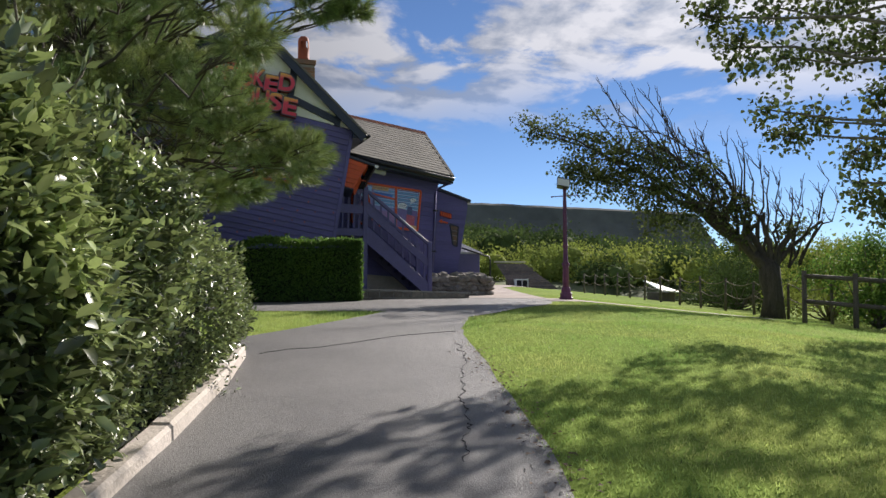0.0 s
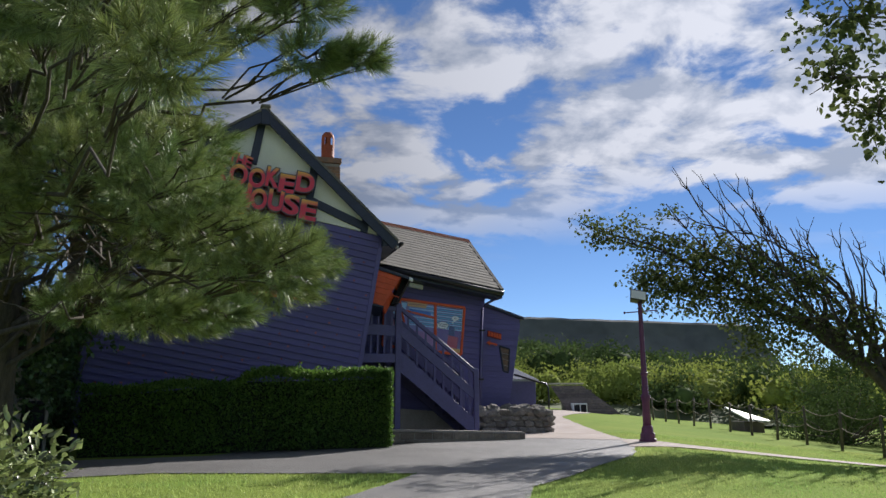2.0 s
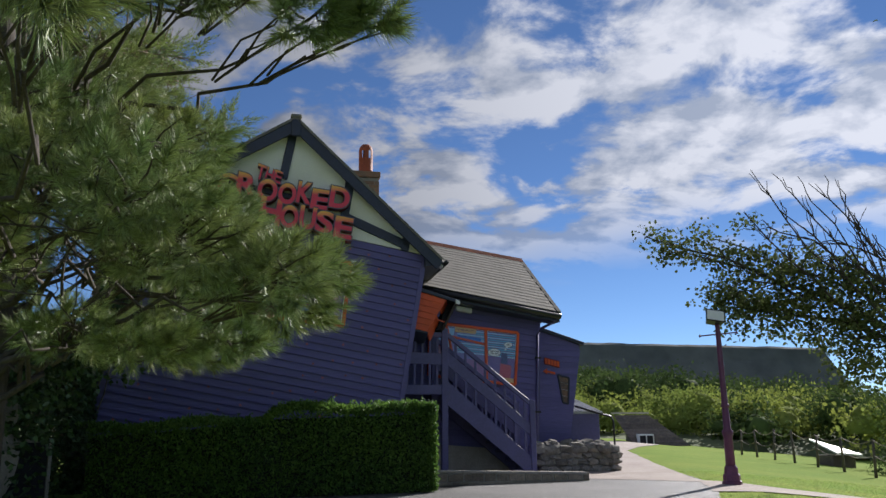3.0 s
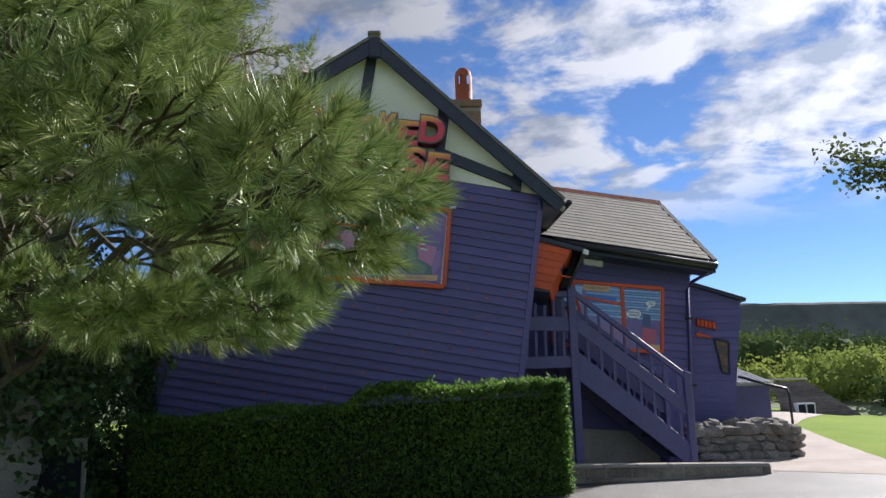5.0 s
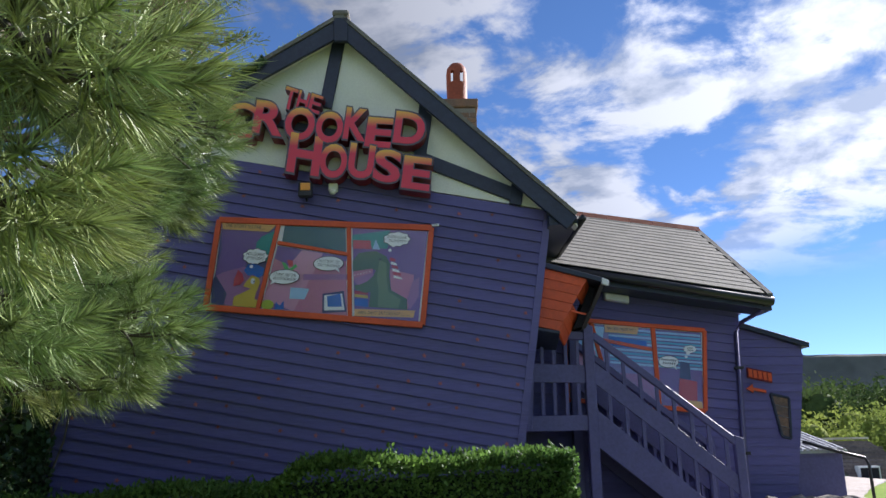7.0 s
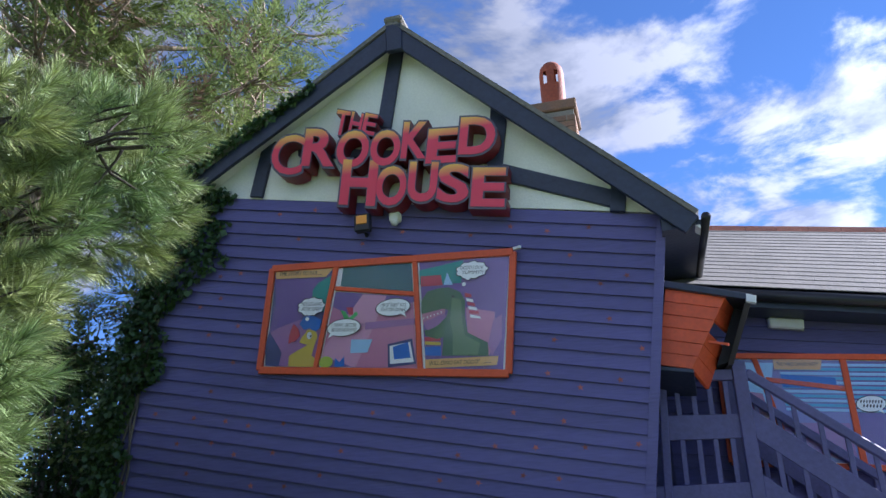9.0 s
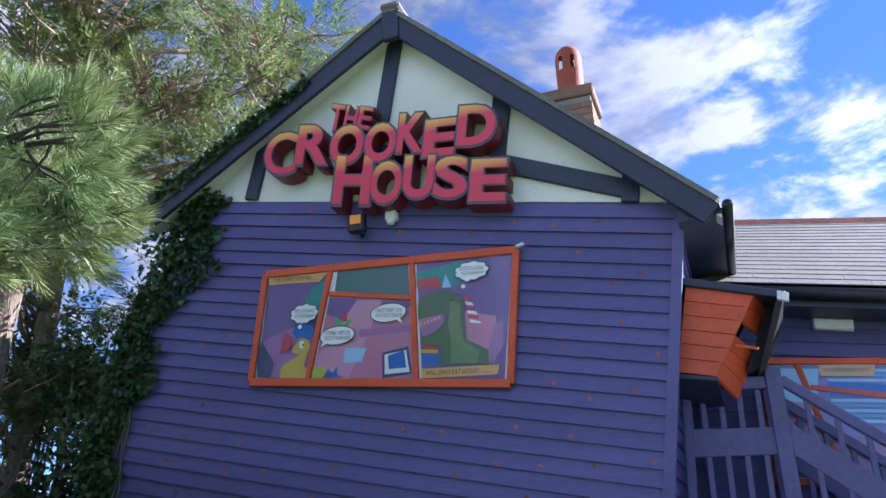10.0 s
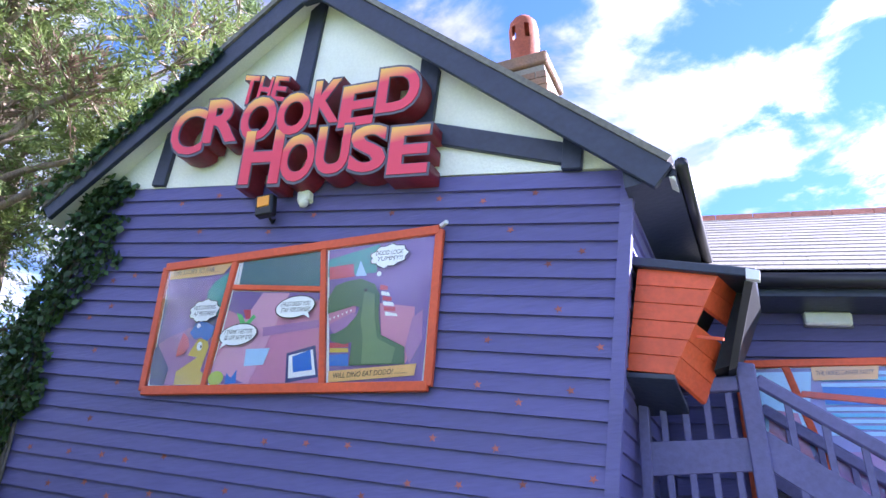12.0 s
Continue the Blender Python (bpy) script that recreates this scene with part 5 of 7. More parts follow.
def broad_leaf_mesh(P, along, facing, length, width, mat, fold=0.15, curl=0.12):
    """Leaves with a rounder outline: two points on either side of a midrib, the tip curled down."""
    n = len(P)
    a = unit(along)
    s = unit(np.cross(a, facing))
    f = np.cross(s, a)
    L = np.broadcast_to(np.asarray(length, float), (n,))[:, None]
    W = np.broadcast_to(np.asarray(width, float), (n,))[:, None]
    V = np.stack([P, P + a * L * 0.28 + s * W * 0.46 + f * W * fold, P + a * L * 0.66 + s * W * 0.40 + f * (W * fold - L * curl * 0.3), P + a * L - f * L * curl,
                  P + a * L * 0.66 - s * W * 0.40 + f * (W * fold - L * curl * 0.3), P + a * L * 0.28 - s * W * 0.46 + f * W * fold, P + a * L * 0.5], 1).reshape(-1, 3)
    i = (np.arange(n) * 7)[:, None]
    F = np.concatenate([i + np.array([t]) for t in ((0, 1, 6), (1, 2, 6), (2, 3, 6), (3, 4, 6), (4, 5, 6), (5, 0, 6))], 1).reshape(-1, 3)
    return big_mesh(V, F, mat)


def leaf_mesh(P, along, facing, length, width, mat, fold=0.18):
    """Leaves: at each point P a folded leaf of two halves, pointing along, its face turned to facing."""
    n = len(P)
    a = unit(along)
    s = unit(np.cross(a, facing))
    f = np.cross(s, a)
    L = np.broadcast_to(np.asarray(length, float), (n,))[:, None]
    W = np.broadcast_to(np.asarray(width, float), (n,))[:, None]
    V = np.stack([P, P + a * L * 0.45 + s * W * 0.5 + f * W * fold, P + a * L, P + a * L * 0.45 - s * W * 0.5 + f * W * fold], 1).reshape(-1, 3)
    i = (np.arange(n) * 4)[:, None]
    F = np.concatenate([i + np.array([[0, 1, 2]]), i + np.array([[0, 2, 3]])], 1).reshape(-1, 3)
    return big_mesh(V, F, mat)


def big_mesh(V, F, mat):
    me = bpy.data.meshes.new("foliage")
    me.vertices.add(len(V))
    me.vertices.foreach_set("co", np.asarray(V, np.float32).ravel())
    k = F.shape[1]
    me.loops.add(F.size)
    me.loops.foreach_set("vertex_index", F.astype(np.int32).ravel())
    me.polygons.add(len(F))
    me.polygons.foreach_set("loop_start", (np.arange(len(F)) * k).astype(np.int32))
    me.materials.append(mat)
    me.update(calc_edges=True)
    return me


def ball_points(n, c, r, shell=0.45):
    """Points in an ellipsoid, denser towards its skin; also the way outwards."""
    d = unit(RNG.normal(size=(n, 3)))
    rad = (shell + (1 - shell) * RNG.random((n, 1))) ** 0.7
    return np.asarray(c) + d * rad * np.asarray(r), d


def clump_leaves(lobes, per, length, width, mat, droop=0.2, jitter=0.7, shell=0.45, uneven=0.25, outward=0.0, broad=False):
    """Leaves over many lobes (centre, radii); each lobe is broken up into small clusters, so that gaps stay."""
    PS, AS, FS = [], [], []
    for c, r in lobes:
        m = max(4, int(per * (r[0] * r[1] + r[1] * r[2] + r[0] * r[2]) / 3))
        k = max(3, m // 14)
        C, D = ball_points(k, c, r, shell)
        C += RNG.normal(size=C.shape) * uneven * np.mean(r) * 0.5
        idx = RNG.integers(0, k, m)
        P = C[idx] + RNG.normal(size=(m, 3)) * length * 1.3
        A = D[idx] + RNG.normal(size=(m, 3)) * jitter
        A[:, 2] -= droop
        PS.append(P)
        AS.append(A)
        FS.append(unit(RNG.normal(size=(m, 3))) * 0.9 + np.array([0, 0, 0.8 - 0.4 * min(outward, 1)]) + D[idx] * outward)
    P, A, F = np.concatenate(PS), np.concatenate(AS), np.concatenate(FS)
    n = len(P)
    return (broad_leaf_mesh if broad else leaf_mesh)(P, A, F, length * (0.6 + 0.7 * RNG.random(n)), width * (0.6 + 0.7 * RNG.random(n)), mat)


def needle_mesh(C, A, needles, length, mat, width=0.0045):
    """Brushes of long needles: round each short shoot from C along A, splayed at its foot and swept forward at its tip."""
    n = len(C)
    A = unit(A)
    base = np.repeat(C, needles, 0)
    ax = np.repeat(A, needles, 0)
    f = RNG.random((n * needles, 1))
    side = unit(np.cross(ax, RNG.normal(size=ax.shape)))
    lean = np.radians(62 - 44 * f + RNG.normal(size=f.shape) * 7)
    d = ax * np.cos(lean) + side * np.sin(lean)
    base = base + ax * (f * 0.17 - 0.10)
    L = length * (0.8 + 0.35 * RNG.random((n * needles, 1)))
    s = unit(np.cross(d, RNG.normal(size=d.shape))) * width
    tip = base + d * L
    tip[:, 2] -= 0.06 * L[:, 0]
    V = np.stack([base - s, base + s, tip], 1).reshape(-1, 3)
    F = np.arange(len(V)).reshape(-1, 3)
    return big_mesh(V, F, mat)


def join_tubes(specs, mat):
    """Many limbs in one mesh; each spec is points and radii."""
    V, F = [], []
    for pts, rad in specs:
        me = tube(pts, rad, None, 6)
        o = len(V)
        V += [tuple(v.co) for v in me.vertices]
        F += [tuple(o + i for i in p.vertices) for p in me.polygons]
        bpy.data.meshes.remove(me)
    return from_data(V, F, mat, True)


def limb(a, b, r0, r1, sag=0.1, n=6, wob=0.06):
    a, b = np.asarray(a, float), np.asarray(b, float)
    pts, rad = [], []
    for i in range(n):
        t = i / (n - 1)
        p = a + (b - a) * t
        p = p + RNG.normal(size=3) * wob * (0 < i < n - 1)
        p[2] += sag * math.sin(math.pi * t)
        pts.append(tuple(p))
        rad.append(lerp(r0, r1, t))
    return pts, rad


# ---- laurel hedge and kerb ----


def hedge_x(y):
    return table(y, [-6, 3.0, 5.0, 6.05, 6.4], [-1.25, -1.28, -1.31, -1.33, -1.6])


def hedge_top(y):
    return table(y, [-6, 2.9, 3.7, 4.7, 5.2, 5.9, 6.15, 6.4], [2.3, 2.40, 2.27, 2.01, 1.91, 1.88, 1.78, 1.45])


def laurel_hedge():
    t = thing("laurel_hedge", "overgrown laurel hedge with glossy leaves along the kerb", "hedge")
    n = 60
    prof = []
    for i in range(n):
        y = lerp(-5.5, 6.05, i / (n - 1))
        x0, zt, zb = hedge_x(y) - 0.46, hedge_top(y) - 0.2, float(gz(-2, y)) + 0.05
        prof.append([(x0, y, zb), (x0 - 0.02, y, zt - 0.25), (x0 - 0.35, y, zt), (x0 - 1.6, y, zt), (x0 - 1.9, y, zb)])
    V = [p for ring in prof for p in ring]
    F = [(i * 5 + k, i * 5 + k + 1, (i + 1) * 5 + k + 1, (i + 1) * 5 + k) for i in range(n - 1) for k in range(4)]
    F += [tuple(range(5)), tuple((n - 1) * 5 + k for k in range(5))]
    # solid core behind the leaves, coloured as the shade between them
    part("inner_growth", from_data(V, F, M_HEDGE_SHADE, True), t)
    m = 62000
    y = -1.5 + 7.9 * RNG.random(m) ** 0.8
    u = RNG.random(m)
    big = np.interp(y, [2.8, 3.8, 4.6], [1.0, 0.7, 0.45])
    hx = np.interp(y, [-6, 3.0, 5.0, 6.05, 6.4], [-1.25, -1.28, -1.31, -1.33, -1.6])
    ht = np.interp(y, [-6, 2.9, 3.7, 4.7, 5.2, 5.9, 6.15, 6.4], [2.3, 2.40, 2.27, 2.01, 1.91, 1.88, 1.78, 1.45])
    zb = gz(hx, y) + 0.1
    face = u < 0.68
    lump = (0.16 * np.sin(y * 2.3 + 1.0) * np.sin(u * 7) + 0.08 * np.sin(y * 5.1) + 0.07 * RNG.normal(size=m)) * np.interp(y, [4.0, 5.0], [1.0, 0.6])
    f = (u / 0.68)
    z = np.where(face, zb + (ht - 0.1 - zb) * f, ht + lump * 0.7 + 0.1 * RNG.random(m))
    x = np.where(face, hx - 0.12 + lump * 0.8 - 0.28 * np.clip(f - 0.75, 0, 1) - 0.36 * np.clip(0.5 - f, 0, 1) / 0.5, hx - 0.3 - (u - 0.68) / 0.32 * 1.6)
    endr = RNG.random(m) < 0.12
    # the rounded end
    x = np.where(endr & face, hx - 0.2 - 0.3 * np.clip(0.5 - f, 0, 1) / 0.5 - 1.3 * RNG.random(m), x)
    y = np.where(endr & face, 6.1 + 0.15 * RNG.random(m) - 0.15 * np.abs(f - 0.5), y)
    z = np.where(endr & face, zb + (1.82 - zb) * f, z)
    big = np.where(y > 4.6, 0.45, big)
    P = np.stack([x, y, z], 1)
    out = np.where(face[:, None], np.array([1.0, -0.15, 0.35]), np.array([0.2, -0.1, 1.0]))
    A = out * 0.8 + RNG.normal(size=(m, 3)) * 0.6 + np.array([0.1, -0.25, 0.1])
    fc = out * 0.6 + RNG.normal(size=(m, 3)) * 0.5 + np.array([0.15, 0.0, 0.6])
    L = (0.105 * (0.6 + 0.6 * RNG.random(m))) * big
    part("foliage", broad_leaf_mesh(P, A, fc, L, L * 0.40, M_LAUREL), t, "glossy dark and bright green leaves")
    # sprigs that stand up from the top
    specs, lp = [], []
    for k in range(46):
        yy = RNG.uniform(1.5, 3.9)
        b = np.array([hedge_x(yy) - RNG.uniform(0.2, 1.1), yy, hedge_top(yy)])
        e = b + np.array([RNG.uniform(-0.05, 0.12), RNG.uniform(-0.1, 0.1), RNG.uniform(0.12, 0.32)])
        specs.append(limb(b, e, 0.006, 0.003, 0, 3, 0.01))
        for q in range(9):
            lp.append(b + (e - b) * RNG.random())
    part("sprig_wood", join_tubes(specs, M_BARK), t)["kind"] = "stuff"
    lp = np.array(lp)
    part("sprig_growth", leaf_mesh(lp, RNG.normal(size=lp.shape) + np.array([0, 0, 1.1]), RNG.normal(size=lp.shape), 0.09, 0.035, M_LAUREL), t)["kind"] = "stuff"


laurel_hedge()


def kerb_x(y):
    return table(y, [-8, 3.94, 4.84, 6.53, 7.95], [-1.42, -1.54, -1.60, -1.73, -1.94])


def kerb():
    t = thing("kerb", "pale stone kerb edging along the hedge foot", "kerb", kind="structure")
    y = -8.0
    k = 0
    while y < 7.9:
        y1 = min(y + 1.83, 7.95)
        a, b = kerb_x(y), kerb_x(y1)
        za, zb = float(gz(a, y)), float(gz(b, y1))
        h = 0.10 + 0.008 * (k % 3)
        part("kerb_stone", hexa([(a - 0.13, y + 0.0015, za - 0.1), (a + 0.03, y + 0.0015, za - 0.1), (a + 0.02, y + 0.0015, za + h), (a - 0.13, y + 0.0015, za + h),
                                 (b - 0.13, y1 - 0.0015, zb - 0.1), (b + 0.03, y1 - 0.0015, zb - 0.1), (b + 0.02, y1 - 0.0015, zb + h), (b - 0.13, y1 - 0.0015, zb + h)], M_KERB, 0.022), t)
        y = y1
        k += 1


kerb()

# ---- clipped hedge before the house ----


def clipped_hedge():
    t = thing("clipped_hedge", "clipped green box hedge with sunlit top before the house", "hedge")
    A, B = np.array([-1.71, 17.265]), np.array([-6.2, 15.14])
    d = (B - A) / np.linalg.norm(B - A)
    nrm = np.array([-d[1], d[0]])
    if nrm[1] < 0:
        nrm = -nrm
    Ln = np.linalg.norm(B - A)
    W = 0.85

    def top(s):
        return np.interp(s, [0, 2.36, 2.62, 8.55], [2.38, 2.37, 2.20, 1.93])
    segs = [(0.08, 2.45), (2.45, 4.2), (4.2, Ln)]
    for s0, s1 in segs:
        p0, p1 = A + d * s0, A + d * s1
        c = []
        for p, s in ((p0, s0 + 0.01), (p1, s1 - 0.01)):
            z1 = float(top(s)) - 0.1
            f, b = p + nrm * 0.1, p + nrm * (W - 0.1)
            zb = float(gz(p[0], p[1])) - 0.05
            c += [(f[0], f[1], zb), (b[0], b[1], zb), (b[0], b[1], z1), (f[0], f[1], z1)]
        # near-black filling: shade between the leaves, put in as colour
        part("inner_growth", hexa(c, M_HEDGE_SHADE), t)
    m = 52000
    s = Ln * RNG.random(m) ** 1.25
    kind = RNG.random(m)
    w, v = RNG.random(m), RNG.random(m)
    end = kind < 0.1
    tp = (kind > 0.62) & ~end
    front = ~end & ~tp
    s = np.where(end, 0.03 + 0.08 * RNG.random(m), s)
    zt = top(s)
    base = A + d * s[:, None]
    zb = gz(base[:, 0], base[:, 1])
    bulge = 0.05 * np.sin(s * 3.1) + 0.04 * RNG.normal(size=m)
    off = np.where(front, 0.04 + bulge, w * W)
    z = np.where(tp, zt + 0.03 * RNG.normal(size=m) + 0.035 * np.sin(s * 4), zb + 0.02 + (zt - zb) * v)
    P = np.stack([base[:, 0] + nrm[0] * off, base[:, 1] + nrm[1] * off, z], 1)
    out = np.where(tp[:, None], np.array([0, 0, 1.0]), np.where(end[:, None], np.array([-d[0], -d[1], 0.2]), np.array([-nrm[0], -nrm[1], 0.2])))
    Aw = out + RNG.normal(size=(m, 3)) * 0.7
    fc = out + RNG.normal(size=(m, 3)) * 0.6
    L = 0.05 * (0.6 + 0.7 * RNG.random(m))
    part("foliage", leaf_mesh(P, Aw, fc, L, L * 0.55, M_PRIVET, 0.1), t, "small bright green leaves")
    lp = []
    for k in range(60):
        ss = RNG.uniform(0.05, 2.2) if k < 40 else RNG.uniform(2.2, 6)
        p = A + d * ss + nrm * RNG.uniform(0.1, 0.7)
        for q in range(7):
            lp.append((p[0] + RNG.normal() * 0.015, p[1] + RNG.normal() * 0.015, float(top(ss)) + 0.1 * RNG.random() * (1.6 if k % 9 == 0 else 1)))
    lp = np.array(lp)
    sp = part("sprig_foliage", leaf_mesh(lp, RNG.normal(size=lp.shape) * 0.6 + np.array([0, 0, 1.0]), RNG.normal(size=lp.shape), 0.06, 0.03, M_PRIVET), t)
    sp["kind"] = "stuff"


clipped_hedge()

# ---- board and figure in the shade beyond the hedge ----


def shaded_corner():
    z = float(gz(-6.80, 14.75))
    t = thing("display_board", "dark board in a pale weathered frame beside the hedge", "board", at=pose(-6.80, 14.75, z, 0, 0, 41.7))
    w, h = 0.59, 0.89
    part("panel", box(-w / 2 + 0.05, w / 2 - 0.05, -0.015, 0.015, 0.02, h - 0.05, M_DARK, 0.004), t, "dark flat panel")
    part("top_rail", box(-w / 2, w / 2, -0.03, 0.03, h - 0.05, h, M_CONCRETE, 0.008), t)
    for x in (-w / 2, w / 2 - 0.05):
        part("post", box(x, x + 0.05, -0.03, 0.03, -0.05, h - 0.05, M_CONCRETE, 0.008), t)
    bm = bmesh.new()
    bmesh.ops.create_uvsphere(bm, u_segments=20, v_segments=14, radius=1.0)
    for v in bm.verts:
        c = v.co.copy()
        k = 1 + 0.25 * noise.noise(c * 1.2 + Vector((3.0, 0, 0)))
        pinch = 1 - 0.55 * math.exp(-((c.z - 0.45) / 0.18) ** 2)
        v.co = (c.x * 0.36 * k * pinch + 0.12 * c.z, c.y * 0.3 * k * pinch, (c.z + 1) * 0.72)
    me = bpy.data.meshes.new("garden_statue")
    bm.to_mesh(me)
    bm.free()
    me.materials.append(M_CONCRETE)
    me.polygons.foreach_set("use_smooth", [True] * len(me.polygons))
    thing("garden_statue", "plain pale stone figure standing in deep shade", "statue", at=pose(-6.93, 14.23, float(gz(-6.93, 14.23)) - 0.03), mesh=me)


shaded_corner()

# ---- pine over the path ----


def pine():
    t = thing("pine_tree", "large spreading pine with long grey-green needles over the path", "tree")
    base = (-6.4, 13.2, float(gz(-6.4, 13.2)))
    trunk = [base, (-6.3, 13.1, 2.6), (-6.1, 12.8, 4.2), (-6.0, 12.4, 6.0), (-6.0, 12.0, 8.2), (-5.8, 11.6, 10.2)]
    # trunk and limbs take the bark with shade in its colour
    part("trunk", tube(trunk, [0.30, 0.26, 0.22, 0.18, 0.13, 0.05], M_SHADED_BARK, 12), t, "furrowed grey-brown trunk")
    # the branch over the path, the low branch before the wall, the limb by the gable, high sprigs, the heart of the crown
    lobes = [((-1.78, 11.3, 3.40), (0.28, 0.36, 0.24)), ((-2.1, 11.4, 3.2), (0.40, 0.42, 0.3)), ((-2.4, 11.0, 3.35), (0.5, 0.5, 0.32)), ((-1.85, 10.4, 3.2), (0.32, 0.33, 0.33)), ((-2.5, 10.3, 3.45), (0.5, 0.45, 0.38)), ((-3.1, 10.9, 3.6), (0.6, 0.6, 0.4)), ((-2.9, 10.0, 3.8), (0.6, 0.5, 0.4)), ((-3.8, 10.4, 4.1), (0.8, 0.7, 0.5)),
             ((-3.62, 13.85, 3.25), (0.32, 0.36, 0.26)), ((-4.0, 14.0, 3.02), (0.42, 0.38, 0.22)), ((-4.4, 14.3, 3.75), (0.42, 0.42, 0.32)), ((-4.5, 14.0, 3.08), (0.55, 0.42, 0.26)), ((-4.1, 13.5, 3.4), (0.55, 0.45, 0.28)), ((-5.1, 13.8, 3.2), (0.6, 0.5, 0.3)), ((-3.6, 11.7, 2.85), (0.5, 0.4, 0.22)), ((-4.4, 11.9, 3.0), (0.7, 0.6, 0.3)), ((-3.1, 12.3, 2.98), (0.5, 0.4, 0.24)),
             ((-4.15, 14.9, 4.9), (0.42, 0.45, 0.42)), ((-4.6, 15.2, 4.6), (0.45, 0.45, 0.42)), ((-4.45, 14.5, 4.3), (0.45, 0.45, 0.4)), ((-5.0, 15.0, 5.3), (0.55, 0.55, 0.45)), ((-4.3, 14.1, 4.85), (0.42, 0.42, 0.36)), ((-4.9, 14.3, 3.9), (0.65, 0.55, 0.4)),
             ((-1.12, 9.86, 4.93), (0.26, 0.22, 0.12)), ((-1.55, 9.75, 4.92), (0.34, 0.3, 0.17)), ((-1.5, 9.4, 5.2), (0.34, 0.28, 0.16)), ((-2.2, 9.6, 5.25), (0.5, 0.4, 0.25)), ((-3.0, 9.6, 5.5), (0.7, 0.6, 0.35)), ((-3.2, 8.6, 5.0), (0.7, 0.6, 0.45)), ((-4.1, 9.0, 5.2), (0.8, 0.7, 0.5)), ((-2.8, 9.0, 6.1), (0.7, 0.6, 0.45)), ((-4.3, 8.2, 5.9), (0.9, 0.8, 0.6)), ((-3.3, 11.2, 4.6), (0.6, 0.6, 0.35)), ((-2.2, 7.4, 4.3), (0.45, 0.5, 0.3)), ((-1.75, 7.15, 3.75), (0.28, 0.3, 0.2)),
             ((-4.2, 11.8, 4.8), (0.8, 0.8, 0.5)), ((-5.0, 11.0, 4.9), (1.0, 1.0, 0.7)), ((-5.6, 11.3, 3.9), (1.0, 1.0, 0.7)), ((-5.0, 10.0, 3.9), (0.8, 0.8, 0.5)), ((-5.3, 13.2, 5.9), (1.0, 0.9, 0.8)), ((-5.2, 10.2, 6.3), (1.2, 1.1, 0.9)), ((-4.1, 9.6, 6.9), (1.1, 0.9, 0.7)), ((-6.7, 11.6, 7.4), (1.3, 1.2, 1.0)), ((-6.6, 10.4, 5.2), (1.1, 1.0, 0.9)),
             ((-7.6, 12.4, 5.8), (1.2, 1.1, 1.0)), ((-5.9, 11.4, 9.2), (1.1, 1.1, 0.9)), ((-6.9, 13.8, 4.2), (0.8, 0.8, 0.6)), ((-3.5, 9.0, 7.9), (0.9, 0.7, 0.5)), ((-7.0, 9.6, 7.2), (1.2, 1.0, 0.8)), ((-6.3, 9.2, 4.3), (0.9, 0.8, 0.6)), ((-3.0, 9.6, 7.3), (0.9, 0.6, 0.4))]
    specs, C, A = [], [], []
    for c, r in lobes:
        c, r = np.array(c), np.array(r)
        f = np.interp(c[2] - 0.6, [p[2] for p in trunk], range(len(trunk)))
        i0 = int(min(f, 4))
        root = np.array(trunk[i0]) + (np.array(trunk[i0 + 1]) - np.array(trunk[i0])) * (f - i0)
        specs.append(limb(root, c + (root - c) * 0.12, 0.04, 0.009, 0.35, 9, 0.12))
        n = int(210 * (r[0] * r[1] + r[1] * r[2] + r[0] * r[2]) / 3) + 24
        P, D = ball_points(n, c, r, 0.5)
        for j in range(0, n, 4):
            q = c + (P[j] - c) * 0.1 + (root - c) * RNG.uniform(0, 0.25)
            specs.append(limb(q, P[j], 0.012, 0.005, 0.03, 4, 0.03))
        C.append(P)
        A.append(D + unit((c - root)[None]) * 0.7 + np.array([0, 0, 0.3]))
    # bare grey branches under the crown
    for k in range(16):
        a = np.array([-4.6, 11.2, 3.6]) + RNG.normal(size=3) * np.array([0.5, 0.5, 0.3])
        e = np.array([-3.7, 10.4, 3.3]) + RNG.normal(size=3) * np.array([0.35, 0.3, 0.3])
        b = limb(a, e, 0.016, 0.005, 0.05, 6, 0.05)
        specs.append(b)
        for q in range(3):
            p = np.array(b[0][RNG.integers(2, 6)])
            specs.append(limb(p, p + RNG.normal(size=3) * 0.16, 0.006, 0.003, 0, 4, 0.02))
    part("branchwork", join_tubes(specs, M_SHADED_BARK), t, "bare grey-brown twigs and limbs")
    C, A = np.concatenate(C), np.concatenate(A)
    part("needle_crown", needle_mesh(C, A, 110, 0.15, M_PINE, 0.0030), t, "tufts of long needles")
    cone = lathe([(0.0, -0.05), (0.03, -0.04), (0.042, -0.01), (0.035, 0.03), (0.0, 0.06)], M_BRICK, 10)
    for k in range(14):
        p = C[RNG.integers(0, len(C))]
        part("cone", cone, t, "brown pine cone" if k == 0 else "", at=pose(p[0], p[1], p[2] - 0.05, RNG.uniform(100, 180), 0, RNG.uniform(0, 360)))


pine()

# ---- conifers behind the house corner ----


M_DEAD = material("dead_spray", (0.20, 0.13, 0.09), 0.85, vary=0.25, scale=0.7, fine=6, bump=0, second=(0.15, 0.11, 0.07), trans=0.2, island=0.4)


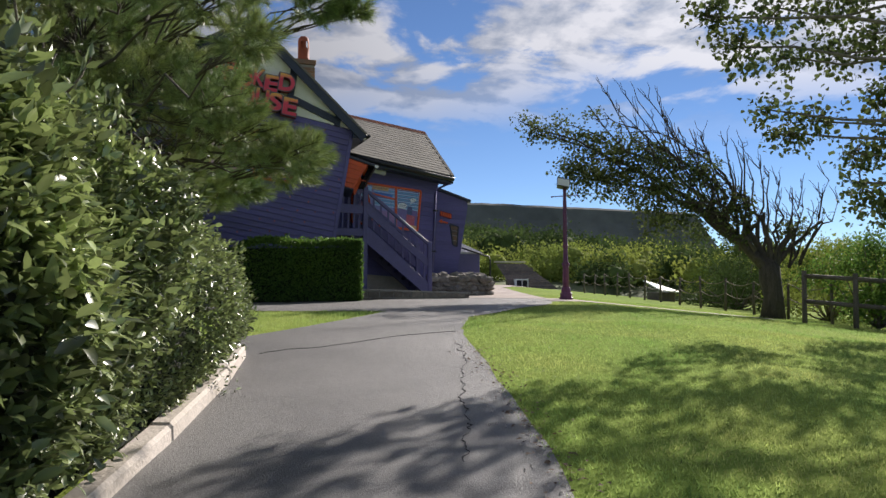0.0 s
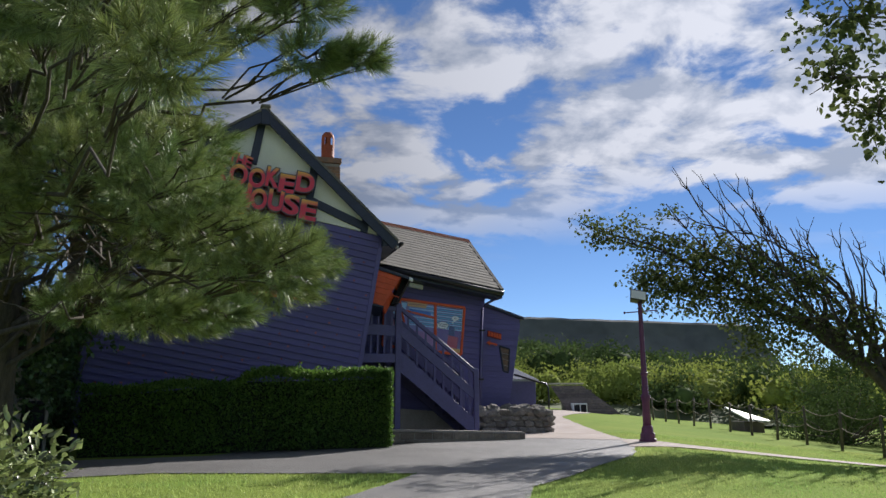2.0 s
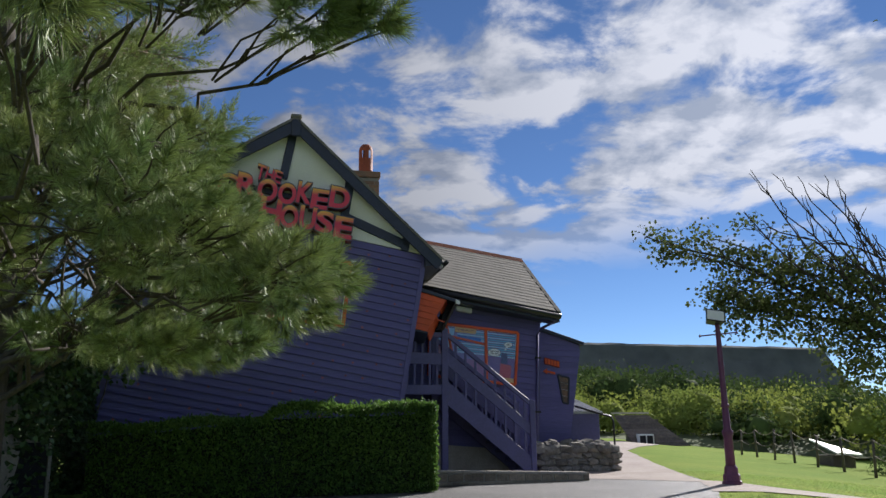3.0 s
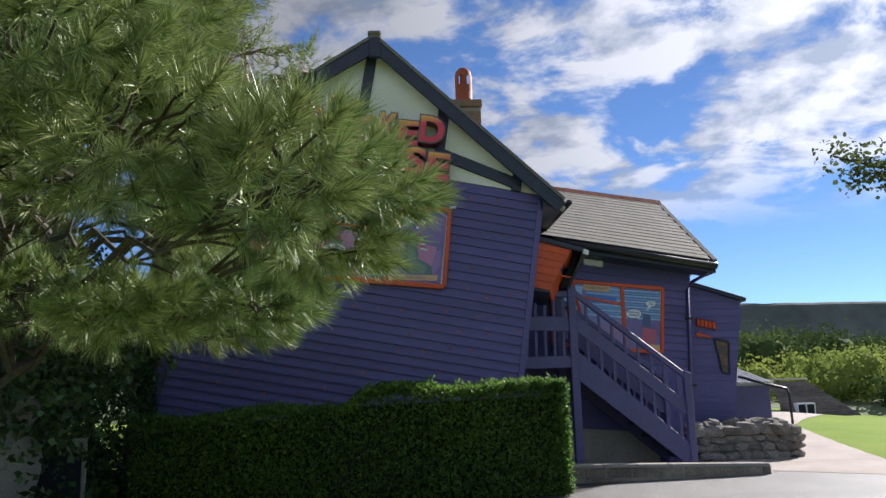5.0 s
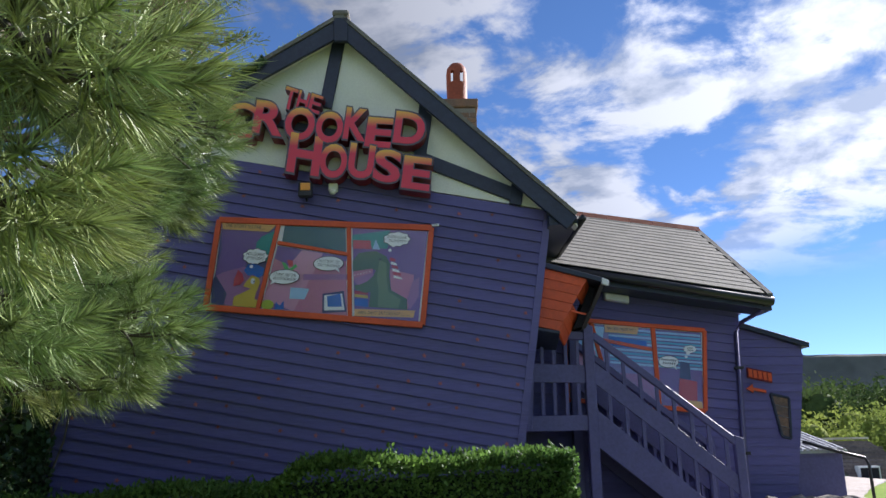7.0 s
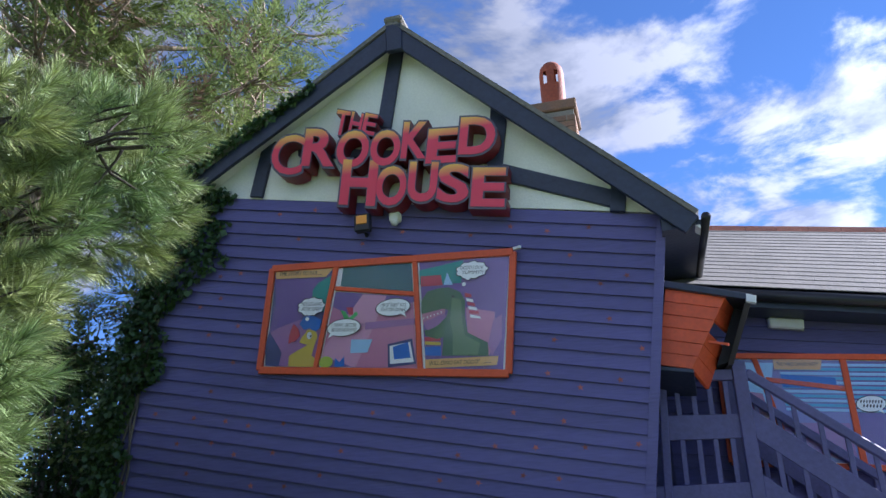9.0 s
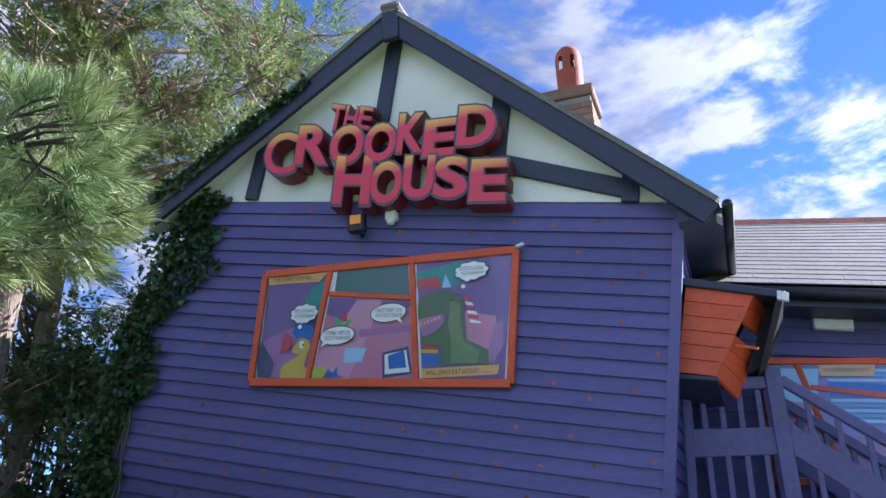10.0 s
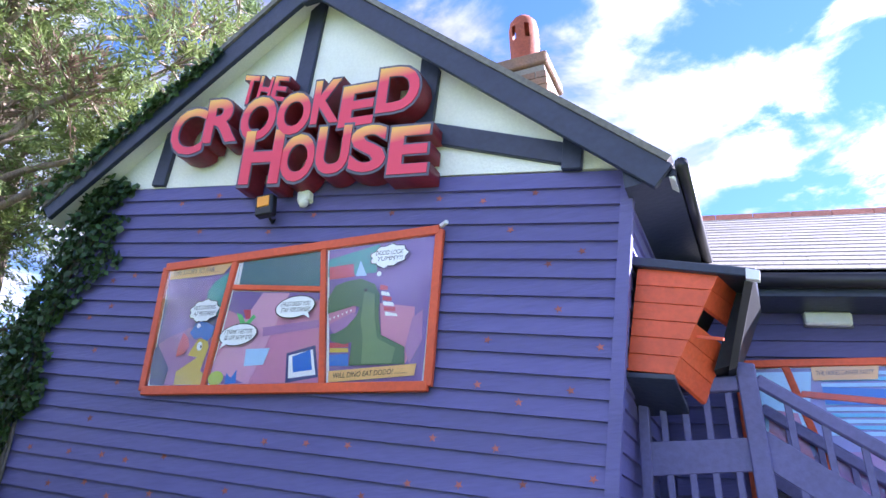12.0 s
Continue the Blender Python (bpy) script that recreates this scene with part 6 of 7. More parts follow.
def spray_mesh(lobes, per, mat):
    """Flat feathery sprays: leaflets in two rows along a bent axis, sweeping out of each lobe."""
    P, A, F, S = [], [], [], []
    for c, r in lobes:
        k = max(6, int(per * (r[0] * r[1] + r[1] * r[2] + r[0] * r[2]) / 3))
        C, D = ball_points(k, c, r, 0.3)
        D = unit(D * np.array([1, 1, 0.5]) + RNG.normal(size=D.shape) * 0.35 + np.array([0.25, 0, 0.12]))
        side = unit(np.cross(D, unit(RNG.normal(size=D.shape) * 0.4 + np.array([0, 0, 1.0]))))
        L = RNG.uniform(0.3, 0.65, (k, 1))
        for q in range(36):
            f = (q // 2) / 18
            sg = 1 if q % 2 else -1
            p = C + D * L * f + np.array([0, 0, -0.12]) * L * f * f
            P.append(p + RNG.normal(size=p.shape) * 0.012)
            A.append(D * 0.85 + side * sg * (0.75 - 0.4 * f) + RNG.normal(size=p.shape) * 0.18)
            F.append(np.cross(side, D) + RNG.normal(size=p.shape) * 0.4)
            S.append(L[:, 0] * (0.24 - 0.14 * f))
    P, A, F, S = np.concatenate(P), np.concatenate(A), np.concatenate(F), np.concatenate(S)
    return leaf_mesh(P, A, F, S, S * 0.19, mat, 0.1)


def conifer(base, height, lobes, seed, per=3700):
    t = thing("cypress_tree", "tall ragged cypress with pale bark and light green sprays", "tree", "trees by the house")
    b = np.array([base[0], base[1], float(gz(base[0], base[1]))])
    top = b + np.array([0.5 * math.sin(seed) + (1.0 if seed == 1.0 else 0), 0.4, height])
    tr = [tuple(b + (top - b) * f + np.array([0.15 * math.sin(seed + 5 * f), 0.1 * math.cos(seed * 2 + 4 * f), 0])) for f in (0, 0.2, 0.4, 0.6, 0.8, 1)]
    part("trunk", tube(tr, [0.22, 0.19, 0.16, 0.12, 0.08, 0.03], M_PALE_BARK, 10), t, "pale flaking bark")
    specs = []
    for c, r in lobes:
        f = np.clip((c[2] - 0.8 - b[2]) / height, 0.05, 0.95)
        root = b + (top - b) * f
        specs.append(limb(root, c, 0.05, 0.015, 0.1, 6, 0.08))
        for k in range(7):
            d = unit(RNG.normal(size=(1, 3)))[0]
            specs.append(limb(c, np.array(c) + d * np.array(r) * 1.25, 0.014, 0.005, 0.0, 4, 0.05))
    for k in range(56):
        f = RNG.uniform(0.35, 0.9)
        root = b + (top - b) * f
        e = root + np.array([RNG.uniform(-0.6, 2.2), RNG.uniform(-2.2, -0.6), RNG.uniform(-0.2, 1.3)])
        specs.append(limb(root, e, 0.026, 0.006, 0.12, 7, 0.07))
    for k in range(26):
        f = RNG.uniform(0.08, 0.5)
        root = b + (top - b) * f
        e = root + np.array([RNG.uniform(-1.2, 1.2), RNG.uniform(-1.2, 0.8), RNG.uniform(-0.3, 0.8)])
        specs.append(limb(root, e, 0.02, 0.004, 0.05, 5, 0.08))
    part("branchwork", join_tubes(specs, M_PALE_BARK), t, "dead silvery branches")["kind"] = "stuff"
    part("spray_crown", spray_mesh(lobes, per * 0.062, M_CYPRESS), t, "light green scale sprays")
    part("dead_sprays", spray_mesh([(tuple(np.array(c) + np.array([0.2, -0.3, -0.35])), tuple(np.array(r) * 0.7)) for c, r in lobes[::7]], per * 0.05, M_DEAD), t, "dried brown sprays")


def lobes_in(n, c, r, size, seed):
    g = np.random.default_rng(seed)
    out = []
    for k in range(n):
        d = g.normal(size=3)
        d /= np.linalg.norm(d)
        p = np.array(c) + d * np.array(r) * g.random() ** 0.4
        s = size * g.uniform(0.6, 1.2)
        out.append((tuple(p), (s, s * g.uniform(0.8, 1.1), s * g.uniform(0.35, 0.6))))
    return out


conifer((-9.1, 16.3), 9.5, lobes_in(26, (-7.9, 17.3, 8.2), (1.7, 1.5, 2.3), 0.62, 3), 1.0)
conifer((-8.9, 19.4), 9.8, lobes_in(30, (-8.6, 19.6, 7.8), (1.9, 1.8, 3.1), 0.65, 5), 2.4)
conifer((-9.2, 22.6), 9.4, lobes_in(30, (-8.3, 23.0, 7.4), (1.9, 1.9, 2.6), 0.68, 8), 4.1)
conifer((-10.8, 17.6), 9.4, lobes_in(26, (-10.8, 18.0, 7.2), (1.6, 1.6, 3.2), 0.66, 12), 5.2)
conifer((-12.6, 15.4), 9.2, lobes_in(26, (-12.4, 15.8, 6.2), (1.7, 1.7, 3.6), 0.7, 15), 0.4)


def shrub(pos, lobes, mat, label, per=2600, length=0.075, width=0.05):
    t = thing("shrub", label, "shrub", "shrubs")
    specs = []
    g = (pos[0], pos[1], float(gz(*pos)))
    for c, r in lobes:
        specs.append(limb(g, c, 0.03, 0.008, 0.0, 5, 0.05))
    part("stem_growth", join_tubes(specs, M_BARK), t)
    part("foliage", clump_leaves(lobes, per, length, width, mat, 0.1, 0.8, 0.4, 0.3, 0.9), t)


shrub((-8.2, 16.0), lobes_in(16, (-8.0, 16.2, 2.2), (1.6, 1.0, 1.0), 0.5, 31), M_IVY, "dark green undergrowth beneath the cypress trees")
shrub((-10.5, 15.0), lobes_in(16, (-10.4, 15.2, 2.2), (1.6, 1.2, 1.1), 0.55, 32), M_IVY, "dark green undergrowth beneath the cypress trees")
# lighter cypress green instead of ivy: sunlight put into the leaf colour
shrub((-7.6, 18.2), lobes_in(14, (-8.2, 18.4, 3.1), (1.1, 1.2, 1.4), 0.5, 33), M_CYPRESS, "undergrowth behind the house corner, coloured lighter to look sunlit")
shrub((-12.5, 12.6), lobes_in(18, (-12.0, 12.8, 2.4), (2.2, 1.4, 1.4), 0.6, 34), M_IVY, "dark green undergrowth under the pine")
shrub((-9.5, 11.6), lobes_in(16, (-9.4, 11.6, 2.0), (1.8, 1.0, 1.0), 0.55, 35), M_IVY, "dark green undergrowth under the pine")

shrub((-10.3, 18.2), lobes_in(22, (-10.4, 18.3, 3.8), (1.7, 1.0, 2.0), 0.55, 61), M_IVY, "dark green undergrowth among the tree trunks", 1500, 0.1, 0.07)
shrub((-12.6, 18.6), lobes_in(22, (-12.6, 18.8, 4.2), (1.8, 1.0, 2.4), 0.6, 62), M_IVY, "dark green undergrowth among the tree trunks", 1500, 0.1, 0.07)


def ivy():
    t = thing("ivy", "dark ivy climbing the corner of the house front", "ivy", at=HOUSE)
    P, specs = [], []
    for k in range(5200):
        z = 1.0 + 5.1 * RNG.random()
        wdt = table(z, [1.0, 3.0, 4.0, 5.0, 5.7, 6.1], [0.12, 0.12, 0.25, 0.4, 0.52, 0.12]) * (1 + 0.35 * math.sin(z * 6.3) + 0.2 * math.sin(z * 17))
        x = wall_l(z) - 0.18 + (wdt + 0.18) * RNG.random() ** 1.3
        P.append((x, FRONT - 0.03 - 0.10 * RNG.random() * (1 if x < wall_l(z) + wdt * 0.6 else 0.5), z))
    for k in range(2600):
        f = RNG.random()
        x, z = lerp(-0.75, 1.15, f), lerp(5.80, 6.96, f)
        thick = lerp(0.24, 0.05, f ** 0.7)
        P.append((x + 0.1 * RNG.normal() * thick, FRONT - 0.28 + 0.5 * RNG.random() ** 2, z + 0.02 + thick * RNG.random()))
    for k in range(1800):
        y = FRONT + 1.6 * RNG.random()
        P.append((-1.0 + 0.4 * RNG.random() - 0.1, y, 3.6 + 2.4 * RNG.random()))
    P = np.array(P)
    n = len(P)
    out = np.array([-0.15, -1.0, 0.25]) + RNG.normal(size=(n, 3)) * 0.45
    part("foliage", leaf_mesh(P, RNG.normal(size=(n, 3)) * 0.6 + np.array([0, -0.3, -0.7]), out, 0.075 * (0.6 + 0.6 * RNG.random(n)), 0.07 * (0.6 + 0.6 * RNG.random(n)), M_IVY, 0.08), t, "lobed dark ivy leaves")
    for k in range(9):
        z0 = 0.9
        pts = [(wall_l(z) - 0.1 + 0.12 * math.sin(z * 2 + k) + 0.03 * k, FRONT - 0.045, z) for z in np.linspace(z0, 5.6, 9)]
        specs.append((pts, [0.012] * 9))
    part("stem_growth", join_tubes(specs, M_BARK), t)


ivy()

for _x, _y, _s in ((-9.8, 13.6, 51), (-7.6, 14.6, 52), (-11.5, 19.5, 53), (-14.0, 17.5, 54), (-13.5, 21.5, 55), (-10.5, 22.0, 56), (-8.6, 20.6, 57), (-9.6, 15.6, 58)):
    shrub((_x, _y), lobes_in(26, (_x, _y, 2.7), (1.5, 1.1, 1.8), 0.6, _s), M_IVY, "dark green undergrowth among the tree trunks", 1700, 0.1, 0.07)

# ---- wind-bent tree on the lawn ----

def wind_tree():
    t = thing("windswept_tree", "wind-bent tree with bare upright twigs and leaning crown", "tree")
    b = np.array([7.75, 18.7, float(gz(7.75, 18.7)) - 0.05])
    fork = np.array([7.72, 18.8, 1.9])
    # the backlit look of this trunk is in its bark colour
    part("trunk", tube([tuple(b), (7.78, 18.72, 1.2), (7.72, 18.76, 1.6), tuple(fork), (7.65, 18.82, 2.15)], [0.30, 0.22, 0.25, 0.24, 0.05], M_SHADED_BARK, 12), t, "stout grey trunk, coloured darker as if backlit")
    specs, tips = [], []
    for e, r0, r1 in (((6.1, 18.9, 3.3), 0.15, 0.06), ((7.0, 18.85, 3.4), 0.11, 0.04), ((7.6, 18.75, 3.2), 0.09, 0.04), ((8.35, 18.8, 2.8), 0.12, 0.05), ((9.0, 18.85, 3.0), 0.08, 0.03)):
        specs.append(limb(fork + np.array([0, 0, -0.1]), e, r0, r1, 0.05, 6, 0.04))
    ends = [(1.95, 19.95, 5.6), (2.6, 20.0, 5.3), (3.3, 20.2, 5.55), (3.6, 19.4, 4.6), (4.3, 19.6, 5.5), (4.0, 19.9, 4.2), (5.0, 19.2, 4.9), (3.5, 19.6, 4.15), (5.4, 19.5, 5.2), (6.1, 19.2, 4.6), (4.9, 19.0, 3.5), (5.9, 18.6, 3.4), (6.6, 18.9, 3.9)]
    for e in ends:
        e = np.array(e)
        mid = fork + (e - fork) * 0.45 + np.array([0.35, 0, 0.3])
        a = limb(fork + (np.array([6.1, 18.9, 3.3]) - fork) * RNG.uniform(0.3, 0.95), mid, 0.06, 0.04, 0.1, 5, 0.05)
        c = limb(a[0][-1], e, 0.04, 0.012, 0.15, 6, 0.07)
        specs += [a, c]
        for k in range(9):
            p = np.array(c[0][RNG.integers(1, 6)])
            d = np.array([-RNG.uniform(0.2, 0.9), RNG.normal() * 0.35, RNG.uniform(-0.25, 0.4)])
            s = limb(p, p + d, 0.014, 0.005, 0.03, 4, 0.04)
            specs.append(s)
            tips.append(p + d)
    # bare upright twigs along the crest
    for x, z0, z1 in [(3.9, 5.2, 5.9), (4.4, 5.2, 6.0), (4.9, 5.0, 5.8), (5.3, 4.6, 5.5), (5.7, 4.3, 5.3), (6.1, 4.0, 4.9), (6.6, 3.2, 4.7), (7.0, 2.9, 4.6), (7.3, 2.6, 4.4), (7.7, 2.4, 4.0), (8.3, 2.3, 3.7), (8.7, 2.3, 3.9), (9.1, 2.5, 3.95), (8.0, 2.3, 3.5), (3.5, 5.1, 5.7), (4.2, 4.9, 5.6), (4.7, 4.7, 5.9), (5.1, 4.7, 5.7), (5.5, 4.4, 5.2), (5.9, 4.1, 5.2), (6.3, 3.6, 4.9), (6.8, 3.0, 4.3), (7.1, 2.7, 4.7), (7.5, 2.5, 4.2), (7.9, 2.4, 3.8), (8.5, 2.3, 3.3), (8.9, 2.4, 3.5), (9.2, 2.4, 3.4)]:
        r0 = fork + np.array([(x - 7.75) * 0.55, RNG.normal() * 0.2, max(0.0, z0 - 2.3) * 0.6])
        e = np.array([x, 18.9 + RNG.normal() * 0.3, z1])
        a = limb(r0, e, 0.042 if x > 6.4 else 0.02, 0.011, 0.0, 6, 0.06)
        specs.append(a)
        for k in range(9):
            p = np.array(a[0][RNG.integers(2, 6)])
            specs.append(limb(p, p + np.array([RNG.uniform(-0.3, 0.12), RNG.normal() * 0.1, RNG.uniform(0.15, 0.5)]), 0.011, 0.005, 0, 4, 0.03))
    part("branchwork", join_tubes(specs, M_SHADED_BARK), t, "bare grey upright twigs")
    lobes = [((1.98, 19.95, 5.55), (0.2, 0.2, 0.14)), ((2.55, 20.0, 5.35), (0.4, 0.3, 0.2)), ((3.2, 20.1, 5.2), (0.5, 0.35, 0.22)), ((3.2, 19.6, 4.35), (0.42, 0.4, 0.26)), ((3.6, 19.6, 4.25), (0.6, 0.5, 0.35)), ((4.3, 19.4, 4.1), (0.65, 0.6, 0.4)), ((3.55, 19.4, 3.85), (0.4, 0.4, 0.2)), ((4.9, 19.2, 3.7), (0.65, 0.6, 0.4)), ((5.5, 19.0, 3.3), (0.55, 0.6, 0.4)), ((4.7, 19.5, 4.8), (0.7, 0.5, 0.3)), ((3.9, 19.8, 5.0), (0.5, 0.4, 0.25)), ((5.8, 19.0, 4.0), (0.6, 0.6, 0.45)), ((6.4, 18.9, 3.4), (0.5, 0.5, 0.4)), ((5.1, 18.8, 3.0), (0.5, 0.5, 0.25)), ((6.9, 18.9, 2.9), (0.4, 0.4, 0.35)), ((8.4, 18.8, 2.8), (0.4, 0.4, 0.35)), ((6.0, 18.9, 2.85), (0.4, 0.5, 0.3)), ((5.2, 19.3, 4.4), (0.6, 0.5, 0.35)), ((6.3, 19.0, 4.1), (0.45, 0.45, 0.35)), ((7.1, 18.8, 3.3), (0.35, 0.4, 0.35))]
    lobes += [(tuple(p), (0.14, 0.14, 0.1)) for p in tips[:70]]
    part("foliage", clump_leaves(lobes, 2500, 0.075, 0.065, M_SYCAMORE, 0.25, 0.8, 0.25, 0.45, 0.0, True), t, "ragged grey-green leaves")


wind_tree()


def sycamore():
    t = thing("sycamore_tree", "sycamore with broad leaves overhanging the lawn", "tree")
    b = np.array([12.6, 12.6, float(gz(12.6, 12.6)) - 0.05])
    part("trunk", tube([tuple(b), (12.5, 12.6, 2.2), (12.2, 12.7, 4.2), (11.8, 12.8, 6.4), (11.5, 12.8, 9.0)], [0.38, 0.31, 0.27, 0.2, 0.07], M_BARK, 12), t)
    lobes = [((4.51, 13.25, 6.00), (0.36, 0.36, 0.34)), ((5.06, 13.36, 5.51), (0.42, 0.42, 0.30)), ((4.94, 13.46, 6.96), (0.50, 0.50, 0.40)), ((5.92, 13.67, 5.45), (0.40, 0.40, 0.26)), ((5.88, 13.67, 6.30), (0.45, 0.45, 0.30)), ((6.00, 13.67, 4.12), (0.38, 0.38, 0.26)), ((5.57, 13.46, 4.47), (0.24, 0.24, 0.20)), ((6.59, 13.89, 4.36), (0.36, 0.36, 0.26)), ((7.01, 13.99, 5.60), (0.45, 0.45, 0.35)), ((7.72, 14.10, 5.99), (0.50, 0.50, 0.40)), ((6.82, 13.78, 6.49), (0.50, 0.50, 0.35)), ((7.75, 13.99, 4.74), (0.40, 0.40, 0.40)), ((7.42, 13.99, 3.28), (0.34, 0.34, 0.42)), ((7.86, 14.10, 2.89), (0.40, 0.40, 0.36)), ((7.22, 13.89, 3.81), (0.26, 0.26, 0.22)), ((7.99, 14.10, 4.05), (0.40, 0.40, 0.40)), ((8.84, 14.20, 5.41), (0.70, 0.70, 0.60)), ((9.30, 14.20, 3.77), (0.70, 0.70, 0.60)), ((8.89, 14.20, 7.58), (0.80, 0.80, 0.60)), ((8.54, 13.99, 2.54), (0.50, 0.50, 0.40)), ((10.26, 13.78, 5.29), (0.90, 0.90, 0.70)), ((10.14, 13.57, 3.28), (0.80, 0.80, 0.60))]
    specs = []
    for c, r in lobes:
        root = np.array([12.2, 12.7, float(np.clip(c[2] - 1.2, 2.4, 7))])
        specs.append(limb(root, c, 0.07, 0.014, 0.25, 8, 0.1))
        for k in range(9):
            d = unit(RNG.normal(size=(1, 3)))[0]
            specs.append(limb(c, np.array(c) + d * np.array(r) * 1.1, 0.012, 0.005, 0, 4, 0.05))
    part("branchwork", join_tubes(specs, M_BARK), t)
    part("foliage", clump_leaves(lobes, 1900, 0.095, 0.09, M_SYCAMORE, 0.35, 0.8, 0.3, 0.5, 0.0, True), t, "broad dark green leaves")


sycamore()

# ---- lamp post ----


def lamp_post():
    x, y = 2.92, 18.75
    z = float(gz(x, y))
    t = thing("street_lamp", "purple cast-iron lamp post with a square floodlight head", "lamp", at=pose(x, y, z, 0.0, -0.6, 0))
    part("base", lathe([(0.0, -0.03), (0.16, -0.03), (0.16, 0.04), (0.14, 0.06), (0.14, 0.14), (0.115, 0.17), (0.105, 0.26), (0.08, 0.30)], M_LAMP_PURPLE, 8, False), t)
    part("shaft", lathe([(0.08, 0.28), (0.072, 0.75), (0.09, 0.80), (0.09, 0.84), (0.06, 0.88), (0.05, 1.5), (0.045, 2.2), (0.038, 2.55), (0.045, 2.58), (0.03, 2.62)], M_LAMP_PURPLE, 12), t)
    part("collar", lathe([(0.06, 1.22), (0.075, 1.25), (0.06, 1.28)], M_LAMP_PURPLE, 12), t)
    part("ladder_bar", tube([(-0.30, 0, 2.42), (0.30, 0, 2.46)], [0.012, 0.012], M_LAMP_PURPLE, 6), t)
    for sx, zz in ((-0.30, 2.42), (0.30, 2.46)):
        part("bar_knob", lathe([(0.0, -0.03), (0.028, 0.0), (0.0, 0.03)], M_LAMP_PURPLE, 8, at=(sx, 0, zz)), t)
    head = part("lamp_head", hexa([(-0.20, -0.13, 2.68), (0.10, -0.16, 2.62), (0.12, -0.12, 2.82), (-0.18, -0.09, 2.88), (-0.17, 0.10, 2.63), (0.08, 0.08, 2.58), (0.10, 0.11, 2.74), (-0.15, 0.13, 2.80)], M_BLACK, 0.01), t, "black floodlight head")
    part("lens", hexa([(-0.18, -0.136, 2.695), (0.085, -0.163, 2.64), (0.10, -0.128, 2.80), (-0.165, -0.10, 2.855), (-0.18, -0.128, 2.695), (0.085, -0.155, 2.64), (0.10, -0.12, 2.80), (-0.165, -0.092, 2.855)], M_WHITE), head, "pale glass lens")
    part("bracket", tube([(0, 0, 2.58), (-0.03, 0, 2.66)], [0.025, 0.025], M_BLACK, 8), t)


lamp_post()

# ---- rope fence, rail fence ----


def rope_fence():
    t = thing("rope_fence", "rustic post and rope fence across the lawn", "fence")
    pts = []
    n = 13
    for k in range(n):
        f = k / (n - 1)
        x, y = lerp(8.6, 6.4, f ** 0.8), lerp(17.6, 36, f)
        pts.append((x, y, float(gz(x, y))))
    for k, (x, y, z) in enumerate(pts):
        part("post", tube([(x, y, z - 0.1), (x + 0.02 * math.sin(k * 3), y, z + 0.45), (x + 0.04 * math.sin(k * 3), y, z + 0.88 + 0.06 * math.sin(k * 5))], [0.04, 0.034, 0.03], M_WOOD, 8), t)
    for a, b in zip(pts[:-1], pts[1:]):
        for h in (0.85, 0.5):
            rope = [(lerp(a[0], b[0], f), lerp(a[1], b[1], f), lerp(a[2], b[2], f) + h - 0.5 * f * (1 - f)) for f in np.linspace(0, 1, 7)]
            part("rope", tube(rope, [0.011] * 7, M_ROPE, 6), t)
    u = thing("rail_fence", "weathered timber rail fence in front of the bushes", "fence")
    q = [(7.5, 16.5), (8.15, 15.7), (9.3, 14.9), (10.6, 14.2), (12.0, 13.6)]
    q = [(x, y, float(gz(x, y))) for x, y in q]
    for x, y, z in q:
        part("post", tube([(x, y, z - 0.1), (x, y, z + 1.08)], [0.055, 0.05], M_WOOD, 8), u)
    for a, b in zip(q[:-1], q[1:]):
        for h in (0.45, 0.97):
            part("rail", tube([(a[0], a[1], a[2] + h), (b[0], b[1], b[2] + h)], [0.045, 0.045], M_WOOD, 8), u)


rope_fence()
shrub((9.5, 17.4), lobes_in(26, (9.5, 17.4, 1.65), (1.3, 1.0, 0.95), 0.5, 41), M_PRIVET, "dense green bush behind the rail fence")
shrub((10.9, 16.4), lobes_in(24, (10.9, 16.4, 1.7), (1.3, 1.3, 1.1), 0.5, 42), M_PRIVET, "dense green bush behind the rail fence")
shrub((10.4, 21.5), lobes_in(22, (10.6, 21.6, 1.6), (1.7, 1.6, 1.0), 0.55, 43), M_BUSH_LIGHT, "yellow-green bush beyond the rope fence")
shrub((9.8, 26.5), lobes_in(22, (9.9, 26.5, 1.4), (1.6, 2.0, 0.9), 0.55, 44), M_BUSH, "dark bush beyond the rope fence")
shrub((11.5, 31.0), lobes_in(22, (11.5, 31.0, 1.8), (2.4, 2.4, 1.2), 0.7, 45), M_BUSH, "dark bush beyond the rope fence", 1500, 0.1, 0.07)
shrub((14.5, 25.0), lobes_in(24, (14.5, 25.0, 1.7), (2.4, 2.4, 1.3), 0.7, 46), M_BUSH_LIGHT, "yellow-green bush beyond the rope fence", 1500, 0.1, 0.07)

# ---- buildings beyond the lawn ----


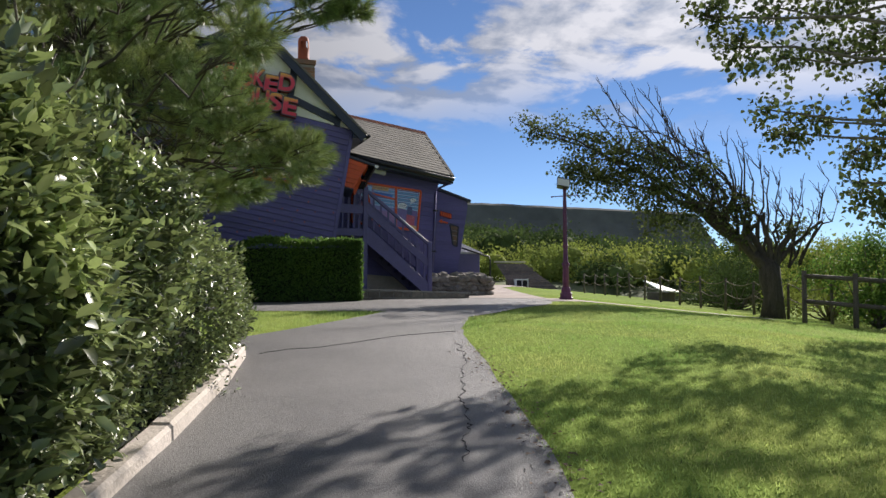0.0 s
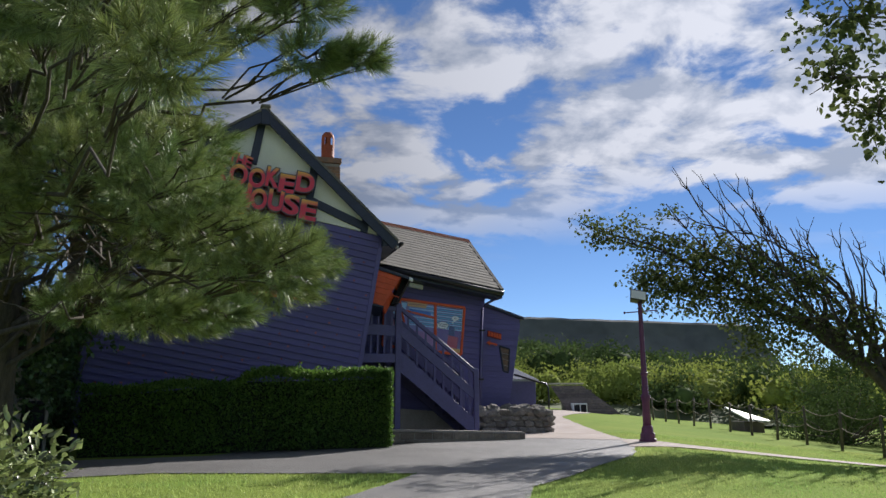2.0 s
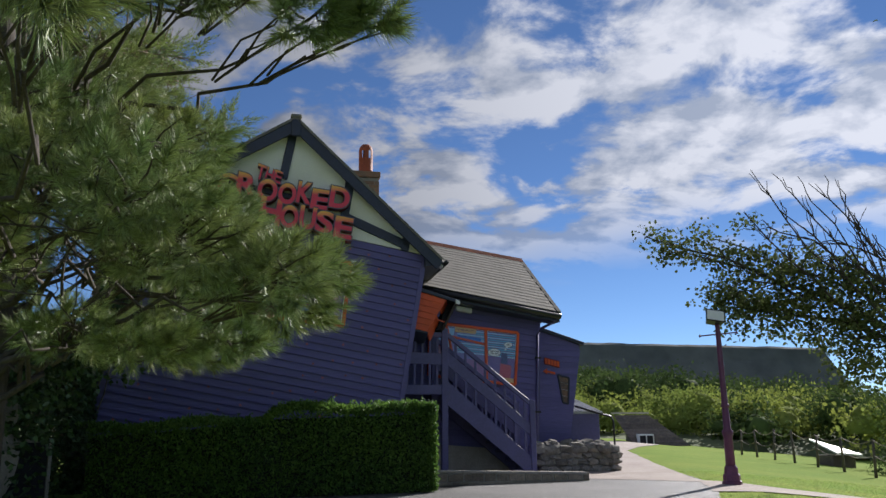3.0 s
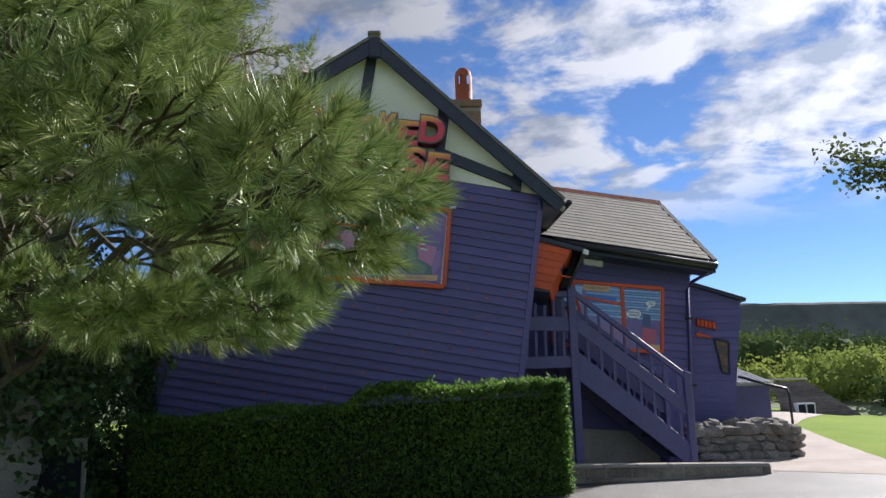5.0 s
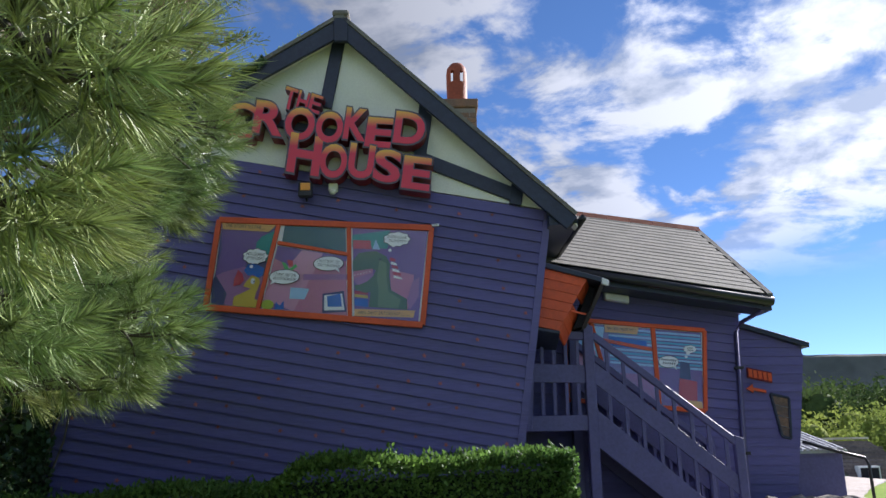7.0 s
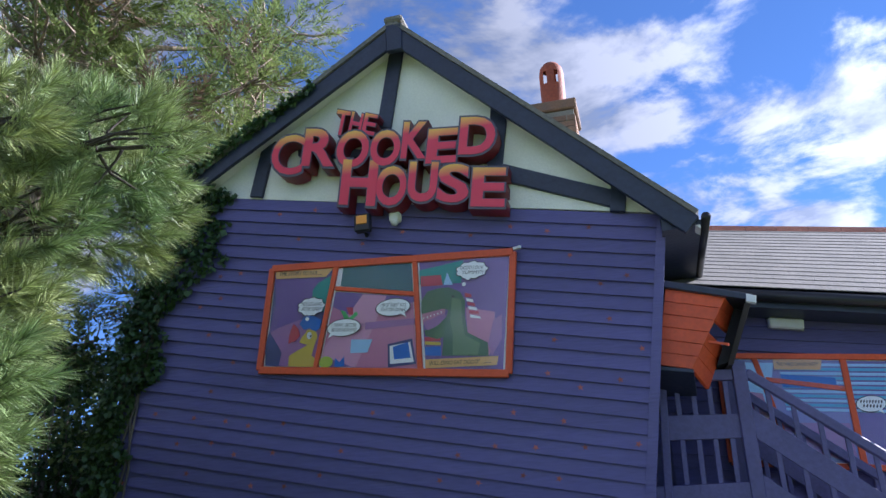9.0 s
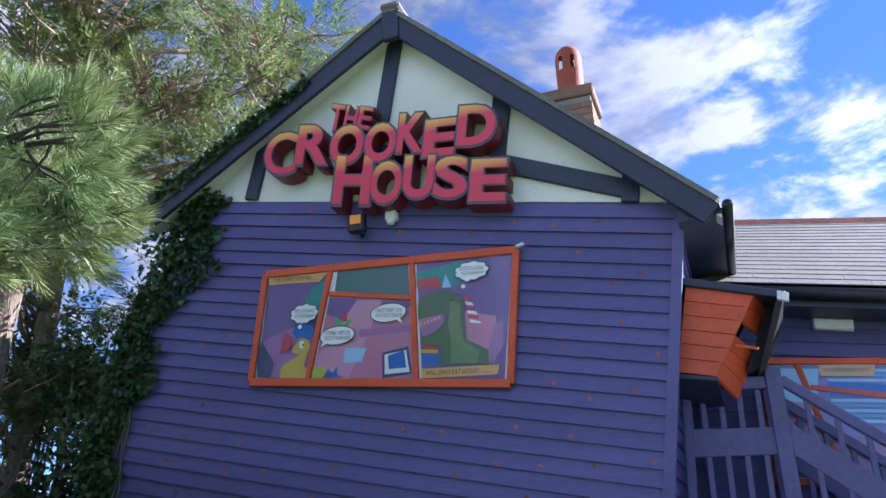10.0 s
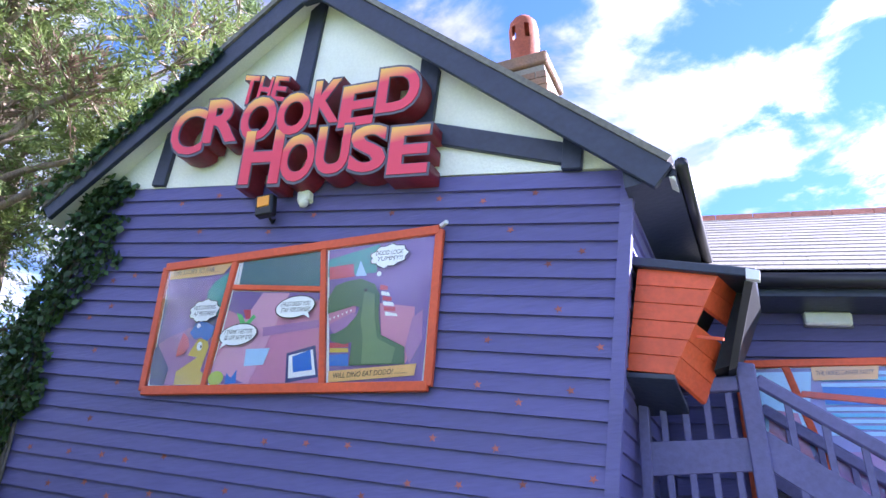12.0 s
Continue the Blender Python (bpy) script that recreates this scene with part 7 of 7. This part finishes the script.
def shed():
    x, y = 4.6, 41.0
    z = float(gz(x, y))
    t = thing("shed", "low timber shed with a brown shingle roof", "shed", at=pose(x, y, z - 0.15, 0, 0, 6))
    part("wall", box(-1.0, 0.2, 0.75, 2.2, 0, 1.2, M_WOOD, 0.02), t)
    n = 11

    def at(f, side, dz):
        x = lerp(-1.15, -1.75, f) if side == 0 else lerp(1.2, -0.25, f)
        return (x, lerp(-0.5, 0.8, f), lerp(0.08, 1.38, f) + dz)
    for k in range(n):
        f0, f1 = k / n, (k + 1.12) / n
        part("shingle_course", hexa([at(f0, 0, 0.035), at(f0, 1, 0.035), at(f1, 1, 0.0), at(f1, 0, 0.0), at(f0, 0, -0.01), at(f0, 1, -0.01), at(f1, 1, -0.03), at(f1, 0, -0.03)], M_SHINGLE), t)
    part("ridge_board", hexa([(-1.85, 0.76, 1.45), (-0.2, 0.76, 1.45), (-0.2, 0.98, 1.45), (-1.85, 0.98, 1.45), (-1.85, 0.76, 1.52), (-0.2, 0.76, 1.52), (-0.2, 0.98, 1.52), (-1.85, 0.98, 1.52)], M_KERB), t, "pale ridge board")
    win = part("dormer_window", box(-1.0, -0.35, -0.62, -0.1, 0.1, 0.58, M_WHITE, 0.02), t, "small white framed window")
    for x in (-0.95, -0.65):
        part("pane", box(x, x + 0.25, -0.635, -0.60, 0.16, 0.52, M_DARK), win)
    h = thing("hut", "small hut with a pale sloping roof", "hut", at=pose(8.45, 30.0, float(gz(8.45, 30.0)) - 0.1, 0, 0, 15))
    part("wall", box(-0.36, 0.36, 0.05, 0.9, 0, 0.42, M_WOOD, 0.02), h)
    part("roof", hexa([(-0.3, -0.1, 0.46), (0.48, -0.1, 0.40), (0.36, 1.0, 0.62), (-0.46, 1.0, 0.84), (-0.3, -0.1, 0.51), (0.48, -0.1, 0.45), (0.36, 1.0, 0.67), (-0.46, 1.0, 0.89)], M_WHITE), h, "pale sloping roof")


shed()

# ---- hillside and cliff ----
M_HILL = material("hillside_scrub", (0.06, 0.09, 0.03), 0.95, vary=0.35, scale=0.06, fine=0.5, bump=0.5, second=(0.10, 0.12, 0.045))
M_CLIFF = material("distant_cliff", (0.13, 0.135, 0.125), 0.95, vary=0.3, scale=0.02, fine=0.15, bump=0.6, second=(0.09, 0.10, 0.095))


def hill_z(x, y):
    """A slope that rises behind the lawn and falls away to the right."""
    rise = 150 * np.tan(np.radians(np.interp(x / y, [-0.6, 0.03, 0.33, 0.5], [6.5, 4.0, 1.5, 0.5]))) - 2.0
    up = np.interp(y, [44, 60, 90, 150, 300], [0, 0.14, 0.42, 1.0, 1.1])
    return 1.3 + rise * up


def hillside():
    xs, ys = np.linspace(-120, 130, 70), np.concatenate([np.linspace(40, 140, 40), np.linspace(150, 300, 12)])
    X, Y = np.meshgrid(xs, ys)
    Z = hill_z(X, Y) - 0.6 * (Y < 45)
    V = np.stack([X.ravel(), Y.ravel(), Z.ravel()], 1)
    w = len(xs)
    F = [(j * w + i, j * w + i + 1, (j + 1) * w + i + 1, (j + 1) * w + i) for j in range(len(ys) - 1) for i in range(w - 1)]
    thing("hillside", "scrub-covered slope rising behind the lawn", "hill", kind="structure", mesh=from_data(V.tolist(), F, M_HILL, True))
    g = np.random.default_rng(77)

    def scrub(n, xr, yr, size, leaf, mat, label, per):
        lobes = []
        for k in range(n):
            x, y = g.uniform(*xr), yr[0] + (yr[1] - yr[0]) * g.random() ** 1.3
            x = x * (y / yr[1]) ** 0.5
            s = size * g.uniform(0.6, 1.3)
            z = float(hill_z(x, y))
            for q in range(3):
                lobes.append(((x + g.normal() * s * 0.5, y + g.normal() * s * 0.4, z + s * g.uniform(0.2, 0.75)), (s * 0.65, s * 0.65, s * g.uniform(0.45, 0.68))))
        thing("scrub", label, "scrub", kind="stuff", mesh=clump_leaves(lobes, per, leaf, leaf * 0.75, mat, 0.0, 0.8, 0.85, 0.05, 2.6))
        # solid heart of each bush
        u, v = np.meshgrid(np.linspace(0, 2 * np.pi, 9)[:-1], np.linspace(-0.5, 1.5, 6))
        S = np.stack([np.cos(u) * np.cos(v), np.sin(u) * np.cos(v), np.sin(v)], -1).reshape(-1, 3)
        Q = np.array([(j * 8 + i, j * 8 + (i + 1) % 8, (j + 1) * 8 + (i + 1) % 8, (j + 1) * 8 + i) for j in range(5) for i in range(8)])
        VV = np.concatenate([np.array(c) + S * np.array(r) * 0.66 * (1 + 0.08 * g.normal(size=(len(S), 1))) for c, r in lobes])
        FF = np.concatenate([Q + 48 * k for k in range(len(lobes))])
        thing("scrub_heart", label, "scrub", kind="stuff", mesh=big_mesh(VV, FF, mat))
    scrub(340, (-40, 90), (66, 165), 2.1, 0.30, M_BUSH, "dark green trees and scrub on the hillside", 170)
    scrub(75, (-12, 16), (48, 72), 1.6, 0.2, M_BUSH_LIGHT, "yellow-green scrub at the foot of the hillside", 330)
    scrub(110, (10, 60), (44, 72), 1.35, 0.24, M_BUSH, "dark scrub beyond the fences", 280)
    scrub(45, (16, 70), (40, 60), 1.35, 0.24, M_BUSH_LIGHT, "light green scrub beyond the fences", 280)
    # cliff
    xs = np.concatenate([np.linspace(-160, 100, 60), [104, 107, 110, 112, 116, 122]])
    V, F = [], []
    for i, x in enumerate(xs):
        top = float(np.interp(x, [-160, 0, 10, 60, 88, 107, 111, 116, 122], [39, 36.8, 36.2, 34.0, 32.6, 31.5, 24.0, 17.0, 3.0])) + 0.5 * noise.noise(Vector((x * 0.13, 0, 0)))
        y0 = 300 + 6 * noise.noise(Vector((x * 0.012, 3, 0)))
        for f, dy in ((0, 0), (0.25, 18), (0.45, 30), (0.62, 33), (0.8, 36), (0.97, 38), (1.0, 40), (1.0, 160)):
            wob = 1.0 * noise.noise(Vector((x * 0.08, f * 7, 2)))
            V.append((x, y0 + dy + wob * (f < 1), lerp(2.0, top, f)))
    k = 8
    F = [(i * k + j, (i + 1) * k + j, (i + 1) * k + j + 1, i * k + j + 1) for i in range(len(xs) - 1) for j in range(k - 1)]
    thing("cliff", "long flat-topped grey-green cliff on the skyline", "cliff", kind="structure", mesh=from_data(V, F, M_CLIFF))


hillside()

# ---- lawn blades ----


def lawn():
    g = np.random.default_rng(21)

    def blades(n, x0, x1, y0, y1, h, bias):
        x, y = g.uniform(x0, x1, n), y0 + (y1 - y0) * g.random(n) ** bias
        ok = ~in_poly(x, y, PATH_POLY) & ~in_poly(x, y, SIDE_PATH)
        ok |= (in_poly(x - 0.05, y, PATH_POLY) & ~in_poly(x + 0.05, y, PATH_POLY) & (g.random(n) < 0.5))
        ok &= (x > 0) | (y > 7.9)
        x, y = x[ok], y[ok]
        m = len(x)
        tuft = 0.7 + 0.6 * (0.5 + 0.5 * np.sin(x * 2.1 + np.sin(y * 1.3) * 2) * np.sin(y * 1.7 + x))
        P = np.stack([x, y, gz(x, y) - 0.012], 1)
        L = h * (0.5 + 0.8 * g.random(m)) * tuft
        a = g.uniform(0, 2 * np.pi, m)
        s = np.stack([np.cos(a), np.sin(a), np.zeros(m)], 1) * (0.0035 + 0.002 * g.random((m, 1)))
        lean = np.stack([g.normal(size=m) * 0.45, g.normal(size=m) * 0.45, np.ones(m)], 1)
        V = np.stack([P - s, P + s, P + lean * L[:, None]], 1).reshape(-1, 3)
        return V
    V = np.concatenate([blades(140000, 0.3, 8.5, 2.2, 11.5, 0.025, 1.2), blades(70000, 0.3, 11, 11, 22, 0.026, 1.0), blades(16000, -5, -0.8, 7.9, 13.4, 0.036, 1.0)])
    thing("grass", "short bright green lawn grass with daisies", "grass", kind="stuff", mesh=big_mesh(V, np.arange(len(V)).reshape(-1, 3), M_GRASS))


lawn()


def path_cracks():
    t = thing("path_crack", "irregular dark crack along the asphalt edge", "crack")
    V, F = [], []
    g = np.random.default_rng(4)
    x, y = 0.16, 4.4
    px = []
    while y < 9.0:
        px.append((x, y))
        x += g.normal() * 0.016 + (0.24 - x) * 0.06
        y += 0.05
    for i, (x, y) in enumerate(px):
        w = 0.008 * (0.15 + g.random() ** 2) * (0.2 if (i // 9) % 3 == 2 else 1)
        z = float(gz(x, y)) + 0.004
        V += [(x - w, y, z), (x + w, y, z), (x, y, z - 0.01)]
    F = [(i * 3, i * 3 + 1, i * 3 + 4, i * 3 + 3) for i in range(len(px) - 1)] + [(i * 3, i * 3 + 3, i * 3 + 5, i * 3 + 2) for i in range(len(px) - 1)]
    part("crack_line", from_data(V, F, M_DARK), t)
    # a seam straight across the old asphalt
    V, n = [], 60
    for i in range(n):
        f = i / (n - 1)
        x = lerp(-1.84, 0.2, f)
        y = table(x, [-1.84, -1.61, -1.3, -0.91, -0.49, 0.2], [8.16, 8.44, 8.6, 9.06, 9.6, 10.1]) + g.normal() * 0.015
        w = 0.014 * (0.2 + g.random())
        z = float(gz(x, y)) + 0.004
        V += [(x, y - w, z), (x, y + w, z), (x, y, z - 0.01)]
    F = [(i * 3, i * 3 + 1, i * 3 + 4, i * 3 + 3) for i in range(n - 1)] + [(i * 3, i * 3 + 3, i * 3 + 5, i * 3 + 2) for i in range(n - 1)]
    part("crack_line", from_data(V, F, M_DARK), t)
    r = thing("loose_gravel", "crumbled asphalt gravel and fallen leaves at the path edge", "gravel", kind="stuff")
    n = 110
    y = g.uniform(3.6, 10.5, n)
    x = np.interp(y, [3.6, 4.9, 6.1, 7.7, 10.4], [0.62, 0.58, 0.48, 0.38, 0.2]) - np.abs(g.normal(size=n)) * 0.14 + 0.05
    P = np.stack([x, y, gz(x, y) + 0.006], 1)
    Vv, Ff = [], []
    for p in P:
        o = len(Vv)
        s = g.uniform(0.004, 0.014)
        for d in ((1, 0, -0.3), (-0.5, 0.87, -0.3), (-0.5, -0.87, -0.3), (0, 0, 0.8)):
            Vv.append((p[0] + d[0] * s * g.uniform(0.7, 1.2), p[1] + d[1] * s, p[2] + d[2] * s))
        Ff += [(o, o + 1, o + 3), (o + 1, o + 2, o + 3), (o + 2, o, o + 3)]
    r.data = None
    part("gravel", from_data(Vv, Ff, M_KERB), r)


def fallen_leaves():
    g = np.random.default_rng(8)
    n = 260
    y = g.uniform(3.2, 8.5, n)
    x = np.interp(y, [3.6, 4.9, 6.1, 7.7, 10.4], [0.72, 0.66, 0.56, 0.44, 0.26]) + g.normal(size=n) * 0.09
    P = np.stack([x, y, gz(x, y) + 0.012], 1)
    A = np.stack([g.normal(size=n), g.normal(size=n), 0.15 * g.normal(size=n)], 1)
    U = np.stack([0.3 * g.normal(size=n), 0.3 * g.normal(size=n), np.ones(n)], 1)
    thing("fallen_leaves", "dry brown leaves lying along the path edge", "leaves", kind="stuff", mesh=leaf_mesh(P, A, U, g.uniform(0.02, 0.05, n), g.uniform(0.015, 0.03, n), M_DEAD))


fallen_leaves()


path_cracks()
